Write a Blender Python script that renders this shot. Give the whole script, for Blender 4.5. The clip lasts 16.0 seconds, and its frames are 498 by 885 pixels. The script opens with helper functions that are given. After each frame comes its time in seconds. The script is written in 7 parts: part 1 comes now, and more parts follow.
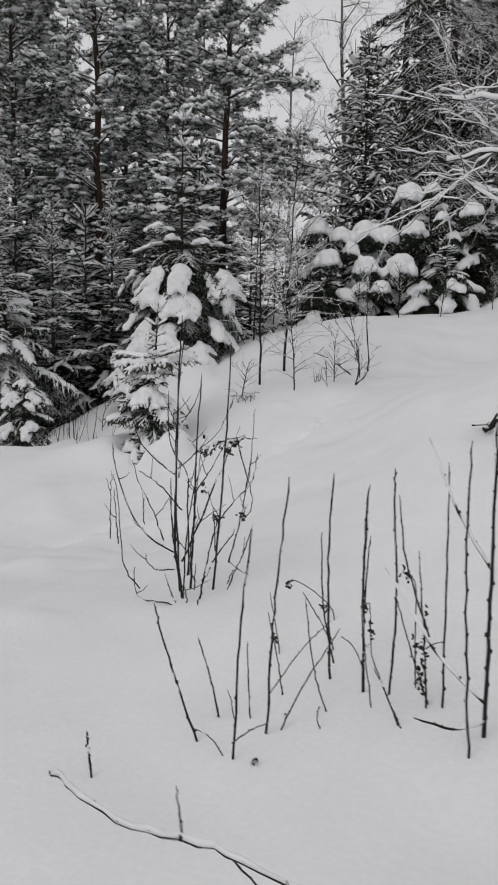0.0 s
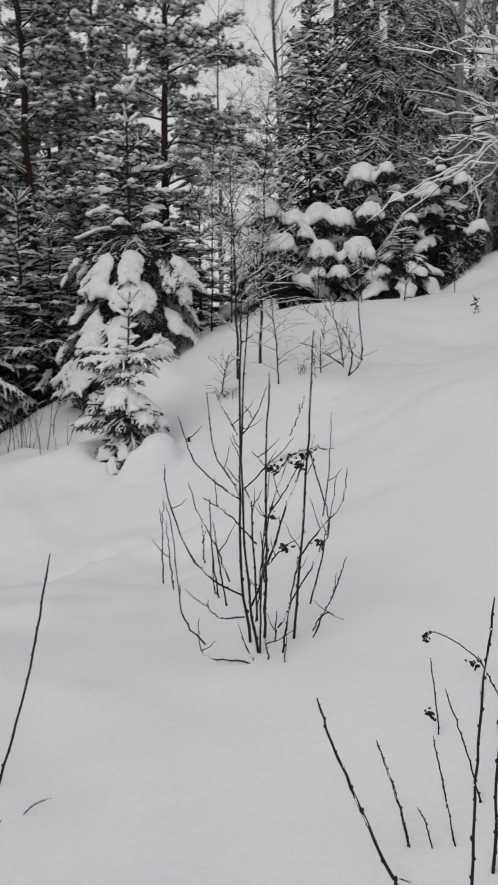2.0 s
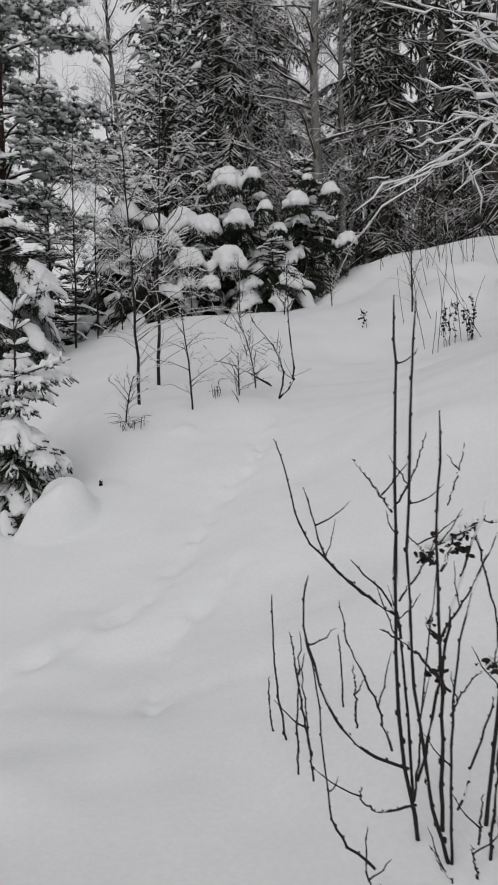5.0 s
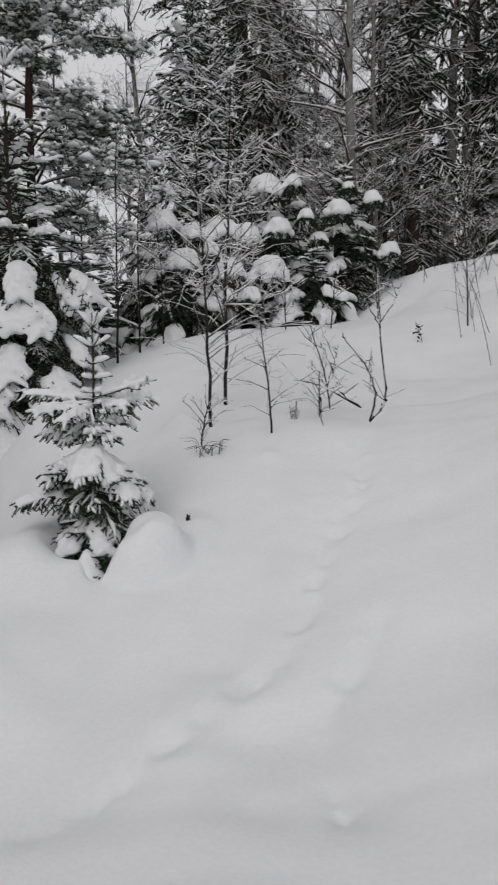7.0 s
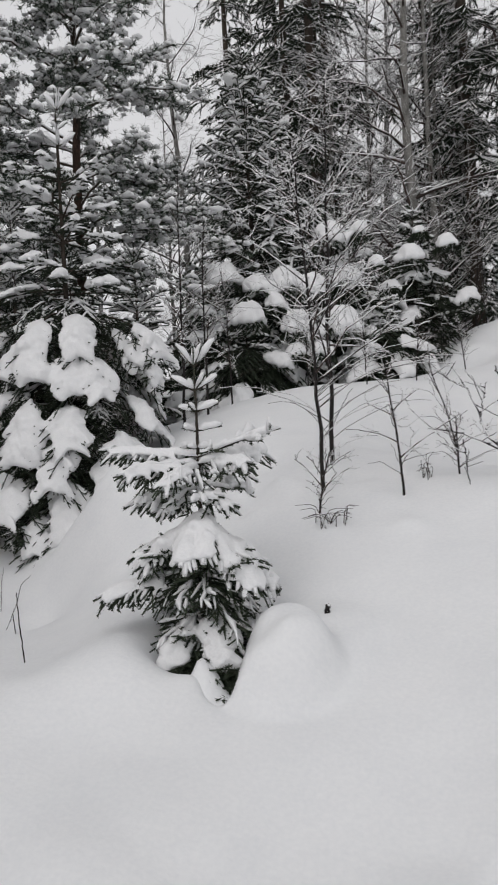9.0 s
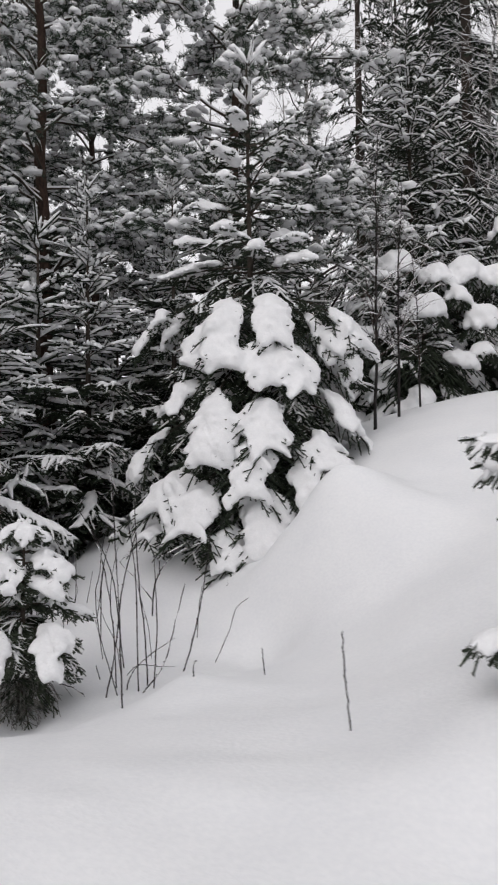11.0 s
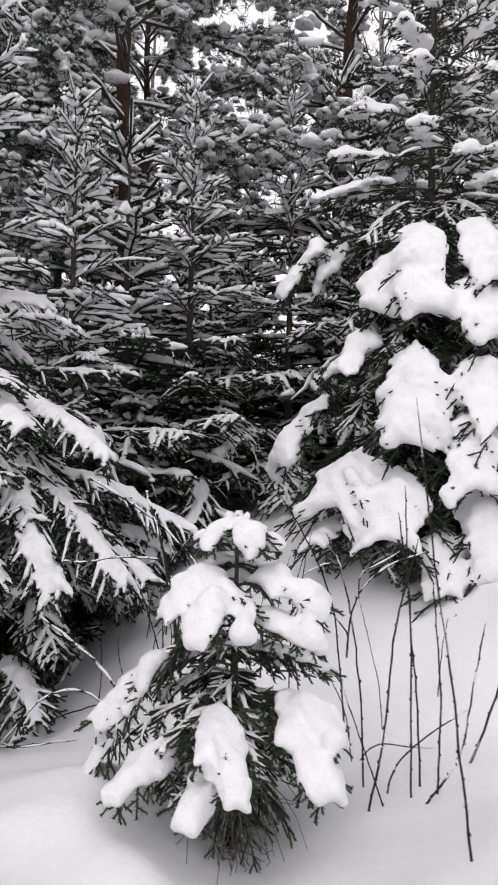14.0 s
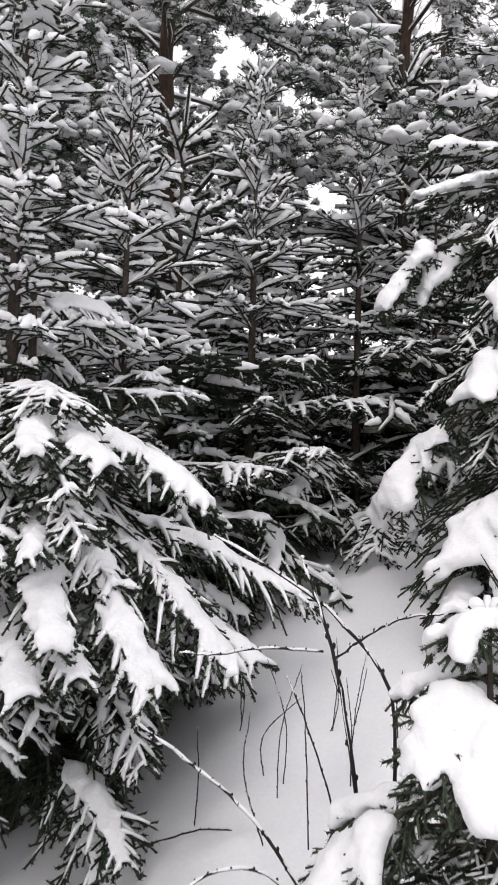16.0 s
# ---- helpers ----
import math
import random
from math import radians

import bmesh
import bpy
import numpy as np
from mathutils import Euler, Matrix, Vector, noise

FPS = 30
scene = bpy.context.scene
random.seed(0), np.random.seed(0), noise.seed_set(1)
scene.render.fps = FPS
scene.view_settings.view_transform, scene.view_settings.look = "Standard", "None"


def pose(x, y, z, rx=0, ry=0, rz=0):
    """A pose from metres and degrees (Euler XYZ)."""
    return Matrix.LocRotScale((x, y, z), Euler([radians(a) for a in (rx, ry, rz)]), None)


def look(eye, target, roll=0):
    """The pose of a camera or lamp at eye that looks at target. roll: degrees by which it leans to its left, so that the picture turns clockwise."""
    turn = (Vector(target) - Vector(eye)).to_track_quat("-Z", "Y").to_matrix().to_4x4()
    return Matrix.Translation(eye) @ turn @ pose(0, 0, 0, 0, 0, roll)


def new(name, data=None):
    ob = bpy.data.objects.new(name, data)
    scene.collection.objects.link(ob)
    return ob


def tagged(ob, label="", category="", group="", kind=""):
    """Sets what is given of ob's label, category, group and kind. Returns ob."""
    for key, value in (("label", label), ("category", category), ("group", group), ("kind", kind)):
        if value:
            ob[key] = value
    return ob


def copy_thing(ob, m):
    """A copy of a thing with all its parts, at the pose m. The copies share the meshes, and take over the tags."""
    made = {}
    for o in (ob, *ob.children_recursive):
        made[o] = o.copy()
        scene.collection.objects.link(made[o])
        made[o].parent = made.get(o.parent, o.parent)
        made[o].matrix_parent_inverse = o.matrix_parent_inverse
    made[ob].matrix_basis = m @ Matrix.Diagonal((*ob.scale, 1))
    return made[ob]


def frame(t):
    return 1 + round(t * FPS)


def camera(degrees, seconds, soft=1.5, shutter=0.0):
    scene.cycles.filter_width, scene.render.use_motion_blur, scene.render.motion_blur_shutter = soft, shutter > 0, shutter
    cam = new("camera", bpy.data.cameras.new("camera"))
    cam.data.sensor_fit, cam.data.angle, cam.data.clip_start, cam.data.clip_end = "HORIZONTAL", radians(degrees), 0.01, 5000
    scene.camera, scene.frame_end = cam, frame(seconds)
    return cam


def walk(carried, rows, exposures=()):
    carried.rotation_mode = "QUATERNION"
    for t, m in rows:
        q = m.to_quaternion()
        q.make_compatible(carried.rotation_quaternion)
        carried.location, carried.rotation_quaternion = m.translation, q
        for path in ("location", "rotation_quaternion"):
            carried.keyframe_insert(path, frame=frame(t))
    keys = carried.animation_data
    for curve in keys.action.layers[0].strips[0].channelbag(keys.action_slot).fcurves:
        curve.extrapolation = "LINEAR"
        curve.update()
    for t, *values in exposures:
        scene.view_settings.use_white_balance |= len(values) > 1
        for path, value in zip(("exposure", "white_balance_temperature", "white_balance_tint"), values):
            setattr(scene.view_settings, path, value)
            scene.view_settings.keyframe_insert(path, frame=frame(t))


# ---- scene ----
cam = camera(37.0, 16.0, soft=1.8, shutter=0.3)

# camera path: seconds, eye, target, roll
PATH = [
    (0, (3.264, -0.974, 1.993), (2.402, 0.815, 1.757), 1.2),
    (0.5, (2.943, -0.897, 1.993), (2.137, 0.92, 1.766), 1.3),
    (1, (2.712, -0.871, 2.006), (2.028, 0.996, 1.793), 2.8),
    (1.5, (2.393, -0.781, 2.019), (1.695, 1.072, 1.737), 2.6),
    (2, (2.223, -0.511, 1.994), (1.562, 1.359, 1.736), -0.6),
    (2.5, (2.12, -0.332, 2.034), (1.78, 1.623, 1.78), -0.2),
    (3, (1.856, -0.166, 2.013), (1.84, 1.816, 1.751), 0.9),
    (3.5, (1.563, -0.042, 2.036), (1.442, 1.94, 1.798), -0.3),
    (4, (1.304, 0.195, 2.011), (1.105, 2.173, 1.798), -1.9),
    (4.2, (1.179, 0.252, 2.009), (0.998, 2.234, 1.805), -1.6),
    (6.3, (0.423, 0.969, 2.101), (0.268, 2.946, 1.839), -0.6),
    (6.5, (0.325, 0.987, 2.108), (0.212, 2.969, 1.869), -1.0),
    (7, (-0.066, 1.099, 2.119), (-0.209, 3.085, 1.924), -1.0),
    (7.5, (-0.277, 1.457, 2.09), (-0.512, 3.436, 1.913), -0.2),
    (8, (-0.399, 1.776, 2.118), (-0.589, 3.762, 1.978), -0.5),
    (8.5, (-0.681, 1.902, 2.034), (-0.778, 3.899, 2.032), -1.8),
    (9, (-0.858, 2.331, 1.974), (-1.072, 4.32, 1.98), -3.2),
    (9.5, (-0.977, 2.667, 1.961), (-1.233, 4.651, 1.954), -3.4),
    (10, (-1.383, 2.884, 1.952), (-1.753, 4.849, 1.963), -1.8),
    (12.3, (-3.363, 3.996, 1.842), (-3.727, 5.961, 1.923), 0.1),
    (12.5, (-3.404, 4.109, 1.856), (-3.78, 6.071, 1.939), -0.1),
    (13, (-3.605, 4.308, 1.86), (-3.937, 6.278, 1.964), 1.0),
    (13.5, (-3.976, 4.592, 1.801), (-4.299, 6.564, 1.884), 1.5),
    (14, (-4.278, 4.898, 1.75), (-4.6, 6.871, 1.805), 1.2),
    (14.5, (-4.528, 5.105, 1.783), (-4.848, 7.079, 1.824), 1.1),
    (15, (-4.901, 5.185, 1.793), (-5.208, 7.159, 1.873), 2.3),
    (15.5, (-5.089, 5.471, 1.785), (-5.403, 7.443, 1.895), 2.5),
    (16, (-5.171, 5.729, 1.821), (-5.434, 7.707, 1.954), 1.5),
]
walk(cam, [(t, look(eye, target, roll)) for t, eye, target, roll in PATH],
     exposures=((0.0, -0.26, 6500, 12), (4.2, -0.30, 6500, 12), (7.5, -0.28, 6500, 12), (9.5, -0.04, 6520, 12), (10.0, 0.02, 6520, 12), (12.3, 0.40, 6500, 17), (13.5, 0.54, 6500, 17), (14.5, 0.65, 6520, 17), (15.0, 0.77, 6540, 15), (16.0, 0.86, 6540, 16)))

# ---- light: an overcast winter sky, with a broad soft sun behind the cloud ----
SUN_ELEVATION, SUN_AZIMUTH = radians(42), radians(205)
world = bpy.data.worlds.new("overcast_sky")
scene.world = world
world.use_nodes = True
wn, wl = world.node_tree.nodes, world.node_tree.links
wn.clear()
sky = wn.new("ShaderNodeTexSky")
sky.sky_type, sky.sun_disc = "NISHITA", False
sky.sun_elevation, sky.sun_rotation = SUN_ELEVATION, SUN_AZIMUTH
sky.air_density, sky.dust_density = 1.0, 4.0
grey = wn.new("ShaderNodeHueSaturation")
grey.inputs["Saturation"].default_value = 0.12
cloud = wn.new("ShaderNodeMix")
cloud.data_type = "RGBA"
cloud.inputs["Factor"].default_value = 0.7
cloud.inputs["B"].default_value = (9.1, 9.2, 9.3, 1)
back = wn.new("ShaderNodeBackground")
back.inputs["Strength"].default_value = 0.1
wout = wn.new("ShaderNodeOutputWorld")
wl.new(sky.outputs["Color"], grey.inputs["Color"])
wl.new(grey.outputs["Color"], cloud.inputs["A"])
wl.new(cloud.outputs["Result"], back.inputs["Color"])
wl.new(back.outputs["Background"], wout.inputs["Surface"])

sun = new("sun", bpy.data.lights.new("sun", "SUN"))
sun.data.energy, sun.data.angle, sun.data.color = 0.35, radians(40), (1.0, 0.97, 0.93)
sun.matrix_world = look((0, 0, 0), (math.sin(SUN_AZIMUTH) * -1, math.cos(SUN_AZIMUTH) * -1, -math.tan(SUN_ELEVATION)))


# ---- materials ----
def material(name, dark, light, scale=8.0, rough=0.8, bump=0.3, fine=90.0, stretch=(1, 1, 1), island=0.0, depth=0.01):
    """Two colours mixed by broad and fine noise, with relief from the fine noise."""
    m = bpy.data.materials.new(name)
    m.use_nodes = True
    n, l = m.node_tree.nodes, m.node_tree.links
    shader = n["Principled BSDF"]
    shader.inputs["Roughness"].default_value = rough
    shader.inputs["Specular IOR Level"].default_value = 0.25
    place = n.new("ShaderNodeNewGeometry")
    scaled = n.new("ShaderNodeVectorMath")
    scaled.operation = "MULTIPLY"
    scaled.inputs[1].default_value = stretch
    l.new(place.outputs["Position"], scaled.inputs[0])
    broad = n.new("ShaderNodeTexNoise")
    broad.inputs["Scale"].default_value, broad.inputs["Detail"].default_value = scale, 3
    small = n.new("ShaderNodeTexNoise")
    small.inputs["Scale"].default_value, small.inputs["Detail"].default_value = fine, 2
    for t in (broad, small):
        l.new(scaled.outputs[0], t.inputs["Vector"])
    blend = n.new("ShaderNodeMath")
    blend.operation = "MULTIPLY_ADD"
    blend.inputs[1].default_value = 0.5
    half = n.new("ShaderNodeMath")
    half.operation = "MULTIPLY"
    half.inputs[1].default_value = 0.5
    l.new(small.outputs["Fac"], half.inputs[0])
    l.new(broad.outputs["Fac"], blend.inputs[0])
    l.new(half.outputs[0], blend.inputs[2])
    ramp = n.new("ShaderNodeValToRGB")
    ramp.color_ramp.elements[0].position, ramp.color_ramp.elements[1].position = 0.32, 0.68
    ramp.color_ramp.elements[0].color, ramp.color_ramp.elements[1].color = (*dark, 1), (*light, 1)
    if island:
        each = n.new("ShaderNodeMath")
        each.operation = "MULTIPLY_ADD"
        each.inputs[1].default_value = island
        l.new(place.outputs["Random Per Island"], each.inputs[0])
        l.new(blend.outputs[0], each.inputs[2])
        drop = n.new("ShaderNodeMath")
        drop.operation = "SUBTRACT"
        drop.inputs[1].default_value = island / 2
        l.new(each.outputs[0], drop.inputs[0])
        l.new(drop.outputs[0], ramp.inputs["Fac"])
    else:
        l.new(blend.outputs[0], ramp.inputs["Fac"])
    l.new(ramp.outputs["Color"], shader.inputs["Base Color"])
    if bump:
        b = n.new("ShaderNodeBump")
        b.inputs["Strength"].default_value, b.inputs["Distance"].default_value = bump, depth
        l.new(blend.outputs[0], b.inputs["Height"])
        l.new(b.outputs["Normal"], shader.inputs["Normal"])
    return m


SNOW = material("snow", (0.75, 0.76, 0.775), (0.82, 0.825, 0.83), scale=2.2, rough=0.75, bump=0.35, fine=45, depth=0.012)
BOUGH_SNOW = material("bough_snow", (0.76, 0.765, 0.775), (0.85, 0.85, 0.855), scale=14, rough=0.75, bump=0.6, fine=70, depth=0.012)
NEEDLE = material("spruce_needles", (0.009, 0.013, 0.008), (0.034, 0.047, 0.027), scale=5, rough=0.55, bump=0, fine=60, island=0.5)
# lighter copy of spruce_needles, so that two near small spruces read brighter
LIGHTER_NEEDLE = material("lighter_needles", (0.016, 0.023, 0.014), (0.062, 0.078, 0.050), scale=6, rough=0.55, bump=0, fine=70, island=0.5)
PINE_NEEDLE = material("pine_needles", (0.016, 0.026, 0.018), (0.065, 0.088, 0.060), scale=4, rough=0.5, bump=0, fine=50, island=0.6)
FAR_NEEDLE = material("far_needles", (0.010, 0.015, 0.010), (0.040, 0.052, 0.034), scale=2, rough=0.8, bump=0, fine=20, island=0.5)
BARK = material("spruce_bark", (0.022, 0.017, 0.013), (0.085, 0.068, 0.055), scale=20, rough=0.9, bump=0.8, fine=120, stretch=(1, 1, 0.4))
PINE_BARK = material("pine_bark", (0.018, 0.012, 0.009), (0.075, 0.045, 0.033), scale=14, rough=0.9, bump=1.0, fine=60, stretch=(1, 1, 0.35), depth=0.02)
GREY_BARK = material("aspen_bark", (0.075, 0.073, 0.068), (0.32, 0.31, 0.29), scale=9, rough=0.85, bump=0.7, fine=50, stretch=(1, 1, 0.6))
TWIG = material("dark_twigs", (0.006, 0.005, 0.005), (0.024, 0.019, 0.018), scale=30, rough=0.7, bump=0.4, fine=200, island=0.3)
REDTWIG = material("birch_twigs", (0.022, 0.016, 0.015), (0.075, 0.055, 0.048), scale=30, rough=0.7, bump=0.4, fine=200, island=0.4)
DRYLEAF = material("dry_leaves", (0.008, 0.006, 0.005), (0.032, 0.024, 0.018), scale=25, rough=0.85, bump=0.6, fine=120, island=0.5)


# ---- mesh building ----
class Soup:
    """Vertices and faces gathered from many small pieces."""

    def __init__(self):
        self.v, self.f, self.n = [], {3: [], 4: []}, 0

    def add(self, verts, faces):
        verts, faces = np.asarray(verts, float).reshape(-1, 3), np.asarray(faces)
        if len(verts) and len(faces):
            self.v.append(verts)
            self.f[faces.shape[1]].append(faces + self.n)
            self.n += len(verts)

    def mesh(self, name, origin=(0, 0, 0), smooth=True):
        me = bpy.data.meshes.new(name)
        verts = (np.concatenate(self.v) if self.v else np.zeros((0, 3))) - np.asarray(origin)
        tri = np.concatenate(self.f[3]) if self.f[3] else np.zeros((0, 3), int)
        quad = np.concatenate(self.f[4]) if self.f[4] else np.zeros((0, 4), int)
        loops = np.concatenate([tri.ravel(), quad.ravel()]).astype(np.int32)
        starts = np.concatenate([np.arange(len(tri)) * 3, 3 * len(tri) + np.arange(len(quad)) * 4]).astype(np.int32)
        me.vertices.add(len(verts))
        me.vertices.foreach_set("co", verts.astype(np.float32).ravel())
        me.loops.add(len(loops))
        me.loops.foreach_set("vertex_index", loops)
        me.polygons.add(len(starts))
        me.polygons.foreach_set("loop_start", starts)
        me.update(calc_edges=True)
        if smooth:
            me.polygons.foreach_set("use_smooth", np.ones(len(starts), bool))
        return me


def unit(v):
    return v / np.maximum(np.linalg.norm(v, axis=-1, keepdims=True), 1e-9)


def rails(count, rows, k):
    """Quads that join rows of k points round a tube, for count tubes."""
    a = np.arange(rows - 1)[:, None] * k + np.arange(k)
    b = np.arange(rows - 1)[:, None] * k + (np.arange(k) + 1) % k
    one = np.stack([a, b, b + k, a + k], -1).reshape(-1, 4)
    return (one[None] + (np.arange(count) * rows * k)[:, None, None]).reshape(-1, 4)


def tubes(soup, paths, radii, k=4):
    """Tapered round twigs along paths (count, rows, 3)."""
    paths, radii = np.asarray(paths, float), np.asarray(radii, float)
    if paths.size == 0:
        return
    along = unit(np.gradient(paths, axis=1))
    ref = np.where(np.abs(along[..., 2:]) > 0.9, (1.0, 0, 0), (0, 0, 1.0))
    u = unit(np.cross(along, ref))
    v = np.cross(along, u)
    turn = np.arange(k) * 2 * np.pi / k
    ring = np.cos(turn)[:, None] * u[:, :, None] + np.sin(turn)[:, None] * v[:, :, None]
    soup.add(paths[:, :, None] + radii[:, :, None, None] * ring, rails(paths.shape[0], paths.shape[1], k))


SECTION = ((-1, -0.3), (-0.55, 0.85), (0.55, 0.85), (1, -0.3))


LEAN_SECTION = ((-1, -0.3), (0, 0.85), (1, -0.3))


def strips(soup, paths, width, height, section=SECTION):
    """Ridges of snow that lie along the upper side of twigs; width and height (count, rows)."""
    paths = np.asarray(paths, float)
    if paths.size == 0:
        return
    along = np.gradient(paths, axis=1)
    side = unit(np.stack([along[..., 1], -along[..., 0], 0 * along[..., 0]], -1) + 1e-6)
    ring = [paths + side * (width * a)[..., None] + np.array((0, 0, 1.0)) * (height * b)[..., None] for a, b in section]
    soup.add(np.stack(ring, 2), rails(paths.shape[0], paths.shape[1], len(section)))


def ico(level):
    bm = bmesh.new()
    bmesh.ops.create_icosphere(bm, subdivisions=level, radius=1)
    v, f = np.array([x.co[:] for x in bm.verts]), np.array([[x.index for x in y.verts] for y in bm.faces])
    bm.free()
    return v, f


BALL, LUMP = ico(1), ico(2)


def balls(soup, centres, radii, template=BALL):
    centres, radii = np.asarray(centres, float), np.asarray(radii, float)
    if len(centres) == 0:
        return
    if radii.ndim == 1:
        radii = np.stack([radii, radii, radii * 0.75], -1)
    v, f = template
    soup.add(centres[:, None] + v[None] * radii[:, None], (f[None] + (np.arange(len(centres)) * len(v))[:, None, None]).reshape(-1, 3))


def melted(soup, voxel, rounds=3, name="snow"):
    """The skin round overlapping lumps: one soft mass of snow."""
    me = soup.mesh(name)
    ob = new(name, me)
    m = ob.modifiers.new("skin", "REMESH")
    m.mode, m.voxel_size, m.use_smooth_shade = "VOXEL", voxel, True
    s = ob.modifiers.new("soft", "SMOOTH")
    s.factor, s.iterations = 0.5, rounds
    made = bpy.data.meshes.new_from_object(ob.evaluated_get(bpy.context.evaluated_depsgraph_get()))
    bpy.data.objects.remove(ob)
    bpy.data.meshes.remove(me)
    v = np.zeros(len(made.vertices) * 3)
    made.vertices.foreach_get("co", v)
    v = v.reshape(-1, 3)
    normals = np.zeros(len(made.vertices) * 3)
    made.vertices.foreach_get("normal", normals)
    normals = normals.reshape(-1, 3)
    loops = np.zeros(len(made.loops), np.int32)
    made.loops.foreach_get("vertex_index", loops)
    total = np.zeros(len(made.polygons), np.int32)
    made.polygons.foreach_get("loop_total", total)
    bpy.data.meshes.remove(made)
    out = Soup()
    if len(total):
        out_way = unit(normals)
        rough = lattice(v[:, 0] * 11 + v[:, 2] * 7, v[:, 1] * 11 - v[:, 2] * 8, 5) + 0.45 * lattice(v[:, 0] * 31 + v[:, 2] * 19, v[:, 1] * 31 - v[:, 2] * 23, 6)
        v += out_way * (0.55 * voxel * rough)[:, None]
        out.add(v, loops.reshape(-1, 4) if (total == 4).all() else loops.reshape(-1, 3))
    return out


def thing(name, base, label, category, group="", kind=""):
    ob = new(name)
    ob.location = base
    return tagged(ob, label, category, group, kind)


def part(name, soup, mat, parent, label="", smooth=True):
    origin, up = Vector(parent.location), parent.parent
    while up:
        origin, up = origin + up.location, up.parent
    ob = new(name, soup.mesh(name, origin, smooth))
    ob.data.materials.append(mat)
    ob.parent = parent
    return tagged(ob, label)


# ---- the snow-covered ground ----
DRIFT_X, DRIFT_Y = np.arange(-8, 5.1, 2.2), np.arange(-1, 17, 2.25)
DRIFTS = (
    (0.20, 0.12, 0.11, 0.19, 0.15, 0.11),
    (0.21, 0.10, 0.15, 0.42, -0.12, -0.17),
    (0.09, -0.27, -0.09, -0.32, -0.06, -0.04),
    (0.38, -0.04, 0.90, -0.50, -0.26, 0.30),
    (-0.03, 0.16, -1.32, 0.66, -0.12, 0.26),
    (-1.20, 0.26, -0.04, 0.46, -0.79, -0.22),
    (-0.33, 0.00, 0.15, 0.27, 0.28, -0.10),
    (-0.07, -0.14, -0.19, -0.12, -0.03, -0.27),
)
# small mounds and hollows: x, y, radius, height
MOUNDS = ((-1.55, 6.22, 0.17, -0.20), (-1.58, 6.02, 0.10, 0.12), (-1.43, 6.16, 0.06, -0.26), (-1.44, 5.99, 0.05, -0.34), (-1.75, 6.20, 0.055, -0.30),
          (-2.0, 6.2, 0.2, 0.10), (-2.55, 8.9, 0.42, 0.18), (-2.9, 9.45, 0.33, 0.22), (-2.0, 7.6, 0.4, 0.12), (3.3, 4.9, 0.5, 0.12),
          (2.2, 13.6, 0.8, 0.15), (3.8, 14.2, 1.0, 0.35), (5.4, 13.0, 1.0, 0.4), (2.0, 6.2, 0.9, 0.10), (1.0, 5.0, 0.7, -0.06),
          (-4.76, 7.70, 0.20, -0.10), (-4.55, 7.25, 0.38, -0.14), (-5.25, 7.62, 0.25, 0.16), (-3.5, 7.2, 0.35, 0.14), (-1.9, 5.95, 0.16, 0.10), (-6.3, 8.9, 0.6, -0.2),
          (-0.6, 4.6, 0.22, 0.05), (-1.0, 3.6, 0.25, 0.05), (-0.4, 3.2, 0.2, 0.045), (-1.6, 4.9, 0.3, 0.05), (0.5, 5.6, 0.25, 0.04), (1.5, 4.2, 0.3, 0.04), (2.6, 5.6, 0.4, 0.06),
          (1.55, 15.3, 0.42, 0.42), (2.3, 15.2, 0.42, 0.52), (3.05, 15.4, 0.45, 0.45), (3.9, 15.2, 0.5, 0.46), (4.9, 15.4, 0.6, 0.25), (2.6, 14.2, 0.5, 0.12), (4.3, 13.9, 0.5, 0.12))
MOUNDS += ((-2.95, 9.12, 0.26, 0.30), (-3.30, 8.45, 0.22, -0.14), (-3.72, 8.15, 0.22, 0.06), (-2.45, 8.75, 0.22, 0.12), (-3.35, 9.15, 0.16, 0.10), (-2.2, 6.7, 0.25, 0.07), (-2.3, 5.95, 0.20, 0.05), (-2.2, 5.45, 0.16, -0.05),
           (-0.42, 3.04, 0.16, 0.035), (-0.37, 3.63, 0.18, 0.035), (0.6, 2.05, 0.14, 0.03), (-1.73, 4.57, 0.25, 0.05), (-1.0, 4.0, 0.2, -0.03), (-4.3, 7.75, 0.22, 0.05), (-3.85, 7.55, 0.25, 0.06), (-5.4, 8.85, 0.18, 0.05), (-5.7, 9.55, 0.2, 0.06),
           (2.55, 4.72, 0.17, -0.10), (2.85, 4.15, 0.20, -0.08), (3.33, 5.5, 0.25, 0.10), (3.43, 4.9, 0.2, 0.07), (-4.5, 7.0, 0.13, 0.05), (-5.0, 7.15, 0.12, 0.06), (-5.3, 7.3, 0.10, 0.06), (-4.1, 7.2, 0.12, 0.04))
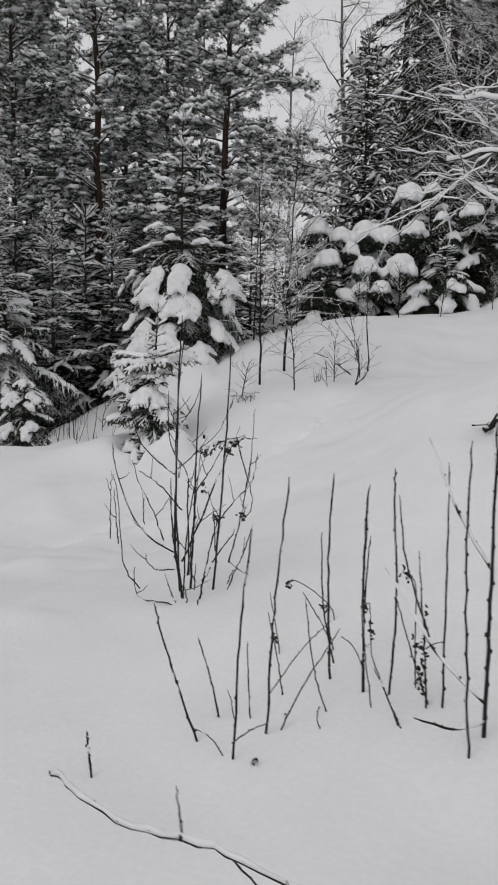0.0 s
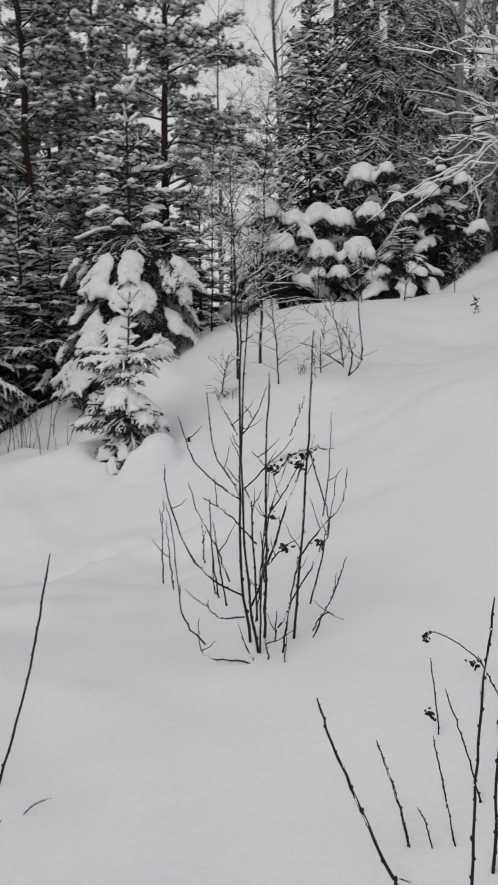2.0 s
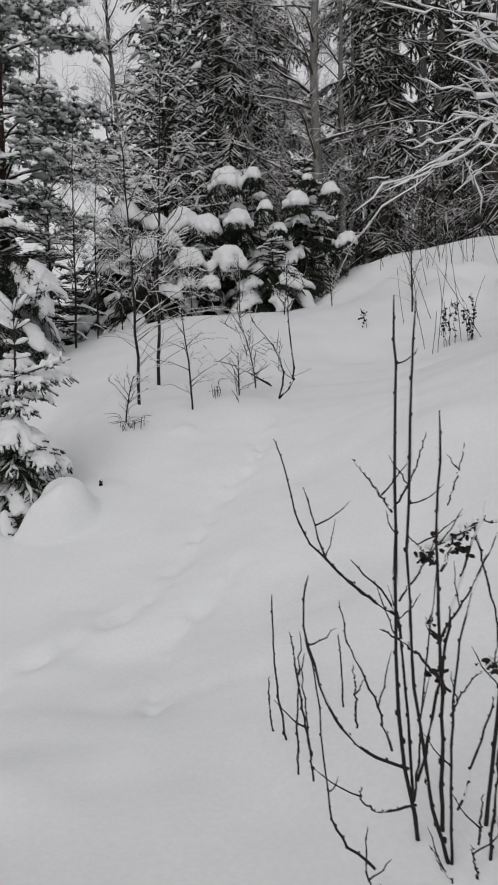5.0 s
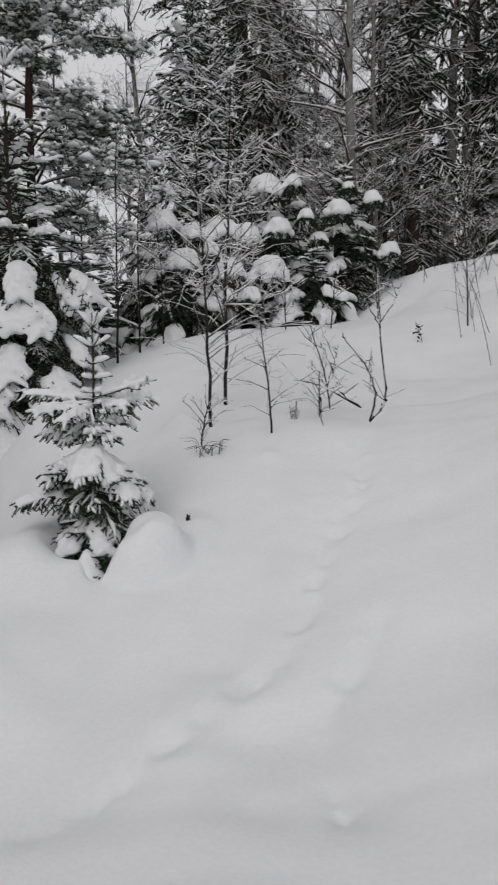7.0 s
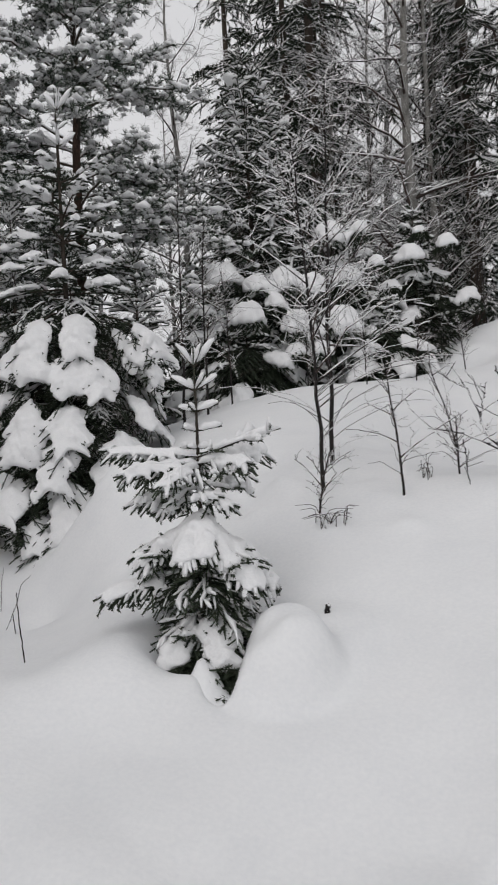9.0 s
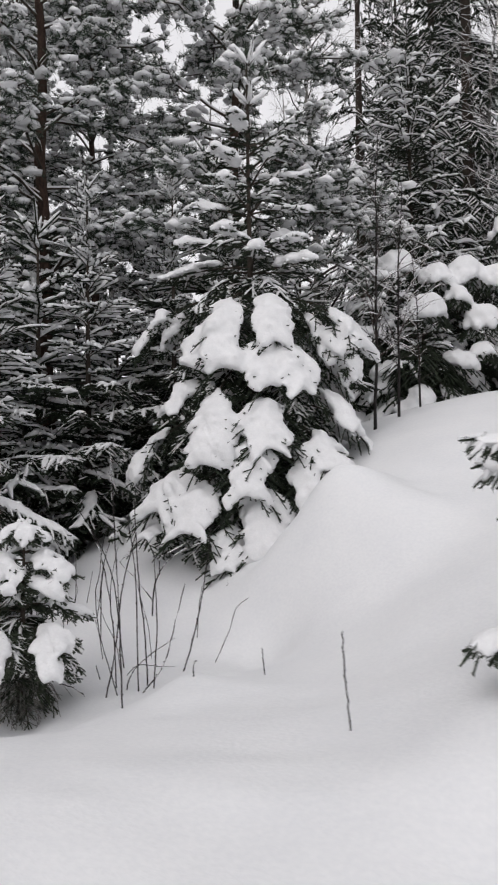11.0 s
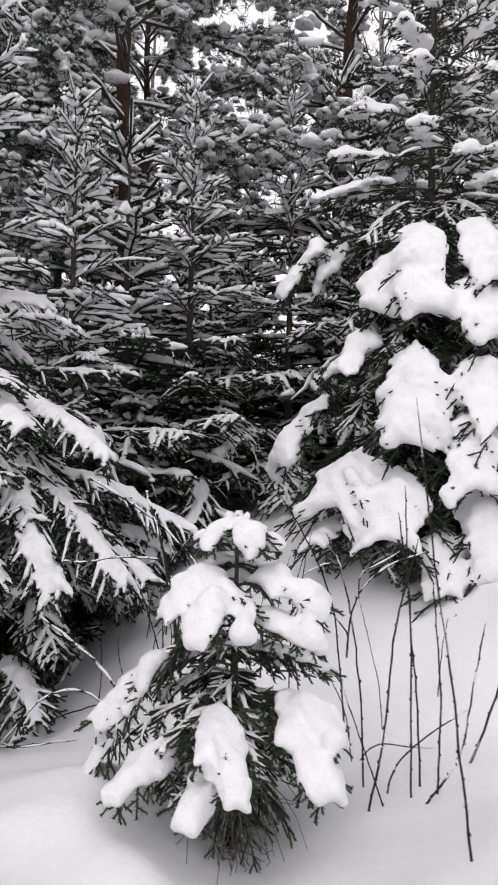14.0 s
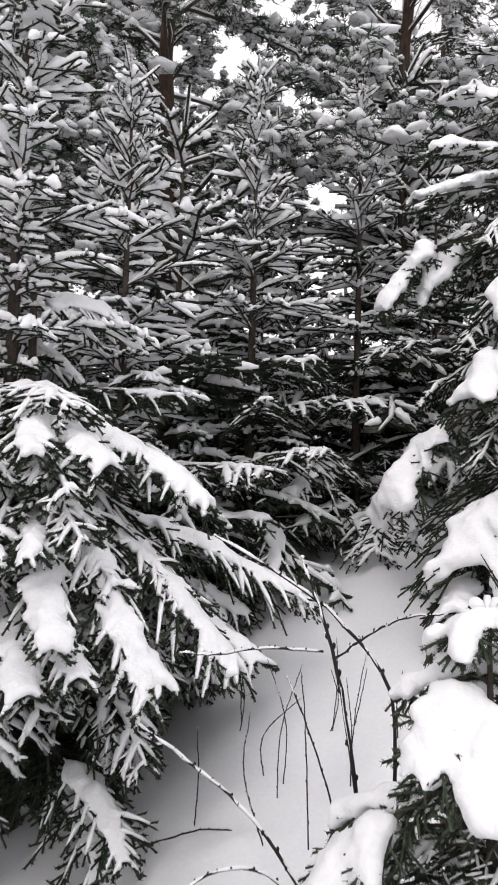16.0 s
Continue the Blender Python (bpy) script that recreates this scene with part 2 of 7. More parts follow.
# long soft crests: line, breadth, height
CRESTS = ((((0.47, 7.41), (0.35, 6.69), (0.09, 5.99), (-0.06, 5.44), (-0.10, 5.08), (-0.42, 4.73), (-0.85, 4.1), (-1.15, 3.8)), 0.075, -0.026), (((0.37, 5.07), (0.04, 4.58), (0.06, 3.95), (0.08, 3.75)), 0.07, -0.03),
          (((-0.55, 4.45), (-0.18, 4.79), (0.44, 5.15), (1.05, 5.26), (1.7, 5.7)), 0.22, 0.05),
          (((1.35, 6.27), (1.71, 5.69), (2.04, 4.95), (2.30, 4.35), (2.65, 3.85), (3.05, 3.4)), 0.20, 0.07),
          (((-2.38, 9.04), (-3.08, 9.05), (-3.52, 9.2)), 0.20, 0.10), (((-1.9, 6.75), (-2.15, 6.16), (-2.3, 5.5)), 0.18, 0.05),
          (((0.2, 7.9), (0.9, 8.3), (1.8, 8.6), (2.8, 8.4)), 0.35, 0.07), (((0.6, 10.6), (1.6, 10.2), (2.6, 9.9), (3.6, 9.9)), 0.4, 0.10))
# flat-topped pillows: x, y, radius, height
PILLOWS = ((-1.17, 6.10, 0.29, 0.23), (-1.0, 6.34, 0.36, 0.06), (-2.75, 9.42, 0.40, 0.10), (4.4, 12.4, 0.7, 0.25), (2.9, 12.9, 0.5, 0.15))
TRAIL = ((0.47, 7.41), (0.35, 6.69), (0.09, 5.99), (-0.06, 5.44), (-0.10, 5.08), (-0.22, 4.94), (-0.42, 4.73), (-0.62, 4.40), (-0.85, 4.1), (-1.1, 3.85))
BRANCH_TRAIL = ((0.37, 5.07), (0.23, 4.95), (0.04, 4.58), (0.03, 4.3))


def lattice(x, y, seed):
    """Smooth value noise in -1..1."""
    i, j = np.floor(x), np.floor(y)
    fx, fy = x - i, y - j
    fx, fy = fx * fx * (3 - 2 * fx), fy * fy * (3 - 2 * fy)

    def value(a, b):
        s = np.sin(a * 127.1 + b * 311.7 + seed * 74.7) * 43758.5453
        return 2 * (s - np.floor(s)) - 1

    low = value(i, j) * (1 - fx) + value(i + 1, j) * fx
    high = value(i, j + 1) * (1 - fx) + value(i + 1, j + 1) * fx
    return low * (1 - fy) + high * fy


def footprints():
    dents = np.random.default_rng(4)
    for line in (TRAIL, BRANCH_TRAIL):
        p = np.array(line)
        for a, b in zip(p, p[1:]):
            n = max(1, int(np.linalg.norm(b - a) / 0.085))
            for s in range(n):
                q = a + (b - a) * (s + dents.random() * 0.5) / n + dents.normal(0, 0.04, 2)
                yield q[0], q[1], 0.028 + 0.034 * dents.random(), (-0.022 if dents.random() < 0.6 else 0.016) * (0.5 + 0.8 * dents.random())


DENTS = list(footprints())
DENTS += [(0.08, 3.80, 0.035, -0.035), (0.07, 3.95, 0.05, -0.02)]
# older, half-filled prints: x, y, radius, depth
DENTS += [(-0.50, 4.98, 0.08, -0.022), (-0.35, 4.4, 0.09, -0.02), (-0.24, 3.85, 0.085, -0.024), (0.04, 3.08, 0.08, -0.022), (0.24, 2.7, 0.07, -0.018), (0.55, 2.16, 0.075, -0.022), (0.48, 1.87, 0.07, -0.02),
          (0.91, 1.51, 0.06, -0.014), (0.92, 1.75, 0.06, -0.014), (0.1, 3.5, 0.08, 0.018), (-0.6, 4.2, 0.1, 0.02), (0.35, 2.4, 0.07, 0.014)]


def hummocks():
    lumps = np.random.default_rng(6)
    for n in range(46):
        yield -4.5 + 7.5 * lumps.random(), 3.0 + 7.0 * lumps.random(), 0.10 + 0.12 * lumps.random(), (0.012 + 0.018 * lumps.random()) * (1 if lumps.random() < 0.6 else -1)
    for n in range(16):
        yield lumps.normal(-0.8, 0.45), lumps.normal(7.9, 0.35), 0.07 + 0.06 * lumps.random(), 0.02 + 0.03 * lumps.random()
    for n in range(12):
        # uneven crust on the heap beside the small spruce
        yield lumps.normal(-1.14, 0.11), lumps.normal(6.04, 0.09), 0.035 + 0.04 * lumps.random(), (0.012 + 0.016 * lumps.random()) * (1 if lumps.random() < 0.6 else -1)
    for n in range(40):
        yield -6.0 + 2.6 * lumps.random(), 6.9 + 2.6 * lumps.random(), 0.05 + 0.08 * lumps.random(), (0.014 + 0.022 * lumps.random()) * (1 if lumps.random() < 0.65 else -1)
    for n in range(16):
        yield 1.3 + 3.6 * lumps.random(), 13.6 + 1.8 * lumps.random(), 0.13 + 0.14 * lumps.random(), (0.05 + 0.07 * lumps.random()) * (1 if lumps.random() < 0.7 else -1)


DENTS += list(hummocks())


def ground_z(x, y, fine=True):
    x, y = np.asarray(x, float), np.asarray(y, float)
    z = 0.188 + 0.1596 * np.clip(x, -12, 9) + 0.1843 * np.clip(y, -6, 24)
    for row, b in zip(DRIFTS, DRIFT_Y):
        for h, a in zip(row, DRIFT_X):
            z = z + h * np.exp(-((x - a) ** 2 + (y - b) ** 2) / 5.78)
    for a, b, r, h in MOUNDS:
        z = z + h * np.exp(-((x - a) ** 2 + (y - b) ** 2) / (2 * r * r))
    for a, b, r, h in PILLOWS:
        z = z + h * np.exp(-(((x - a) ** 2 + (y - b) ** 2) / (r * r)) ** 3)
    if fine:
        for line, wide, high in CRESTS:
            away = np.full(np.broadcast(x, y).shape, 1e9)
            for (a, b), (c, d) in zip(line, line[1:]):
                u = np.clip(((x - a) * (c - a) + (y - b) * (d - b)) / ((c - a) ** 2 + (d - b) ** 2), 0, 1)
                away = np.minimum(away, (x - a - u * (c - a)) ** 2 + (y - b - u * (d - b)) ** 2)
            z = z + high * np.exp(-away / (2 * wide * wide))
        z = z + 0.034 * lattice(x * 0.9, y * 0.9, 1) + 0.018 * lattice(x * 2.1 + y * 0.6, y * 2.9, 2) + 0.005 * lattice(x * 6, y * 8, 3)
        for a, b, r, h in DENTS:
            near = (np.abs(x - a) < 4 * r) & (np.abs(y - b) < 4 * r)
            z = z + np.where(near, h * np.exp(-((x - a) ** 2 + (y - b) ** 2) / (2 * r * r)), 0)
    return z


def on_ground(x, y, sink=0.02):
    return (x, y, float(ground_z(x, y)) - sink)


def spaced(stretches, reach):
    """Grid lines: fine where the trail runs, growing coarse towards the horizon."""
    inner = np.concatenate([np.arange(a, b, step) for (a, step), (b, _) in zip(stretches, stretches[1:])])
    steps = np.cumsum(0.08 * 1.13 ** np.arange(1, 80))
    steps = np.append(steps[steps < reach], reach)
    return np.concatenate([(inner[0] - steps)[::-1], inner, inner[-1] + steps])


def make_ground():
    gx = spaced(((-5.6, 0.08), (-2.0, 0.021), (0.9, 0.06), (4.6, 0)), 500)
    gy = spaced(((0.6, 0.08), (3.4, 0.021), (7.4, 0.06), (9.6, 0.08), (15.8, 0)), 500)
    x, y = np.meshgrid(gx, gy)
    z = ground_z(x, y)
    s = Soup()
    nx, ny = len(gx), len(gy)
    a = (np.arange(ny - 1)[:, None] * nx + np.arange(nx - 1)).ravel()
    s.add(np.stack([x, y, z], -1), np.stack([a, a + 1, a + 1 + nx, a + nx], -1))
    ob = new("ground", s.mesh("ground"))
    ob.data.materials.append(SNOW)
    tagged(ob, "deep untouched snow over a gentle slope, with a faint animal trail", "snow", kind="structure")


make_ground()


# ---- conifers ----
def needle_piece(r, length, needles, size, spread=55, core=0.26):
    """One needled length of shoot along +x: a dark core and needle blades all round it."""
    x = r.random(needles) * length
    turn = (np.arange(needles) * 2.4 + r.normal(0, 0.3, needles))
    lean = np.radians(spread + r.normal(0, 10, needles))
    out = np.stack([np.cos(lean), np.sin(lean) * np.cos(turn), np.sin(lean) * np.sin(turn)], -1)
    across = unit(np.cross(out, (1.0, 0, 0)))
    foot = np.stack([x, 0 * x, 0 * x], -1)
    long = size * (0.8 + 0.4 * r.random((needles, 1)))
    wide = size * 0.17
    blades = np.stack([foot - across * wide, foot + across * wide, foot + out * long], 1).reshape(-1, 3)
    c = size * core
    ring = np.array([(0, c * np.cos(a), c * np.sin(a)) for a in (0, 2.09, 4.19)])
    end = ring + (length * 1.02, 0, 0)
    inner = [p for n in range(3) for p in (ring[n], ring[(n + 1) % 3], end[n], ring[(n + 1) % 3], end[(n + 1) % 3], end[n])]
    return np.concatenate([blades, np.array(inner)])


def needles_on(soup, starts, ends, r, length=0.08, needles=14, size=0.022, spread=55, core=0.26):
    """Covers twigs from starts to ends with needled pieces."""
    starts, ends = np.asarray(starts, float).reshape(-1, 3), np.asarray(ends, float).reshape(-1, 3)
    if len(starts) == 0:
        return
    run = np.linalg.norm(ends - starts, axis=1)
    count = np.maximum(1, np.round(run / length)).astype(int)
    which = np.repeat(np.arange(len(starts)), count)
    step = np.concatenate([np.arange(c) for c in count])
    way = unit(ends - starts)[which]
    foot = starts[which] + way * (step * run[which] / count[which])[:, None]
    scale = (run / count / length)[which]
    ref = np.where(np.abs(way[:, 2:]) > 0.9, (1.0, 0, 0), (0, 0, 1.0))
    u = unit(np.cross(way, ref))
    v = np.cross(way, u)
    kinds = [needle_piece(r, length, needles, size, spread, core) for _ in range(5)]
    pick = r.integers(0, 5, len(way))
    for n, kind in enumerate(kinds):
        m = pick == n
        if m.any():
            p = (foot[m, None] + way[m, None] * (kind[None, :, :1] * scale[m, None, None]) + u[m, None] * kind[None, :, 1:2] + v[m, None] * kind[None, :, 2:])
            total = p.shape[0] * p.shape[1] // 3
            soup.add(p, np.arange(total * 3).reshape(-1, 3))


def bough(r, foot, az, length, elev, droop, spacing=0.07, spray=0.5, rows=9, longest=0.32, bend=2.0):
    """The axis of a bough (rows, 3), its side twigs and their own twigs as (starts, ends)."""
    s = np.linspace(0, 1, rows) * length
    az2 = az + np.cumsum(r.normal(0, 0.04, rows))
    fall = droop * min(1.0, length / 0.3) * length * np.linspace(0, 1, rows) ** bend
    dz = np.sin(elev) * s - fall
    reach = s * np.cos(elev) * (1 - 0.12 * droop * np.linspace(0, 1, rows) ** (bend - 1))
    axis = np.stack([foot[0] + reach * np.cos(az2), foot[1] + reach * np.sin(az2), foot[2] + dz], -1)
    n = max(3, int(length / spacing))
    at = np.sort(0.10 + 0.88 * (np.arange(2 * n) // 2 + 0.6 * r.random(2 * n)) / n)
    at = np.minimum(at, 0.985)
    side = np.where(np.arange(2 * n) % 2 == 0, 1.0, -1.0)
    place = np.stack([np.interp(at * length, s, axis[:, c]) for c in range(3)], -1)
    ahead = unit(np.stack([np.interp(at * length, s, np.gradient(axis[:, c])) for c in range(3)], -1))
    flat = unit(np.stack([-ahead[:, 1], ahead[:, 0], 0 * at], -1)) * side[:, None]
    open_ = np.radians(48 + r.normal(0, 11, 2 * n))
    twig = np.minimum(spray * (1 - at) * length + 0.06, longest) * (0.65 + 0.6 * r.random(2 * n))
    way = ahead * np.cos(open_)[:, None] + flat * np.sin(open_)[:, None]
    way[:, 2] -= droop * 0.55 + r.normal(0, 0.14, 2 * n)
    way = unit(way)
    starts, ends = place, place + way * twig[:, None]
    m = np.maximum(0, (twig / 0.05).astype(int) - 1)
    which = np.repeat(np.arange(2 * n), m)
    if len(which) == 0:
        return axis, (starts, ends), (np.zeros((0, 3)), np.zeros((0, 3)))
    step = np.concatenate([np.arange(1, k + 1) for k in m])
    w = way[which]
    sign = np.where(step % 2 == 0, 1.0, -1.0)[:, None]
    d = w * 0.72 + np.cross(w, (0, 0, 1.0)) * sign * 0.68
    d[:, 2] -= 0.45 * droop + r.normal(0, 0.16, len(d))
    again = starts[which] + w * (step * 0.05)[:, None]
    k = np.minimum(0.3 * (twig[which] - step * 0.05) + 0.045, 0.11) * (0.7 + 0.6 * r.random(len(d)))
    return axis, (starts, ends), (again, again + unit(d) * k[:, None])


class Tree:
    """Gathers the boughs of one conifer, its needles and its snow."""

    def __init__(self, seed, needle=0.021, per=12, piece=0.08):
        self.r = np.random.default_rng(seed)
        self.wood, self.green, self.white, self.lumps = Soup(), Soup(), Soup(), Soup()
        self.needle, self.per, self.piece = needle, per, piece

    def bough(self, foot, az, length, elev, droop, snow=0.5, heavy=0.0, spacing=0.07, spray=0.5, thick=0.010, fat=1.0, wide=1.0, longest=0.32, bend=2.0, plain=False):
        r = self.r
        axis, (s1, e1), (s2, e2) = bough(r, foot, az, length, elev, droop, spacing, spray, longest=longest, bend=bend)
        if plain:
            s2, e2 = s2[:0], e2[:0]
        tubes(self.wood, axis[None], np.linspace(thick, 0.0025, len(axis))[None], 5)
        if heavy > 0:
            # the loaded spray sags at its sides, under its snow
            for p in (e1, s2, e2):
                if len(p):
                    away = np.min(np.linalg.norm(p[:, None, :2] - axis[None, :, :2], axis=2), axis=1)
                    p[:, 2] -= 0.02 + np.minimum(0.9 * away, 4.5 * away ** 2)
        cut = max(1, int(len(axis) * 0.15))
        needles_on(self.green, np.concatenate([axis[cut:-1], s1, s2]), np.concatenate([axis[cut + 1:], e1, e2]), r, self.piece, self.per, self.needle)
        if snow > 0:
            for a, b, w, share, rows, section in ((s1, e1, 0.026, 0.10 + 0.60 * snow, 6, SECTION), (s2, e2, 0.016, 0.42 * snow / fat, 3, LEAN_SECTION)):
                keep = r.random(len(a)) < share
                a, b = a[keep], b[keep]
                if len(a) == 0:
                    continue
                t = np.linspace(0.15, 1.0, rows)
                p = a[:, None] + (b - a)[:, None] * t[:, None]
                p[..., 2] += 0.60 * self.needle
                wob = (0.35 + 0.95 * r.random((len(a), rows))) * (0.62 + 0.7 * r.random((len(a), 1)) ** 2)
                wob[r.random(wob.shape) < 0.10] = 0.12
                wob[:, 0], wob[:, -1] = 0.3, 0.3
                if rows == 6:
                    # small clumps that caught on the twigs
                    pick = np.nonzero(r.random(len(a)) < 0.4)[0]
                    size = 0.55 * w * (0.7 + 0.7 * r.random(len(pick)))
                    balls(self.white, p[pick, r.integers(1, 6, len(pick))] + r.normal(0, 0.3 * w, (len(pick), 3)), np.stack([size * 1.3, size * 1.3, size * 0.9], -1))
                strips(self.white, p, w * 0.52 * wob * (0.7 + 0.4 * snow), w * 1.0 * fat * wob * (0.6 + 0.7 * snow), section)
            t = 0.4 + 0.9 * r.random((1, len(axis)))
            t[:, 0], t[:, -1] = 0.2, 0.3
            strips(self.white, axis[None] + (0, 0, 0.3 * self.needle), 0.020 * t * (0.5 + snow), 0.022 * t * (0.5 + snow))
        if heavy > 0:
            self.cushion(axis, length, heavy, wide, 0.12 * (bend - 2))

    def cushion(self, axis, length, heavy, wide=1.0, bare=0.0):
        """Snow that covers the whole outer spray and drapes over its sides, with needled tips hanging from the rim."""
        r = self.r
        width = min(0.21, 0.20 * length + 0.03) * wide * (0.85 + 0.3 * r.random())
        deep = 0.060 * heavy ** 0.6 * min(1.0, 0.40 + 0.65 * length)
        step = max(0.02, 0.5 * deep)
        start = 0.26 + bare + 0.14 * r.random()
        rows = max(5, int(length * (1 - start) / step))
        q = np.linspace(start, 0.99, rows)
        mid = np.stack([np.interp(q * (len(axis) - 1), np.arange(len(axis)), axis[:, c]) for c in range(3)], -1)
        ahead = unit(np.gradient(mid, axis=0))
        flat = unit(np.stack([-ahead[:, 1], ahead[:, 0], 0 * q], -1))
        k = np.linspace(0, 1, rows)
        outline = np.sqrt(np.clip(1 - ((k - 0.42) / 0.66) ** 2, 0.10, 1))
        swell = np.interp(k * 5, np.arange(6), 0.65 + 0.6 * r.random(6))
        P, R, A, B = [], [], [], []
        for sign in (-1, 1):
            lobe = 0.5 + 0.5 * np.cos(k * length * (1 - start) * 2 * np.pi / (0.11 + 0.05 * r.random()) + r.random() * 6.28)
            rim = width * outline * (0.50 + 0.45 * lobe * np.interp(k * 5, np.arange(6), r.random(6))) + 0.15 * width
            for i in range(rows):
                v = np.arange(0, rim[i], step)
                f = v / max(rim[i], 0.01)
                rad = deep * swell[i] * (1 - 0.25 * f) * (0.85 + 0.3 * r.random(len(v)))
                p = mid[i] + flat[i] * (sign * v)[:, None]
                p[:, 2] += 0.45 * rad - 0.75 * v * f
                P.append(p)
                R.append(rad)
                if i % 2 == 0 or r.random() < 0.4:
                    edge = mid[i] + flat[i] * sign * rim[i] * 0.85 - (0, 0, 0.72 * rim[i] + 0.35 * deep)
                    way = unit(flat[i] * sign * (0.25 + 0.3 * r.random()) + ahead[i] * (0.4 + 0.4 * r.random()) - np.array((0, 0, 0.45 + 0.5 * r.random())))
                    end = edge + way * (0.035 + 0.32 * width) * (0.5 + 0.7 * r.random())
                    A.append(edge)
                    B.append(end)
        for _ in range(3):
            way = unit(ahead[-1] + flat[-1] * r.normal(0, 0.6) - np.array((0, 0, 0.3 * r.random())))
            A.append(mid[-1] - ahead[-1] * 0.03)
            B.append(mid[-1] + way * (0.04 + 0.2 * width))
        for _ in range(1 + int(length * 3)):
            # heavier lobes where the snow has slumped together
            i = int(rows * (0.2 + 0.72 * r.random()))
            v = r.normal(0, 0.45) * width * outline[i]
            c = mid[i] + flat[i] * v - (0, 0, 0.6 * abs(v) * abs(v) / width)
            g = deep * (1.15 + 0.45 * r.random())
            P.append((c + (0, 0, 0.15 * g))[None] + r.normal(0, 0.4 * g, (4, 3)) * (1, 1, 0.5))
            R.append(g * (0.7 + 0.3 * r.random(4)))
        P, R = np.concatenate(P), np.concatenate(R)
        balls(self.lumps, P, np.stack([R * 1.05, R * 1.05, R * 0.8], -1))
        A, B = np.array(A), np.array(B)
        needles_on(self.green, A, B, r, self.piece, self.per, self.needle)
        # most hanging tips carry a finger of snow
        keep = r.random(len(A)) < 0.5
        p = A[keep, None] + (B - A)[keep, None] * np.linspace(-0.25, 0.95, 4)[:, None] + (0, 0, 0.6 * self.needle)
        wob = (0.7 + 0.6 * r.random((len(p), 4))) * np.array((1.0, 0.95, 0.9, 0.6))
        size = min(0.022, 0.010 + 0.25 * deep)
        strips(self.white, p, size * wob, size * 0.9 * wob)

    def fan(self, foot, tip, width, deep=0.025, rise=0.25, cover=0.2, spacing=0.055, sag=0.5, bare=0.15, thick=0.010, ends=0.12, sub=True, bend=2.0, blunt=0.0, pad=0.0):
        """One bough as a drooping fan: side twigs on both sides of its axis, and snow that lies along each of them and runs together where it is deep."""
        r = self.r
        foot, tip = np.array(foot, float), np.array(tip, float)
        rows = 14
        run = float(np.hypot(*(tip - foot)[:2]))
        g = np.linspace(0, 1, 70)
        line = foot + (tip - foot) * g[:, None]
        line[:, 2] = foot[2] + rise * run * g - (foot[2] - tip[2] + rise * run) * g ** bend
        arc = np.append(0, np.cumsum(np.linalg.norm(np.diff(line, axis=0), axis=1)))
        arc /= arc[-1]
        s = np.linspace(0, 1, rows)
        axis = np.stack([np.interp(s, arc, line[:, c]) for c in range(3)], -1)
        cover = float(np.interp(cover, g, arc))
        axis[:, :2] += (np.sin(s * 3.1) * r.normal(0, 0.05 * run))[:, None] * unit(np.array((-(tip - foot)[1], (tip - foot)[0])))
        length = float(np.linalg.norm(np.diff(axis, axis=0), axis=1).sum())
        n = max(4, int(length * 0.86 / spacing))
        at = np.clip(np.repeat(np.linspace(0.14, 0.97, n), 2) + r.normal(0, 0.25 / n, 2 * n), 0.08, 0.985)
        place = np.stack([np.interp(at, s, axis[:, c]) for c in range(3)], -1)
        slope = np.gradient(axis, axis=0)
        ahead = unit(np.stack([np.interp(at, s, slope[:, c]) for c in range(3)], -1))
        flat = unit(np.stack([-ahead[:, 1], ahead[:, 0], 0 * at], -1)) * np.where(np.arange(2 * n) % 2 == 0, 1.0, -1.0)[:, None]
        long = width * 1.15 * np.interp(at, (0, 0.35, 0.75, 1), (0.5, 1.0, 0.85 + 0.15 * blunt, 0.35 + 0.4 * blunt)) * (0.72 + 0.5 * r.random(2 * n))
        turn = np.radians(52 + 22 * blunt + r.normal(0, 10, 2 * n))
        way = unit(ahead * np.cos(turn)[:, None] + flat * np.sin(turn)[:, None] + r.normal(0, 0.17, (2 * n, 3)))
        u = np.linspace(0, 1, 5)
        twig = place[:, None] + way[:, None] * (long[:, None] * u)[..., None]
        drop = sag * long * (0.75 + 0.5 * r.random(2 * n))
        twig[..., 2] -= drop[:, None] * u ** 2
        tubes(self.wood, axis[None], np.linspace(thick, 0.003, rows)[None], 5)
        first = 2 if deep > 0.05 else 0
        starts, ends_ = [axis[2:-1], twig[:, first:-1].reshape(-1, 3)], [axis[3:], twig[:, first + 1:].reshape(-1, 3)]
        twig_sub = np.zeros((0, 2, 3))
        if sub:
            wide = np.cross(way, (0, 0, 1.0))
            both = []
            for f, sign in ((0.25, 1), (0.45, -1), (0.62, 1), (0.8, -1)):
                m = long > 0.07
                a = np.stack([np.stack([np.interp(f, u, twig[i, :, c]) for c in range(3)]) for i in np.nonzero(m)[0]]) if m.any() else np.zeros((0, 3))
                d = way[m] * 0.75 + wide[m] * 0.62 * sign + r.normal(0, 0.12, (m.sum(), 3)) - (0, 0, 0.30 * sag + 0.1)
                b = a + unit(d) * (np.minimum(0.42 * long[m] * (1.1 - f), 0.09) + 0.025)[:, None]
                both.append(np.stack([a, b], 1))
            twig_sub = np.concatenate(both)
            starts.append(twig_sub[:, 0])
            ends_.append(twig_sub[:, 1])
        needles_on(self.green, np.concatenate(starts), np.concatenate(ends_), r, self.piece, self.per, self.needle)
        if deep <= 0:
            return axis
        swell = np.interp(at * 5, np.arange(6), 0.6 + 0.8 * r.random(6)) * (0.75 + 0.5 * r.random(2 * n))
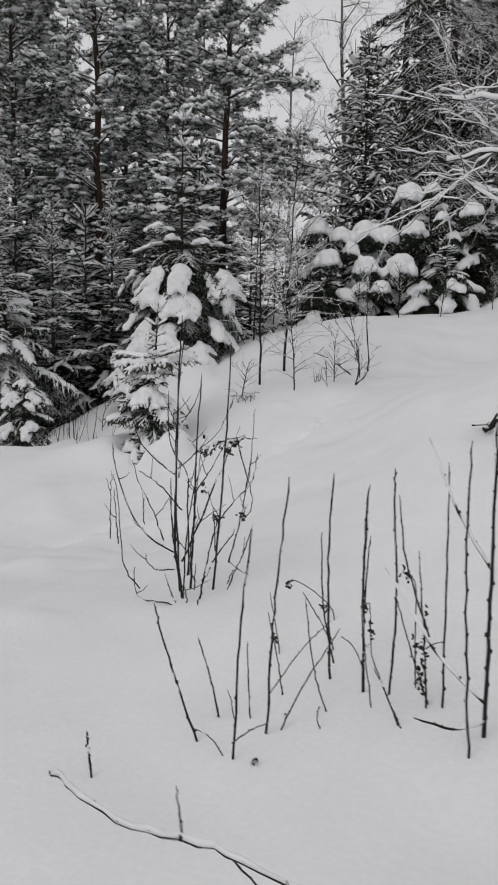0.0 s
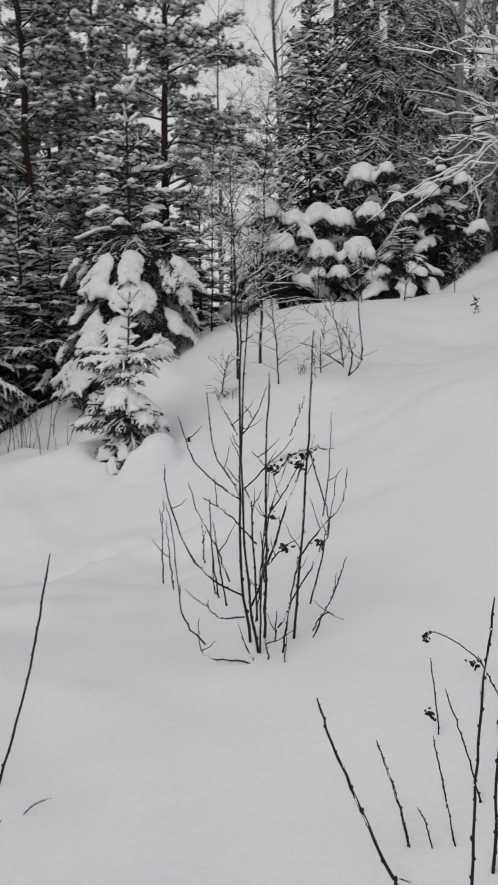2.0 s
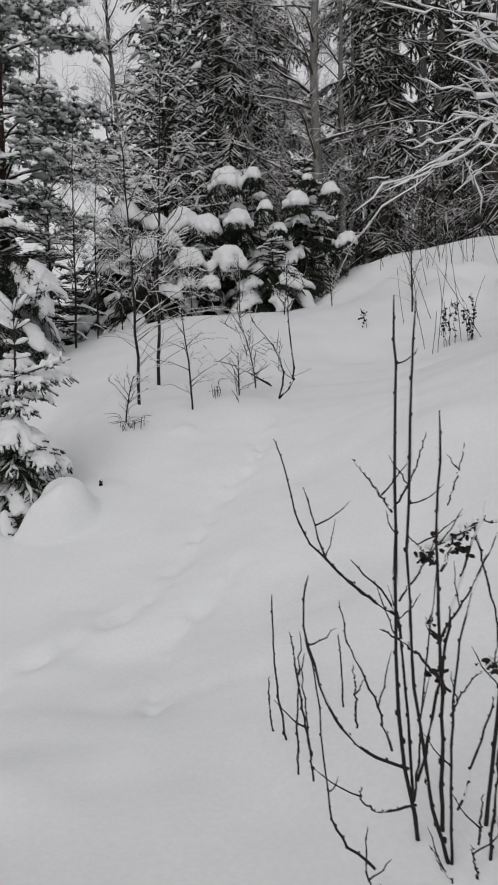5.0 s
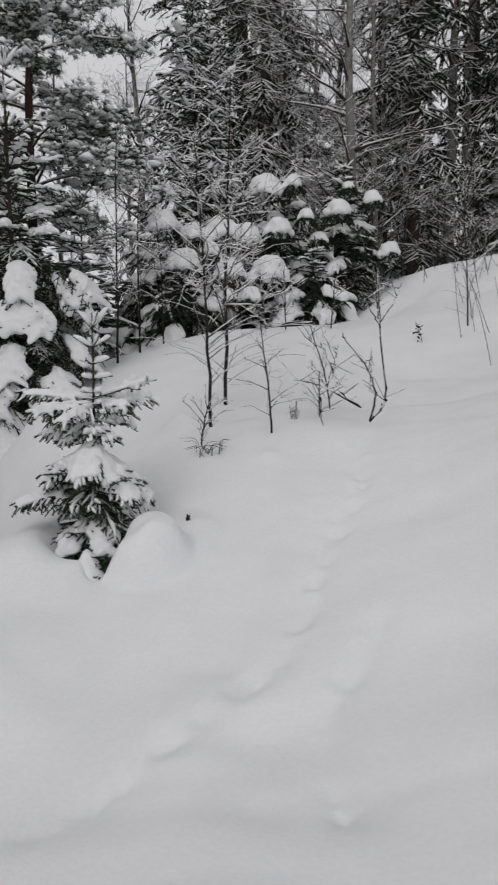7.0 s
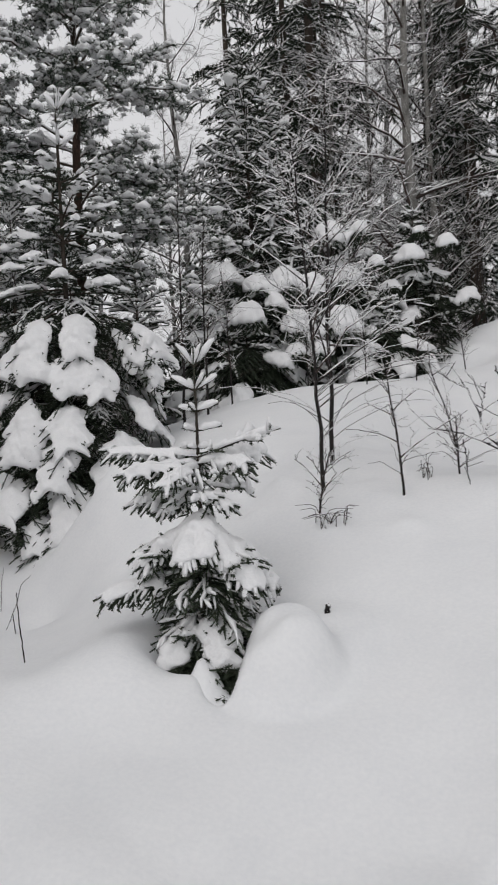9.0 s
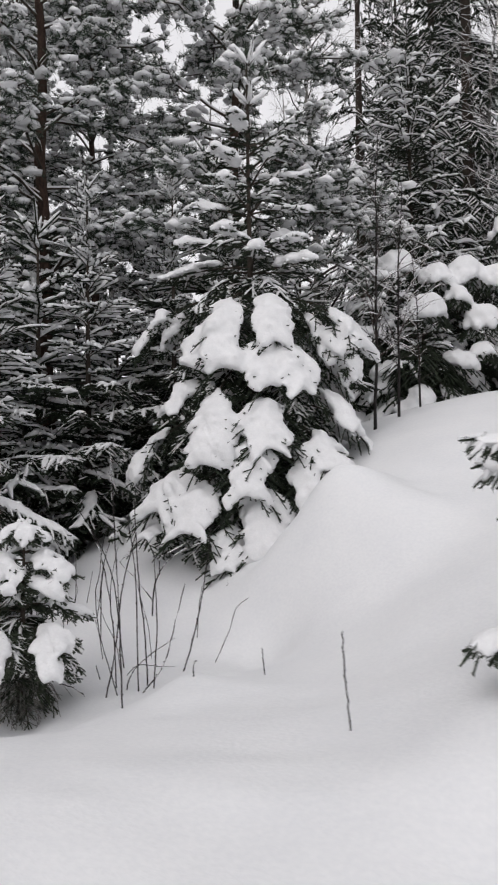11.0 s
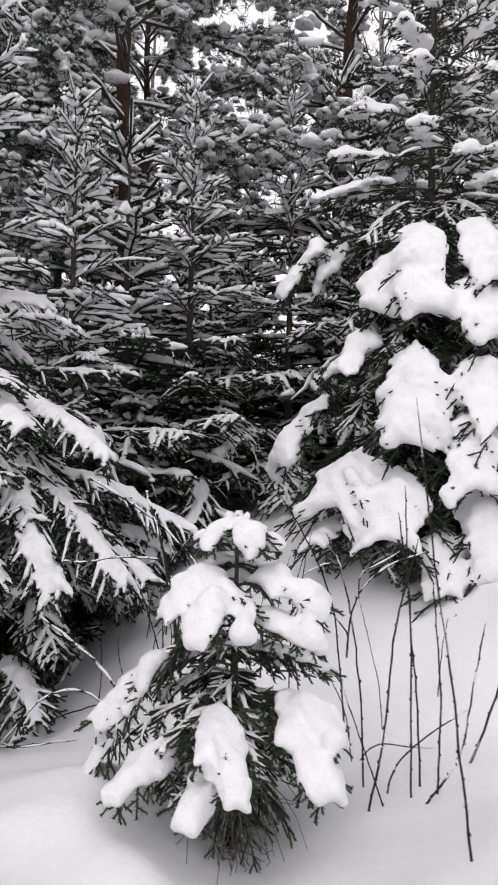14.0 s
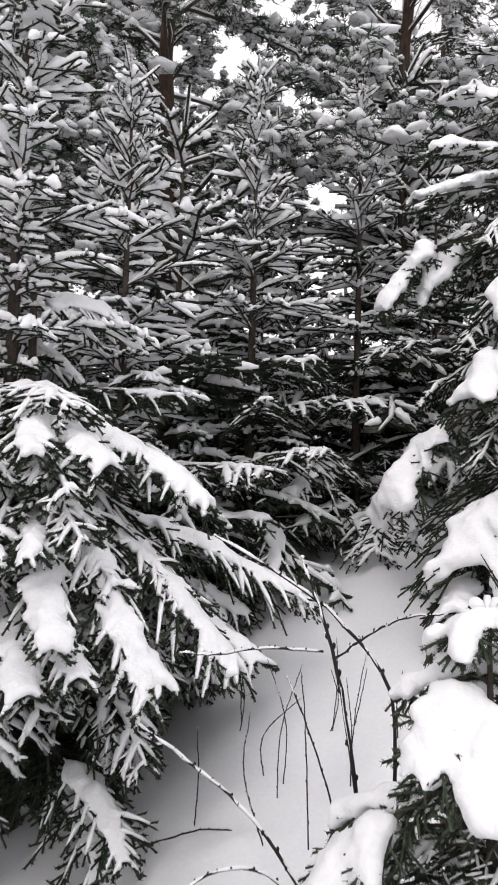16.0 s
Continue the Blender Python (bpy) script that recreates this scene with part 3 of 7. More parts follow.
        swell[at < cover] *= np.clip((at[at < cover] - cover + 0.12) / 0.12, 0, 1)
        swell[r.random(2 * n) < bare] = 0
        keep = swell > 0.25
        up = 0.35 * self.needle + (0.028 if deep > 0.05 else 0.004)
        if pad <= 0:
            k = np.linspace(0, 1 - ends, 4)
            p = np.stack([np.stack([np.interp(k, u, twig[i, :, c]) for c in range(3)], -1) for i in np.nonzero(keep)[0]]) if keep.any() else np.zeros((0, 4, 3))
            size = deep * swell[keep, None] * np.array((0.9, 1.05, 0.95, 0.5)) * (0.5 + 0.9 * r.random((keep.sum(), 4)))
            strips(self.white, p + (0, 0, up), size, size * 0.95)
            t = deep * np.interp(s, (0, max(cover - 0.1, 0.01), cover + 0.1, 1), (0.1, 0.15, 1.0, 0.5)) * (0.7 + 0.6 * r.random(rows))
            strips(self.white, axis[None] + (0, 0, up), t[None], t[None])
            if len(twig_sub):
                some = twig_sub[r.random(len(twig_sub)) < 0.55]
                p = some[:, :1] + (some[:, 1:] - some[:, :1]) * np.array((0.0, 0.5, 0.95))[:, None]
                size = 0.5 * deep * (0.6 + 0.6 * r.random((len(p), 3))) * np.array((0.9, 1.0, 0.4))
                strips(self.white, p + (0, 0, up), size, size, LEAN_SECTION)
            return axis
        # the inner part of the fan lies under one rounded pad, the twig ends stick out of it
        knots = max(3, int(length / 0.15))
        shape = 0.5 + 0.75 * r.random(knots + 1)
        P, R, fingers = [], [], []
        for side in (0, 1):
            order = np.argsort(at[side::2])
            place, T = at[side::2][order], twig[side::2][order]
            place = np.interp(np.arange(2 * n - 1) / 2, np.arange(n), place)
            T = np.stack([np.stack([np.interp(np.arange(2 * n - 1) / 2, np.arange(n), T[:, i, c]) for i in range(5)], -1) for c in range(3)], -1)
            rim = pad * width * 1.1 * np.interp(place, (0, 0.35, 0.75, 1), (0.5, 1.0, 0.85 + 0.15 * blunt, 0.5 + 0.3 * blunt)) * (0.6 + 0.7 * np.interp(place * knots, np.arange(knots + 1), r.random(knots + 1)))
            rim = np.clip(rim / np.linalg.norm(T[:, -1] - T[:, 0], axis=1), 0.2, 1)
            fat = deep * np.interp(place * knots, np.arange(knots + 1), shape) * np.sqrt(np.clip((place - cover) / 0.10, 0, 1))
            for i in np.nonzero(fat > 0.3 * deep)[0]:
                reach = np.linalg.norm(T[i, -1] - T[i, 0])
                k = np.linspace(0, min(rim[i], 0.95), max(3, int(reach * rim[i] / (0.45 * deep))))
                P.append(np.stack([np.interp(k, u, T[i, :, c]) for c in range(3)], -1))
                R.append(fat[i] * (1 - 0.35 * (k / k[-1]) ** 2))
                if i % 2 == 0 and pad < 0.65 and rim[i] < 0.85 and r.random() < 0.8:
                    k = np.linspace(0.8 * rim[i], 1 - ends, 4)
                    fingers.append(np.stack([np.interp(k, u, T[i, :, c]) for c in range(3)], -1))
        k = np.linspace(cover, 0.97, max(4, int(length * (1 - cover) / (0.5 * deep))))
        P.append(np.stack([np.interp(k, s, axis[:, c]) for c in range(3)], -1))
        R.append(deep * np.interp(k * knots, np.arange(knots + 1), shape) * np.interp(k, (cover, cover + 0.1, 0.85, 1), (0.5, 1, 1, 0.6)))
        P, R = np.concatenate(P), np.concatenate(R)
        # lumps where it has slumped together
        some = r.choice(len(P), min(len(P), int(3 + length * (1 - cover) * 14)), replace=False)
        P, R = np.concatenate([P, P[some] - (0, 0, 0.2 * deep)]), np.concatenate([R, R[some] * (1.2 + 0.5 * r.random(len(some)))])
        P = P + np.stack([0 * R, 0 * R, 0.45 * R + up], -1) + r.normal(0, 0.08, P.shape) * R[:, None]
        balls(self.lumps, P, np.stack([R * 1.05, R * 1.05, R * 0.9], -1))
        if fingers:
            size = min(0.022, 0.5 * deep) * (0.6 + 0.7 * r.random((len(fingers), 4))) * np.array((1.0, 1.0, 0.85, 0.45))
            strips(self.white, np.array(fingers) + (0, 0, up), size, size)
        return axis

    def leader(self, foot, top):
        """The bare-needled top shoot with short side shoots that point up."""
        foot, top = np.array(foot, float), np.array(top, float)
        needles_on(self.green, [foot], [top], self.r, self.piece, int(self.per * 1.2), self.needle)
        tubes(self.wood, np.linspace(foot, top, 4)[None], np.array([[0.008, 0.006, 0.004, 0.002]]), 5)

    def shoots(self, foot, count, length, elev, snow=0.8, fat=1.0, twist=0.0):
        """A ring of plain finger-like shoots, each with a ridge of snow on it."""
        az = twist + np.arange(count) * 2 * np.pi / count + self.r.normal(0, 0.15, count)
        long = length * (0.75 + 0.45 * self.r.random(count))
        way = np.stack([np.cos(az) * np.cos(elev), np.sin(az) * np.cos(elev), np.full(count, np.sin(elev))], -1)
        a = np.tile(np.array(foot, float), (count, 1))
        b = a + way * long[:, None]
        tubes(self.wood, np.stack([a, (a + b) / 2, b], 1), np.tile((0.006, 0.005, 0.003), (count, 1)), 4)
        needles_on(self.green, a, b, self.r, self.piece, self.per, self.needle)
        t = np.linspace(0.08, 1.0, 5)
        p = a[:, None] + (b - a)[:, None] * t[:, None] + (0, 0, 0.008)
        wob = 0.75 + 0.5 * self.r.random((count, 5))
        wob[:, 0], wob[:, -1] = 0.3, 0.35
        strips(self.white, p, 0.017 * fat * wob * snow, 0.036 * fat * wob * snow)
        return a, b

    def finish(self, name, base, label, group="", voxel=0.02, bark=BARK, green=NEEDLE, category="tree", trunk=None, rounds=3):
        ob = thing(name, base, label, category, group)
        if trunk is not None:
            part("trunk", trunk, bark, ob)
        if self.wood.n:
            tagged(part("branchwork", self.wood, bark, ob), kind="stuff")
        tagged(part("needle_spray", self.green, green, ob, smooth=False), kind="stuff")
        if self.lumps.n:
            soft = melted(self.lumps, voxel, rounds)
            tagged(part("snow_load", soft, BOUGH_SNOW, ob, "thick white pillows of snow"), kind="stuff")
        if self.white.n:
            tagged(part("snow_dusting", self.white, BOUGH_SNOW, ob), kind="stuff")
        return ob


def stem(path, radii, k=9):
    s = Soup()
    tubes(s, np.array([path], float), np.array([radii], float), k)
    return s


def spruce(name, label, base, height, reach, seed, whorls, per_whorl=6, low=0.05, snow=0.5, heavy=0.0, needle=0.021, per=12, piece=0.085,
           elev=(-8, 42), droop=(0.45, 0.1), lean=(0, 0), voxel=0.022, spacing=0.07, spray=0.45, group="", shape=0.85, thick=0.0, heavy_top=None, laden=1.0, lumps=(), fans=0.0, top_snow=1.0, open_from=0.42):
    """A whole spruce: whorls of boughs that shorten and rise towards the leader."""
    t = Tree(seed, needle, per, piece)
    r, b = t.r, np.array(base, float)
    top = b + (lean[0], lean[1], height)
    levels = low + (1 - low) * (np.arange(whorls) / whorls) ** 0.95
    for f in levels:
        foot = b + (top - b) * f
        n = per_whorl + int(r.integers(-1, 2))
        start = r.random() * 6.3
        for q in range(n):
            length = (reach * (1 - f) ** shape + 0.10) * (0.72 + 0.4 * r.random())
            az = start + q * 2 * np.pi / n + r.normal(0, 0.18)
            e = np.radians(elev[0] + (elev[1] - elev[0]) * f + r.normal(0, 6))
            d = droop[0] + (droop[1] - droop[0]) * f
            h = heavy * (0.8 + 0.4 * r.random()) if heavy_top is None else (heavy + (heavy_top - heavy) * f)
            h = h if r.random() < laden else 0.0
            open_top = f > open_from
            if open_top and r.random() < 0.2:
                continue
            if fans > 0 and not open_top:
                drop = np.tan(e) * length - (0.15 + 0.5 * d * length)
                root = foot + (0, 0, r.normal(0, 0.05))
                full = h > 0
                t.fan(root, root + (length * np.cos(az), length * np.sin(az), drop), 0.20 + 0.08 * length, fans * (2.2 if full and heavy > 0.6 else 1.0), 0.12, 0.42 if full else 0.3, spacing, 0.5, 0.1 if full else 0.3, 0.011, sub=needle < 0.03, pad=0.0 if not full else 0.72 if heavy > 0.6 else 0.5)
                continue
            t.bough(foot + (0, 0, r.normal(0, 0.05)), az, length, e, d, 1.05 * top_snow if open_top else snow * (0.40 + 1.05 * f), 0.0 if open_top and heavy_top is None else h,
                    spacing * (1.55 if open_top else 1.1), spray * (1.2 if open_top else 1.0), fat=1.25, longest=0.28 if open_top else 0.24, plain=open_top)
        for q in range(4 if f < 0.6 else 2):
            length = (0.5 * reach * (1 - f) ** shape + 0.07) * (0.6 + 0.5 * r.random())
            t.bough(foot + (top - b) / whorls * (0.25 + 0.5 * r.random()), r.random() * 6.28, length, np.radians(10 + 25 * f), 0.3, snow, 0.0, spacing * (1.5 if f > 0.42 else 1.0), spray, fat=1.3, plain=f > 0.42)
    t.leader(b + (top - b) * levels[-1], top)
    t.shoots(b + (top - b) * (1 - 0.5 / whorls), 4, reach * 0.16 + 0.05, np.radians(45), 0.8)
    for x, y, z, size in lumps:
        # a dome of snow caught on a bough, lobed at its rim, with needled twigs hanging out under it
        c = np.array((x, y, z))
        foot = b + (top - b) * np.clip((z - b[2]) / height, 0, 1)
        ring = r.random(9) * 0.5 + np.arange(9) * 0.7
        rim = np.stack([np.cos(ring), np.sin(ring), -0.35 - 0.3 * r.random(9)], -1) * size * (0.75 + 0.3 * r.random((9, 1)))
        balls(t.lumps, np.concatenate([[c, c + (0.15 * size, -0.2 * size, 0.12 * size)], c + rim]), np.concatenate([[(size, size, 0.72 * size), (0.7 * size, 0.7 * size, 0.6 * size)], np.outer(0.26 + 0.14 * r.random(9), (1, 1, 1.15)) * size]), LUMP)
        t.fan(foot, c - (0, 0, 0.25 * size), 0.12, 0.0, 0.1, 0.3, 0.08, 0.4, sub=False)
        for way in np.linspace(0, 6.28, 9)[:-1] + r.random():
            out = np.array((np.cos(way), np.sin(way), 0)) * size
            t.fan(c - (0, 0, 0.3 * size), c + out * 1.25 - (0, 0, (0.9 + 0.5 * r.random()) * size), 0.13, 0.0, 0.2, 0.3, 0.06, 0.5, sub=False)
    if heavy > 0.8:
        # the dark needled inside of a weighed-down crown
        for n in range(60):
            f, az = 0.05 + 0.55 * r.random(), r.random() * 6.28
            far = reach * (1 - 0.6 * f) * (0.6 + 0.35 * r.random())
            root = b + (top - b) * f
            t.fan(root, root + (far * np.cos(az), far * np.sin(az), -0.15 - 0.2 * r.random()), 0.25, 0.0, 0.15, 0.3, 0.09, 0.4, sub=False)
    girth = thick or 0.012 + height * 0.009
    line = np.linspace(b - (0, 0, 0.1), top, 8)
    return t.finish(name, base, label, group, voxel, trunk=stem(line, np.linspace(girth, 0.006, 8)))


def bezier(points, rows):
    """A smooth line through a few points."""
    p = np.asarray(points, float)
    if len(p) == 2:
        return np.linspace(p[0], p[1], rows)
    t = np.linspace(0, len(p) - 1, rows)
    i = np.minimum(t.astype(int), len(p) - 2)
    f = (t - i)[:, None]
    q = np.concatenate([[2 * p[0] - p[1]], p, [2 * p[-1] - p[-2]]])
    a, b, c, d = q[i], q[i + 1], q[i + 2], q[i + 3]
    return 0.5 * (2 * b + (c - a) * f + (2 * a - 5 * b + 4 * c - d) * f ** 2 + (3 * b - a - 3 * c + d) * f ** 3)


# ---- the snow-laden spruce beside the trail ----
def laden_spruce():
    base = on_ground(-3.82, 10.80)
    b, top = np.array(base), np.array((-3.85, 10.82, 6.30))
    t = Tree(11)
    # boughs that hang under thick snow: height at the stem and at the tip, bearing, reach, half breadth, share of it bare of snow
    for z, low, az, far, w, bare in (
        (3.59, 2.95, -166, 1.22, 0.13, 0.68), (3.53, 3.08, -172, 0.90, 0.15, 0.62), (3.39, 2.77, -116, 0.91, 0.16, 0.59), (3.60, 2.73, -96, 0.92, 0.21, 0.59), (3.56, 2.97, -64, 0.84, 0.20, 0.55),
        (3.10, 2.56, -71, 0.98, 0.17, 0.61), (3.10, 2.53, -52, 1.00, 0.22, 0.62), (3.58, 2.98, -8, 1.15, 0.27, 0.67), (3.36, 2.70, -8, 1.08, 0.20, 0.65), (2.73, 2.33, -132, 1.07, 0.15, 0.64),
        (2.84, 1.84, -99, 1.22, 0.21, 0.69), (2.44, 1.68, -154, 1.26, 0.23, 0.69), (2.00, 1.42, -122, 1.35, 0.31, 0.71), (1.92, 1.25, -105, 1.40, 0.26, 0.72), (1.99, 1.02, -76, 1.39, 0.28, 0.72),
        (1.40, 1.21, -125, 1.40, 0.15, 0.72), (2.61, 1.97, -74, 1.18, 0.26, 0.67), (2.26, 1.58, -81, 1.31, 0.24, 0.70), (2.05, 1.50, -56, 1.33, 0.18, 0.71), (2.34, 1.69, -36, 1.27, 0.24, 0.70),
        (1.52, 0.97, -90, 1.39, 0.20, 0.72), (1.76, 1.44, -25, 1.35, 0.21, 0.71)):
        a = np.radians(az)
        t.fan((b[0], b[1], z), (b[0] + far * np.cos(a), b[1] + far * np.sin(a), low), w * 1.2, 0.066, 0.05, bare, 0.055, 0.55, 0.03, 0.014, bend=3.0, blunt=1.0, pad=0.80)
    # the same on the sides away from the trail
    for n in range(20):
        f = (n + t.r.random()) / 20
        a, far = np.radians(-22 + (n * 67) % 150), 1.40 - 0.55 * f
        t.fan((b[0], b[1], 1.85 + 1.75 * f), (b[0] + far * np.cos(a), b[1] + far * np.sin(a), 1.45 + 1.45 * f), 0.22, 0.062, 0.05, 0.62, 0.08, 0.55, 0.12, 0.014, ends=0.08, sub=False, bend=3.0, blunt=1.0, pad=0.7)
    # bare boughs in the shade between and under them
    for n in range(70):
        f = t.r.random()
        a, far = np.radians(175 + 200 * t.r.random()), (1.15 - 0.45 * f) * (0.6 + 0.4 * t.r.random())
        z = 1.40 + 2.4 * f
        t.fan((b[0], b[1], z), (b[0] + far * np.cos(a), b[1] + far * np.sin(a), z - 0.25 - 0.3 * t.r.random()), 0.22, 0.018, 0.2, 0.3, 0.065, 0.5, 0.5)
    for n in range(26):
        a, far = np.radians(190 + 170 * t.r.random()), 0.8 + 0.5 * t.r.random()
        t.fan((b[0], b[1], 1.2 + 0.3 * t.r.random()), (b[0] + far * np.cos(a), b[1] + far * np.sin(a), 0.98 + 0.25 * t.r.random()), 0.24, 0.012, 0.1, 0.3, 0.06, 0.3, 0.6)
    # the upper whorls: chunky snow on separate shoots
    for z, length, n, e, h in ((3.85, 0.88, 6, 8, 0.052), (4.10, 0.78, 5, 16, 0.048), (4.45, 0.72, 5, 22, 0.044), (4.78, 0.60, 5, 28, 0.040), (5.15, 0.52, 5, 34, 0.036)):
        turn = t.r.random() * 6.3
        for q in range(n):
            a, far = turn + q * 6.28 / n + t.r.normal(0, 0.15), length * (0.75 + 0.4 * t.r.random())
            rise = np.tan(np.radians(e + t.r.normal(0, 6)))
            t.fan((b[0], b[1] + 0.01, z + t.r.normal(0, 0.03)), (b[0] + far * np.cos(a), b[1] + far * np.sin(a), z + far * (0.75 * rise - 0.10)), 0.16 + 0.05 * far, h, rise, 0.35, 0.09, 0.25, 0.3, 0.012, ends=0.05, pad=0.55)
    t.shoots((b[0], b[1], 5.60), 5, 0.24, np.radians(35), 1.2, 1.2)
    t.shoots((b[0], b[1], 5.80), 3, 0.14, np.radians(30), 1.0, 1.0)
    t.shoots((b[0], b[1], 6.02), 5, 0.26, np.radians(48), 1.2, 1.2)
    t.leader((b[0], b[1], 5.25), top)
    line = np.linspace(b - (0, 0, 0.2), top - (0, 0, 0.3), 9)
    t.finish("laden_spruce", base, "young spruce bowed under thick pillows of snow", voxel=0.019, trunk=stem(line, np.linspace(0.055, 0.008, 9)), rounds=6)


laden_spruce()


# ---- the small spruce in the snow hollow ----
def small_spruce():
    base = on_ground(-1.60, 6.40, 0.15)
    b, top = np.array(base), np.array((-1.61, 6.58, 2.56))
    t = Tree(23, 0.019, 16, 0.06)
    r = t.r

    def at(z):
        return b + (top - b) * (z - b[2]) / (top[2] - b[2])

    t.leader(at(1.9), top)
    t.shoots(at(2.44), 5, 0.17, np.radians(48), 1.05, 1.0, 0.2)
    for z, n, length, e in ((2.30, 4, 0.15, 30), (2.18, 4, 0.15, 14), (2.07, 3, 0.13, 8), (1.97, 4, 0.10, 4)):
        t.shoots(at(z), n, length, np.radians(e), 0.95, 0.95, z * 7)
    # the wide whorl with snow slabs on its fingers
    for z, az, length, e, d, h, w in (
        (1.92, -6, 0.52, 20, 0.08, 0.0, 1.0), (1.88, -30, 0.40, 12, 0.2, 0.35, 0.6), (1.92, 188, 0.54, 14, 0.12, 0.3, 0.6), (1.88, 222, 0.50, 8, 0.2, 0.3, 0.7),
        (1.86, 255, 0.40, 4, 0.25, 0.35, 0.7), (1.90, 120, 0.48, 14, 0.2, 0.6, 1.0), (1.90, 48, 0.50, 16, 0.15, 0.7, 1.0), (1.88, 160, 0.5, 12, 0.2, 0.5, 0.9), (1.76, 8, 0.30, 4, 0.2, 0.0, 1.0),
        (1.74, 200, 0.40, 2, 0.2, 0.2, 0.6), (1.72, 290, 0.26, 4, 0.3, 0.0, 1.0), (1.70, 160, 0.34, 6, 0.2, 0.3, 0.8)):
        t.bough(at(z), np.radians(az), length, np.radians(e), d, 0.9, h, spacing=0.15, spray=0.42, thick=0.007, fat=1.9, wide=w)
    # the skirt: snow fingers hang over its brim
    for az, length, z, d, h, w in ((262, 0.40, 1.60, 0.60, 1.0, 0.9), (288, 0.38, 1.62, 0.65, 1.0, 0.8), (210, 0.26, 1.68, 0.3, 0.5, 0.8), (320, 0.26, 1.70, 0.3, 0.5, 0.8), (312, 0.36, 1.56, 0.7, 0.9, 0.8), (228, 0.40, 1.54, 0.5, 0.8, 0.8), (200, 0.40, 1.50, 0.35, 0.4, 0.6),
                                   (338, 0.42, 1.50, 0.75, 1.1, 1.0), (5, 0.44, 1.46, 0.7, 1.1, 0.9), (60, 0.4, 1.5, 0.6, 0.9, 1.0), (120, 0.4, 1.5, 0.6, 0.9, 1.0), (194, 0.58, 1.28, 0.22, 0.4, 0.6)):
        t.bough(at(z), np.radians(az), length, np.radians(4), d, 0.5, h * 0.62, spacing=0.06, spray=0.45, thick=0.007, wide=w)
    for n in range(46):
        z = 0.86 + 0.66 * r.random()
        t.bough(at(z), np.radians(170 + 205 * r.random()), 0.24 + 0.20 * r.random() - 0.10 * (z < 1.0), np.radians(r.normal(-4, 16)), 0.35 * r.random() + 0.1, 0.28, 0.0, spacing=0.055, spray=0.45, thick=0.006)
    for n in range(10):
        t.bough(at(1.0 + 0.05 * n), np.radians(20 + 140 * r.random()), 0.36, np.radians(-4), 0.4, 0.3, 0.4, spacing=0.07, spray=0.45, thick=0.006)
    # low boughs buried under lumps
    for z, az, length, h, w in ((0.98, 232, 0.36, 1.6, 1.0), (1.02, 280, 0.36, 1.7, 1.0), (1.06, 318, 0.30, 1.0, 0.8)):
        t.bough(at(z), np.radians(az), length, np.radians(-2), 0.45, 0.3, h, spacing=0.06, spray=0.45, thick=0.007, wide=w)
    # bare tips packed into the pits, so that these read as black hollows
    for z, az in ((0.86, 238), (0.80, 232), (0.76, 240), (0.86, 300), (0.80, 306), (0.76, 296), (0.84, 310), (0.72, 302), (0.74, 234), (0.70, 300), (0.74, 306), (0.77, 298), (0.70, 238), (0.76, 228), (0.73, 312), (0.71, 292)):
        t.bough(at(z), np.radians(az), 0.56 if az > 270 else 0.34, np.radians(-3), 0.06, 0.0, 0.0, spacing=0.04, spray=0.4, thick=0.007)
    line = np.linspace(b - (0, 0, 0.1), top - (0, 0, 0.2), 7)
    t.finish("small_spruce", base, "small spruce with snowy fingers standing in a snow hollow", voxel=0.012, green=LIGHTER_NEEDLE, trunk=stem(line, np.linspace(0.024, 0.006, 7)))


small_spruce()


def snow_mound():
    lump = Soup()
    balls(lump, [(-1.56, 6.04, 0.75), (-1.565, 6.07, 0.83), (-1.53, 5.98, 0.70), (-1.63, 5.99, 0.68), (-1.46, 5.96, 0.68), (-1.41, 5.93, 0.65)],
          np.array([(0.11, 0.11, 0.12), (0.055, 0.06, 0.08), (0.13, 0.12, 0.10), (0.12, 0.12, 0.09), (0.11, 0.10, 0.09), (0.09, 0.09, 0.07)]), LUMP)
    ob = thing("snow_mound", on_ground(-1.50, 6.00), "rounded lumps of snow heaped at the foot of a small spruce", "snow")
    part("snow_body", melted(lump, 0.022, 10), SNOW, ob)


snow_mound()

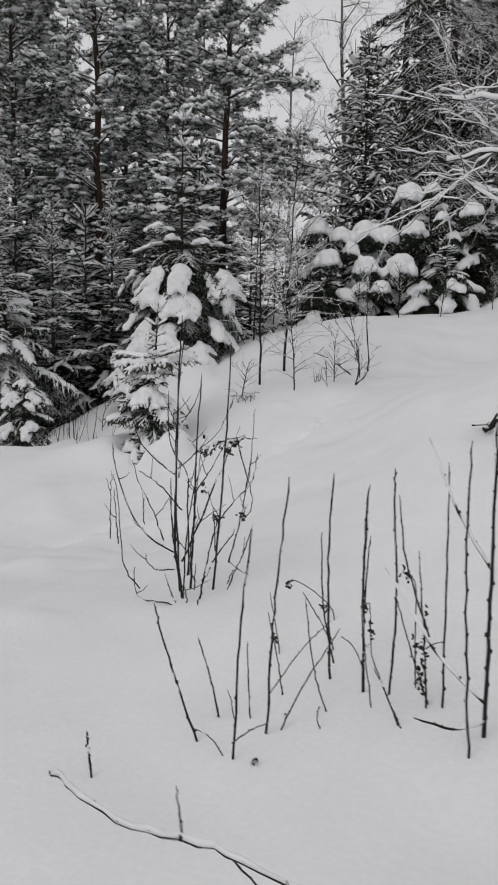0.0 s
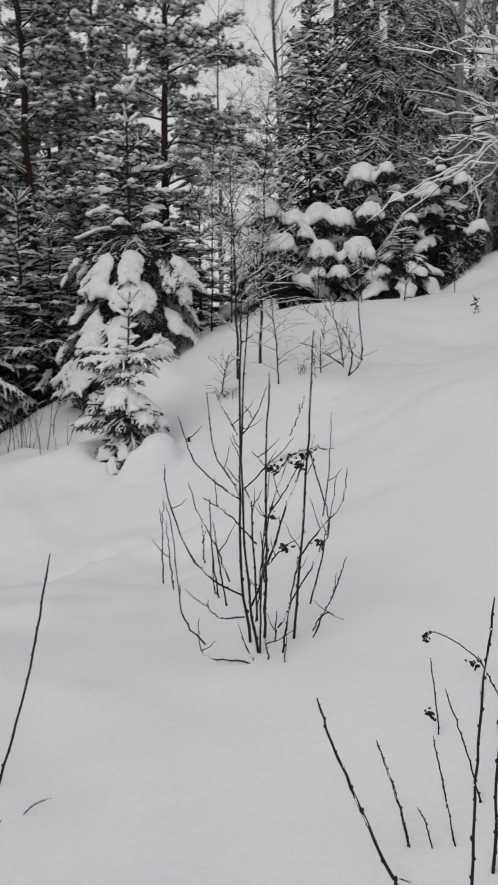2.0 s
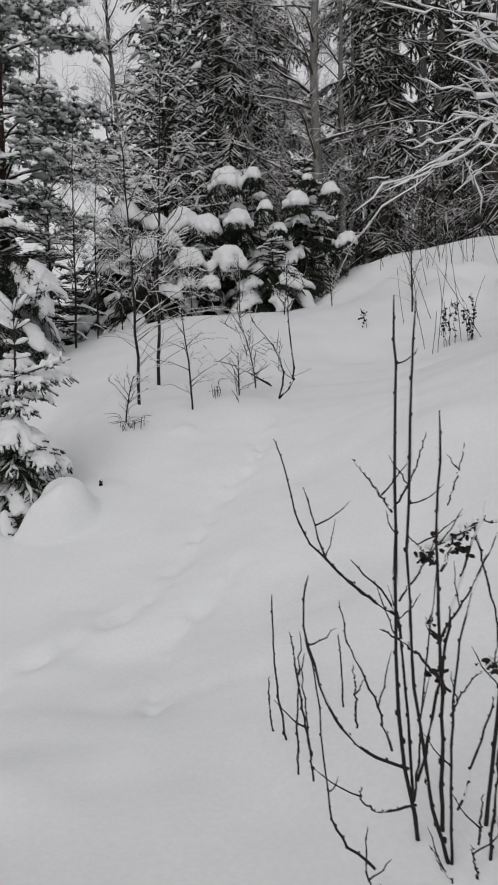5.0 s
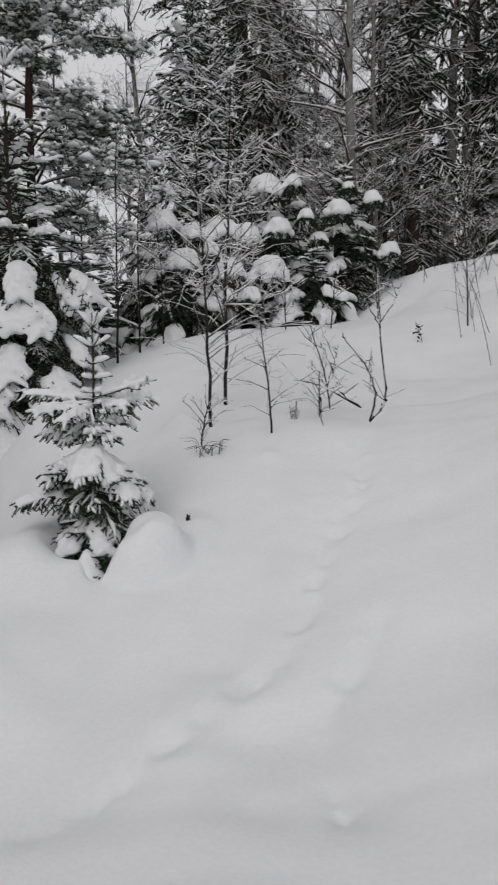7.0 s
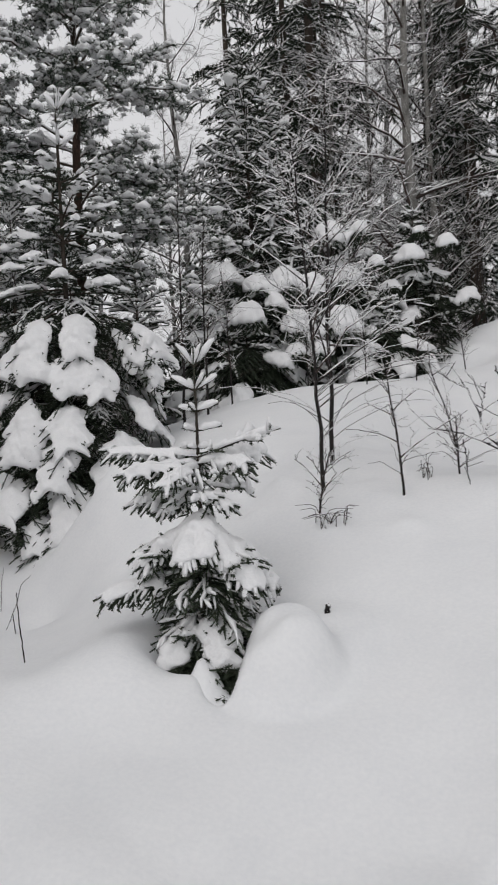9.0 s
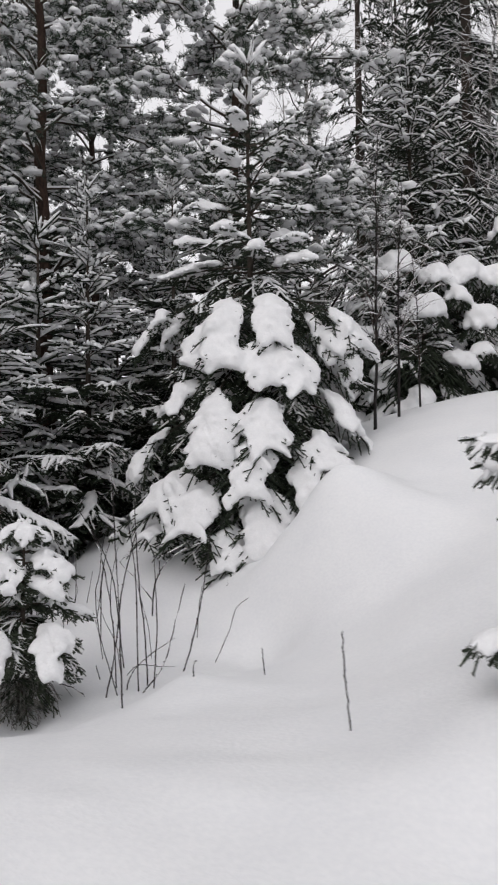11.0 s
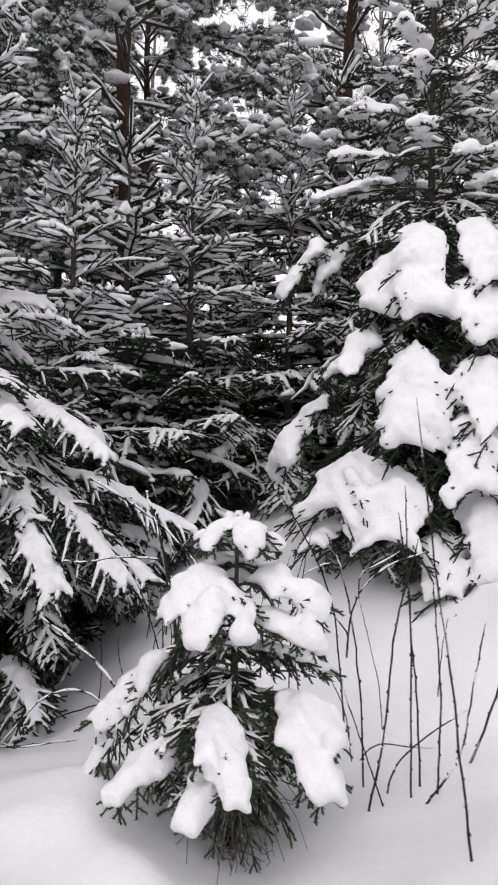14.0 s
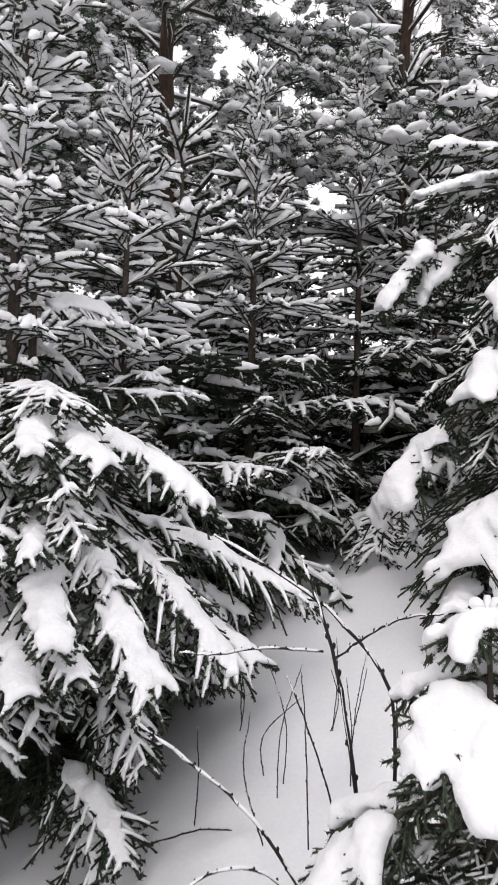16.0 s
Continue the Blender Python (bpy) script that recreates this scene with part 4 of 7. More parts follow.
# ---- the little spruce among whips ----
def little_spruce():
    base = on_ground(-4.78, 7.72, 0.05)
    b, top = np.array(base), np.array((-4.79, 7.80, 1.51))
    t = Tree(31, 0.015, 16, 0.05)
    r = t.r

    def at(z):
        return b + (top - b) * (z - b[2]) / (top[2] - b[2])

    t.leader(at(1.2), top)
    t.shoots(at(1.50), 4, 0.07, np.radians(30), 0.9, 1.0)
    for az in (180, 235, 300, 355, 60, 120):
        foot, far = at(1.47), 0.13 + 0.04 * r.random()
        t.fan(foot, (foot[0] + far * np.cos(np.radians(az)), foot[1] + far * np.sin(np.radians(az)), 1.41), 0.06, 0.026, 0.3, 0.1, 0.04, 0.4, 0.1, 0.004, ends=0.05, sub=False, pad=0.8)
    # tiers of boughs under rounded snow: height at the stem and at the tip, bearing, reach, half breadth, share bare of snow
    for z, low, az, far, w, bare in (
        (1.50, 1.40, -59, 0.13, 0.10, 0.15), (1.49, 1.39, -132, 0.13, 0.08, 0.15), (1.29, 1.15, -128, 0.30, 0.13, 0.22), (1.29, 1.07, -102, 0.33, 0.11, 0.28), (1.27, 1.16, -14, 0.30, 0.13, 0.21),
        (1.21, 1.10, -75, 0.33, 0.07, 0.27), (1.14, 1.04, -31, 0.34, 0.10, 0.29), (0.96, 0.71, -161, 0.46, 0.13, 0.44), (1.07, 0.49, -160, 0.49, 0.14, 0.48), (0.85, 0.75, -89, 0.46, 0.11, 0.45),
        (0.81, 0.64, -78, 0.50, 0.09, 0.48), (0.85, 0.75, -34, 0.44, 0.13, 0.42), (0.84, 0.62, -45, 0.49, 0.12, 0.48), (0.72, 0.57, -123, 0.50, 0.11, 0.48), (0.66, 0.56, -94, 0.50, 0.09, 0.48)):
        a, foot, far = np.radians(az), at(z), far * 1.14
        t.fan(foot, (foot[0] + far * np.cos(a), foot[1] + far * np.sin(a), low + 0.04), w * 1.15, 0.038, 0.30, max(bare, 0.22), 0.05, 0.40, 0.15, 0.006, ends=0.05, pad=0.66)
    for z, az, far in ((1.34, 60, 0.28), (1.33, 100, 0.26), (1.34, 140, 0.28), (1.0, 30, 0.42), (0.98, 70, 0.42), (1.0, 110, 0.42), (0.98, 150, 0.45), (0.80, 90, 0.45)):
        a, foot = np.radians(az), at(z)
        t.fan(foot, (foot[0] + far * np.cos(a), foot[1] + far * np.sin(a), z - 0.10), 0.13, 0.034, 0.25, 0.25, 0.055, 0.5, 0.2, 0.006, ends=0.05, pad=0.66)
    # darker needled boughs below each tier
    for n in range(34):
        z, a = (1.05 + 0.22 * r.random()) if n < 6 else (0.62 + 0.30 * r.random()), r.random() * 6.28
        far, foot = (0.20 + 0.10 * r.random()) if n < 6 else (0.30 + 0.16 * r.random()), at(z)
        t.fan(foot, (foot[0] + far * np.cos(a), foot[1] + far * np.sin(a), z - 0.06 - 0.12 * r.random()), 0.10, 0.010, 0.2, 0.3, 0.05, 0.4, 0.55, 0.005)
    # dry drooping lower twigs
    for n in range(18):
        z = 0.40 + 0.40 * r.random()
        t.bough(at(z), r.random() * 6.28, 0.18 + 0.14 * r.random(), np.radians(r.normal(-8, 14)), 0.6, 0.0, 0.0, spacing=0.06, spray=0.4, thick=0.004)
    dry = Soup()
    for n in range(170):
        az, long, z = r.random() * 6.28, 0.06 + 0.17 * r.random(), 0.26 + 0.50 * r.random()
        g = np.linspace(0, 1, 7)
        way = np.array((np.cos(az), np.sin(az), 0))
        q = at(z) + way * (long * np.sqrt(g))[:, None] + np.stack([0 * g, 0 * g, -(z - b[2] - 0.02) * (0.25 + 0.75 * r.random()) * g ** 1.6], -1) + np.cumsum(r.normal(0, 0.013, (7, 3)), 0) + np.outer(g ** 2, r.normal(0, 0.07, 3))
        tubes(dry, q[None], np.linspace(0.0030, 0.0015, 7)[None], 4)
    line = np.linspace(b - (0, 0, 0.1), top, 7)
    ob = t.finish("little_spruce", base, "little spruce heaped with snow, its lower twigs bare and dry", voxel=0.012, green=LIGHTER_NEEDLE, trunk=stem(line, np.linspace(0.030, 0.005, 7)))
    tagged(part("dry_brush", dry, GREY_BARK, ob, "bare grey hanging twigs"), kind="stuff")


little_spruce()

# ---- the dense spruces behind it ----
SPRUCES = "young spruces dusted with snow"
spruce("spruce", "dense young spruce with drooping snow-dusted boughs", on_ground(-7.00, 9.55), 5.6, 1.40, 41, 15, 6, low=0.10, snow=0.75, heavy=0.4, heavy_top=0.3, laden=0.22, elev=(4, 50), droop=(0.7, 0.1), group=SPRUCES, fans=0.021, per=17)
spruce("spruce", "dense young spruce with layered snow-dusted boughs", on_ground(-6.75, 10.75), 4.6, 1.45, 42, 13, 6, low=0.05, snow=0.75, heavy=0.35, laden=0.5, elev=(2, 50), droop=(0.65, 0.1), group=SPRUCES, fans=0.025, per=17)
spruce("spruce", "slender young spruce with thin snow on its shoots", on_ground(-5.95, 11.6), 4.4, 1.3, 43, 11, 6, low=0.05, snow=0.8, heavy=0.35, laden=0.5, elev=(2, 52), droop=(0.6, 0.1), group=SPRUCES, fans=0.025, per=17)
spruce("spruce", "slender young spruce with rising snowy shoots", on_ground(-5.10, 12.3), 4.0, 1.25, 44, 10, 6, low=0.05, snow=0.8, heavy=0.35, laden=0.5, elev=(4, 52), droop=(0.55, 0.1), group=SPRUCES, fans=0.025, per=17)
spruce("spruce", "tall dark spruce with a light dusting of snow", on_ground(-8.3, 11.4), 6.2, 1.6, 45, 14, 6, low=0.04, snow=0.8, elev=(0, 45), droop=(0.45, 0.1), group=SPRUCES, per=7, needle=0.034, piece=0.17, spacing=0.13)
spruce("spruce", "young dark spruce with a light dusting of snow", on_ground(-8.9, 9.6), 4.8, 1.5, 46, 12, 6, low=0.04, snow=0.8, elev=(0, 45), droop=(0.45, 0.1), group=SPRUCES, per=7, needle=0.034, piece=0.17, spacing=0.13)
spruce("spruce", "young dark spruce with a light dusting of snow", on_ground(-7.6, 13.2), 4.6, 1.4, 47, 11, 6, low=0.04, snow=0.8, elev=(0, 45), droop=(0.45, 0.1), group=SPRUCES, per=7, needle=0.034, piece=0.17, spacing=0.13)



def weighted_boughs():
    """The low boughs of the nearest dense spruce, bent to the ground by snow."""
    base = on_ground(-6.92, 9.62)
    t = Tree(48)
    # snow-covered fans: height at the stem and at the tip, bearing, reach, half breadth, share bare of snow
    for z, low, az, far, w, bare in (
        (1.94, 0.95, -45, 1.45, 0.17, 0.40), (1.80, 1.02, -25, 1.45, 0.23, 0.40), (1.69, 1.20, 6, 1.59, 0.21, 0.44), (1.70, 1.54, -65, 1.34, 0.12, 0.36), (1.28, 1.05, -65, 1.44, 0.15, 0.39),
        (2.14, 1.90, -48, 1.15, 0.20, 0.27), (2.19, 1.95, -65, 1.11, 0.17, 0.25), (2.15, 1.74, -25, 1.25, 0.18, 0.32), (1.39, 1.01, -16, 1.45, 0.17, 0.40), (1.27, 1.05, -43, 1.44, 0.15, 0.39),
        (1.63, 1.22, -61, 1.45, 0.15, 0.40), (1.27, 1.10, -56, 1.45, 0.13, 0.40), (1.06, 0.96, -68, 1.05, 0.14, 0.39), (1.08, 0.98, -50, 1.05, 0.12, 0.40)):
        a = np.radians(az)
        t.fan((base[0], base[1], z), (base[0] + far * np.cos(a), base[1] + far * np.sin(a), low), w * 1.25, 0.030, 0.1, bare * 0.7, 0.055, 0.50, 0.06, 0.014, ends=0.06, pad=0.60)
    t.fan((-6.75, 9.35, 0.55), (-6.02, 8.72, 0.32), 0.20, 0.026, 0.1, 0.35, 0.055, 0.4, 0.1, 0.010, pad=0.45)
    # dark dusted fans between them
    for n in range(40):
        z, a, far = 1.0 + 1.2 * t.r.random(), np.radians(-115 + 150 * t.r.random()), 0.75 + 0.5 * t.r.random()
        t.fan((base[0], base[1], z), (base[0] + far * np.cos(a), base[1] + far * np.sin(a), max(0.30, z - 0.30 - 0.25 * t.r.random())), 0.24, 0.020, 0.15, 0.3, 0.065, 0.45, 0.25)
    # snowless fans close to the ground, added to imitate the dark shadow there
    for n in range(24):
        z, a, far = 0.30 + 0.45 * t.r.random(), np.radians(-110 + 150 * t.r.random()), 0.3 + 0.4 * t.r.random()
        t.fan((base[0], base[1], z), (base[0] + far * np.cos(a), base[1] + far * np.sin(a), z - 0.05), 0.22, 0.0, 0.1, 0.3, 0.06, 0.2)
    line = np.array([base, (base[0] + 0.02, base[1], 1.6), (base[0], base[1], 2.9)])
    t.finish("leaning_spruce", base, "low spruce with heavy drooping snow-covered boughs", SPRUCES, voxel=0.012, rounds=2, trunk=stem(bezier(line, 8), np.linspace(0.05, 0.02, 8)))


weighted_boughs()

# ---- the laden thicket at the edge of the wood ----
THICKET = "snow-laden thicket"
spruce("thicket_spruce", "squat young spruce under a rounded cap of snow", on_ground(-2.65, 13.9), 2.3, 0.95, 51, 7, 6, snow=0.3, heavy=1.0, heavy_top=1.2, laden=0.85, elev=(-5, 35), droop=(0.7, 0.5), group=THICKET, fans=0.038, per=8, needle=0.032, piece=0.14, voxel=0.035, spacing=0.11, lumps=((-2.33, 13.60, 4.60, 0.25),))
spruce("thicket_spruce", "broad young spruce weighed down by balls of snow", on_ground(-1.45, 14.5), 2.1, 1.2, 52, 6, 7, snow=0.3, heavy=1.0, heavy_top=1.2, laden=0.85, elev=(-5, 30), droop=(0.7, 0.5), group=THICKET, fans=0.038, per=8, needle=0.032, piece=0.14, voxel=0.035, spacing=0.11, lumps=((-1.96, 13.30, 3.92, 0.25), (-1.82, 13.60, 4.41, 0.22), (-1.40, 13.90, 4.53, 0.26), (-1.00, 14.00, 4.42, 0.25), (-1.22, 13.50, 3.79, 0.25), (-1.25, 13.30, 3.34, 0.15), (-1.55, 13.50, 4.11, 0.16),))
spruce("thicket_spruce", "young spruce weighed down by balls of snow", on_ground(-0.35, 15.0), 2.9, 1.2, 53, 8, 7, snow=0.4, heavy=1.0, heavy_top=1.1, laden=0.75, elev=(-5, 40), droop=(0.7, 0.3), group=THICKET, fans=0.038, per=8, needle=0.032, piece=0.14, voxel=0.035, spacing=0.11, lumps=((-0.59, 13.70, 3.80, 0.29), (-0.89, 13.40, 3.35, 0.18), (-0.67, 14.40, 5.30, 0.27), (-0.44, 14.10, 4.55, 0.21), (-0.19, 14.40, 5.35, 0.16), (0.04, 14.30, 4.77, 0.14),))
spruce("thicket_spruce", "dark young spruce with clumps of snow on its crown", on_ground(0.75, 15.2), 2.8, 1.15, 54, 8, 6, low=0.3, snow=0.25, heavy=0.9, heavy_top=1.0, laden=0.5, elev=(-8, 40), droop=(0.4, 0.4), group=THICKET, fans=0.038, per=8, needle=0.032, piece=0.14, voxel=0.035, spacing=0.11, lumps=((0.60, 14.50, 4.91, 0.20), (0.80, 14.80, 5.35, 0.11), (1.21, 14.70, 5.11, 0.16), (1.53, 14.80, 4.23, 0.18), (0.24, 14.40, 4.40, 0.14),))
spruce("tall_spruce", "tall dark spruce with snow along its boughs", on_ground(-2.05, 15.8), 6.5, 1.9, 55, 21, 8, low=0.06, snow=0.5, heavy=0.5, laden=0.3, shape=0.75, fans=0.034, top_snow=0.5, open_from=0.88, elev=(-5, 48), droop=(0.6, 0.1), per=9, needle=0.036, piece=0.15, voxel=0.045, thick=0.07, spacing=0.13)


spruce("thicket_spruce", "low dark spruce with rounded snow on it", on_ground(-2.0, 13.4), 1.5, 0.9, 56, 6, 7, snow=0.3, heavy=1.2, laden=0.8, elev=(-5, 35), droop=(0.6, 0.3), group=THICKET, fans=0.038, per=8, needle=0.032, piece=0.14, voxel=0.035, spacing=0.11)
spruce("thicket_spruce", "low dark spruce with rounded snow on it", on_ground(0.15, 14.3), 1.5, 1.0, 57, 6, 7, snow=0.3, heavy=1.1, laden=0.75, elev=(-5, 35), droop=(0.6, 0.3), group=THICKET, fans=0.038, per=8, needle=0.032, piece=0.14, voxel=0.035, spacing=0.11)
# more young spruces fill the shade behind the front row
fill = spruce("spruce", "dark young spruce standing close among the others", on_ground(-5.7, 13.3), 2.9, 1.3, 49, 8, 6, low=0.03, snow=0.8, elev=(-4, 45), droop=(0.4, 0.1), group=SPRUCES, per=7, needle=0.034, piece=0.17, spacing=0.12)
for x, y, turn in ((-6.6, 13.6, 1.1), (-4.4, 12.6, 2.3), (-7.6, 12.2, 3.6), (-5.0, 15.0, 4.4), (-6.4, 15.6, 5.3), (-8.6, 14.6, 0.6), (-3.6, 13.2, 2.9), (-9.8, 11.0, 4.0), (-7.3, 11.5, 1.9), (-6.0, 12.7, 5.9)):
    copy_thing(fill, Matrix.Translation(on_ground(x, y)) @ Matrix.Rotation(turn, 4, "Z"))
for x, y, turn in ((-8.0, 16.0, 0.4), (-10.2, 14.2, 2.6), (-7.0, 17.6, 4.1), (-11.4, 12.4, 5.0), (-6.55, 11.53, 2.0), (-4.69, 12.90, 0.9)):
    copy_thing(fill, Matrix.Translation(on_ground(x, y)) @ Matrix.Rotation(turn, 4, "Z") @ Matrix.Scale(1.5, 4))

# ---- pines ----
def tuft_proto(r, needles=34, size=0.06):
    d = unit(r.normal(0, 1, (needles, 3)) + (0.75, 0, 0))
    across = unit(np.cross(d, r.normal(0, 1, (needles, 3))))
    foot = r.normal(0, 0.012, (needles, 3)) + (0.02, 0, 0)
    long = size * (0.7 + 0.5 * r.random((needles, 1)))
    return np.stack([foot - across * size * 0.06, foot + across * size * 0.06, foot + d * long], 1).reshape(-1, 3)


def tufts(soup, places, ways, r, size=0.065, needles=34):
    ways = unit(ways)
    ref = np.where(np.abs(ways[:, 2:]) > 0.9, (1.0, 0, 0), (0, 0, 1.0))
    u = unit(np.cross(ways, ref))
    v = np.cross(ways, u)
    pick = r.integers(0, 5, len(ways))
    for n in range(5):
        kind, m = tuft_proto(r, needles, size), pick == n
        if m.any():
            p = places[m, None] + ways[m, None] * kind[None, :, :1] + u[m, None] * kind[None, :, 1:2] + v[m, None] * kind[None, :, 2:]
            soup.add(p, np.arange(p.shape[0] * p.shape[1]).reshape(-1, 3))


def pine(name, label, base, height, seed, bare, reach, lean=(0, 0), limbs=46, girth=0.075, size=0.105, needles=11, group="pines"):
    r = np.random.default_rng(seed)
    b = np.array(base, float)
    top = b + (lean[0], lean[1], height)
    wood, green, white = Soup(), Soup(), Soup()
    line = np.linspace(b - (0, 0, 0.2), top, 14)
    line[1:-1, :2] += r.normal(0, 0.025, (12, 2))
    trunk = stem(line, np.linspace(girth, 0.02, 14), 12)
    P, W = [], []
    for n in range(limbs):
        f = bare + (1 - bare) * (n + r.random()) / limbs
        foot = b + (top - b) * f
        az, long = r.random() * 6.28, reach * (1 - 0.75 * (f - bare) / (1 - bare)) * (0.55 + 0.6 * r.random())
        e = np.radians(8 + 35 * f + r.normal(0, 10))
        s = np.linspace(0, long, 8)
        a2 = az + np.cumsum(r.normal(0, 0.10, 8))
        path = foot + np.stack([np.cos(a2) * s * np.cos(e), np.sin(a2) * s * np.cos(e), np.sin(e) * s - 0.16 * s ** 2], -1)
        tubes(wood, path[None], np.linspace(0.022, 0.006, 8)[None], 5)
        t = 0.6 + 0.7 * r.random((1, 8))
        t[:, -1] = 0.3
        strips(white, path[None] + (0, 0, 0.012), 0.02 * t, 0.028 * t)
        for q in range(int(8 + long * 13)):
            k = 0.25 + 0.75 * r.random()
            p0 = np.array([np.interp(k * 7, np.arange(8), path[:, c]) for c in range(3)])
            d = unit(np.array((np.cos(az), np.sin(az), 0.15)) * 0.7 + r.normal(0, 0.55, 3) * (1, 1, 0.6))
            m = 0.16 + 0.42 * r.random() * (1.15 - k)
            p1 = p0 + d * m - (0, 0, 0.05)
            tubes(wood, np.stack([p0, (p0 + p1) / 2 + (0, 0, 0.02), p1])[None], np.array([[0.007, 0.005, 0.003]]), 3)
            for g in np.linspace(0.25, 1.0, int(2 + m * 8)):
                P.append(p0 + (p1 - p0) * g + r.normal(0, 0.025, 3))
                W.append(d + r.normal(0, 0.45, 3) + (0, 0, 0.1))
    P, W = np.array(P), np.array(W)
    tufts(green, P, W, r, size, needles)
    keep = r.random(len(P)) < 0.62
    rad = 0.022 + 0.055 * r.random(keep.sum()) ** 2
    c = P[keep] + unit(W[keep]) * 0.03 + (0, 0, 0.025)
    v, f = BALL
    shape = v[None] * (0.6 + 0.8 * r.random((len(c), len(v), 1))) * np.stack([rad * (0.8 + 1.1 * r.random(len(rad))), rad * (0.8 + 1.1 * r.random(len(rad))), rad * 0.6], -1)[:, None]
    shape[..., 2] -= 0.5 * np.abs(shape[..., 0]) * (r.random((len(c), 1)) < 0.5)
    white.add(c[:, None] + shape, (f[None] + (np.arange(len(c)) * len(v))[:, None, None]).reshape(-1, 3))
    ob = thing(name, base, label, "tree", group)
    part("trunk", trunk, PINE_BARK, ob, "reddish-brown flaky trunk")
    tagged(part("branchwork", wood, BARK, ob), kind="stuff")
    tagged(part("needle_spray", green, PINE_NEEDLE, ob, smooth=False), kind="stuff")
    tagged(part("snow_dusting", white, BOUGH_SNOW, ob), kind="stuff")
    return ob


pine_a = pine("pine", "tall pine with a reddish trunk and snow-dusted tufts", on_ground(-6.78, 12.40), 11.5, 61, 0.27, 2.8, lean=(-0.35, 0.1), limbs=84, girth=0.115)
pine_b = pine("pine", "tall pine with a slim trunk and snow-dusted tufts", on_ground(-4.66, 13.9), 11.0, 62, 0.25, 3.1, lean=(0.15, 0), limbs=84, girth=0.10)
for x, y, turn, proto in ((-10.6, 14.6, 1.0, pine_a), (-8.2, 17.2, 2.1, pine_b), (-9.4, 12.6, 5.2, pine_b), (-10.2, 18.2, 3.0, pine_b), (-12.5, 16.5, 2.5, pine_b)):
    copy_thing(proto, Matrix.Translation(on_ground(x, y)) @ Matrix.Rotation(turn, 4, "Z"))


# ---- bare woody plants ----
def twig_mesh(points, thick, r, rows=14, tip=0.5, kink=0.0015, buds=True, k=6):
    """A knobbly twig: kinked at its buds, tapering to a blunt tip."""
    s = Soup()
    path = bezier(points, rows)
    path[1:] += r.normal(0, kink, (rows - 1, 3))
    radii = np.linspace(thick, thick * tip, rows) * (0.92 + 0.16 * r.random(rows))
    radii[-1] *= 0.5
    tubes(s, path[None], radii[None], k)
    if buds:
        n = rows - 3
        side = np.stack([np.where(np.arange(n) % 2 == 0, 1.0, -1.0), r.normal(0, 0.5, n), 0 * np.arange(n)], -1)
        at = path[2:-1] + unit(side) * radii[2:-1, None] * 0.95 + (0, 0, thick * 0.6)
        rad = radii[2:-1] * (0.70 + 0.55 * r.random(n) ** 2)
        balls(s, at, np.stack([rad, rad, rad * 1.7], -1))
    return s, path


def ridge(soup, path, r, wide, high, keep=0.7):
    """Broken snow along a twig."""
    n = len(path)
    for a in range(0, n - 3, 4):
        if r.random() < keep:
            p = path[a:a + 5]
            t = 0.6 + 0.7 * r.random((1, len(p)))
            t[:, 0] = t[:, -1] = 0.2
            strips(soup, p[None] + (0, 0, wide * 0.4), wide * t, high * t)


def bare_stem(name, label, points, thick, seed, snow=0.35, group="", side=(), mat=None, category="cane"):
    """One bare stem that stands in the snow, with its side twigs."""
    r = np.random.default_rng(seed)
    base = np.array(points[0], float)
    pts = [base - (0, 0, 0.05), *points[1:]]
    ob = thing(name, tuple(base), label, category, group)
    s, path = twig_mesh(pts, thick * 0.80, r, 20, 0.60, min(0.0016, thick * 0.26))
    part("stem", s, mat or TWIG, ob)
    white = Soup()
    ridge(white, path, r, thick * 0.9, thick * 0.9, snow)
    specks = path[1:-1][r.random(len(path) - 2) < 0.6]
    balls(white, specks + r.normal(0, thick * 0.8, specks.shape), thick * (0.25 + 0.35 * r.random(len(specks))))
    balls(white, path[-1:] + (0, 0, thick * 0.5), np.full(1, thick * 0.8))
    for p in side:
        s2, q = twig_mesh(p, thick * 0.6, r, 9)
        part("side_twig", s2, mat or TWIG, ob)
        ridge(white, q, r, thick * 0.8, thick * 1.0, 0.8)
    if white.n:
        tagged(part("snow", white, BOUGH_SNOW, ob), kind="stuff")
    return ob


STEMS = "bare stems in the open snow"
for n, (points, thick) in enumerate((
    (((2.17, 1.22, 0.60), (2.175, 1.245, 1.02), (2.20, 1.27, 1.40)), 0.0058),
    (((2.22, 1.39, 0.62), (2.225, 1.42, 1.04), (2.25, 1.47, 1.56)), 0.0062),
    (((2.33, 1.77, 0.68), (2.30, 1.78, 1.16), (2.31, 1.79, 1.535)), 0.0065),
    (((2.33, 1.80, 0.80), (2.27, 1.82, 0.98), (2.25, 1.83, 1.28)), 0.005),
    (((2.43, 1.88, 0.70), (2.415, 1.92, 1.0), (2.42, 1.95, 1.26)), 0.005),
    (((2.49, 1.70, 0.69), (2.475, 1.69, 1.17), (2.49, 1.66, 1.52)), 0.0075),
    (((2.585, 1.70, 0.71), (2.60, 1.71, 1.05), (2.575, 1.72, 1.43), (2.565, 1.74, 1.58)), 0.006),
    (((2.80, 1.65, 0.74), (2.78, 1.70, 1.21), (2.76, 1.75, 1.62)), 0.0055),
    (((2.94, 1.37, 0.73), (2.89, 1.42, 1.34), (2.88, 1.47, 1.73)), 0.006),
)):
    bare_stem("bare_cane", "knobbly bare stem with faint frost standing in snow", points, thick, 100 + n, 0.4, STEMS)
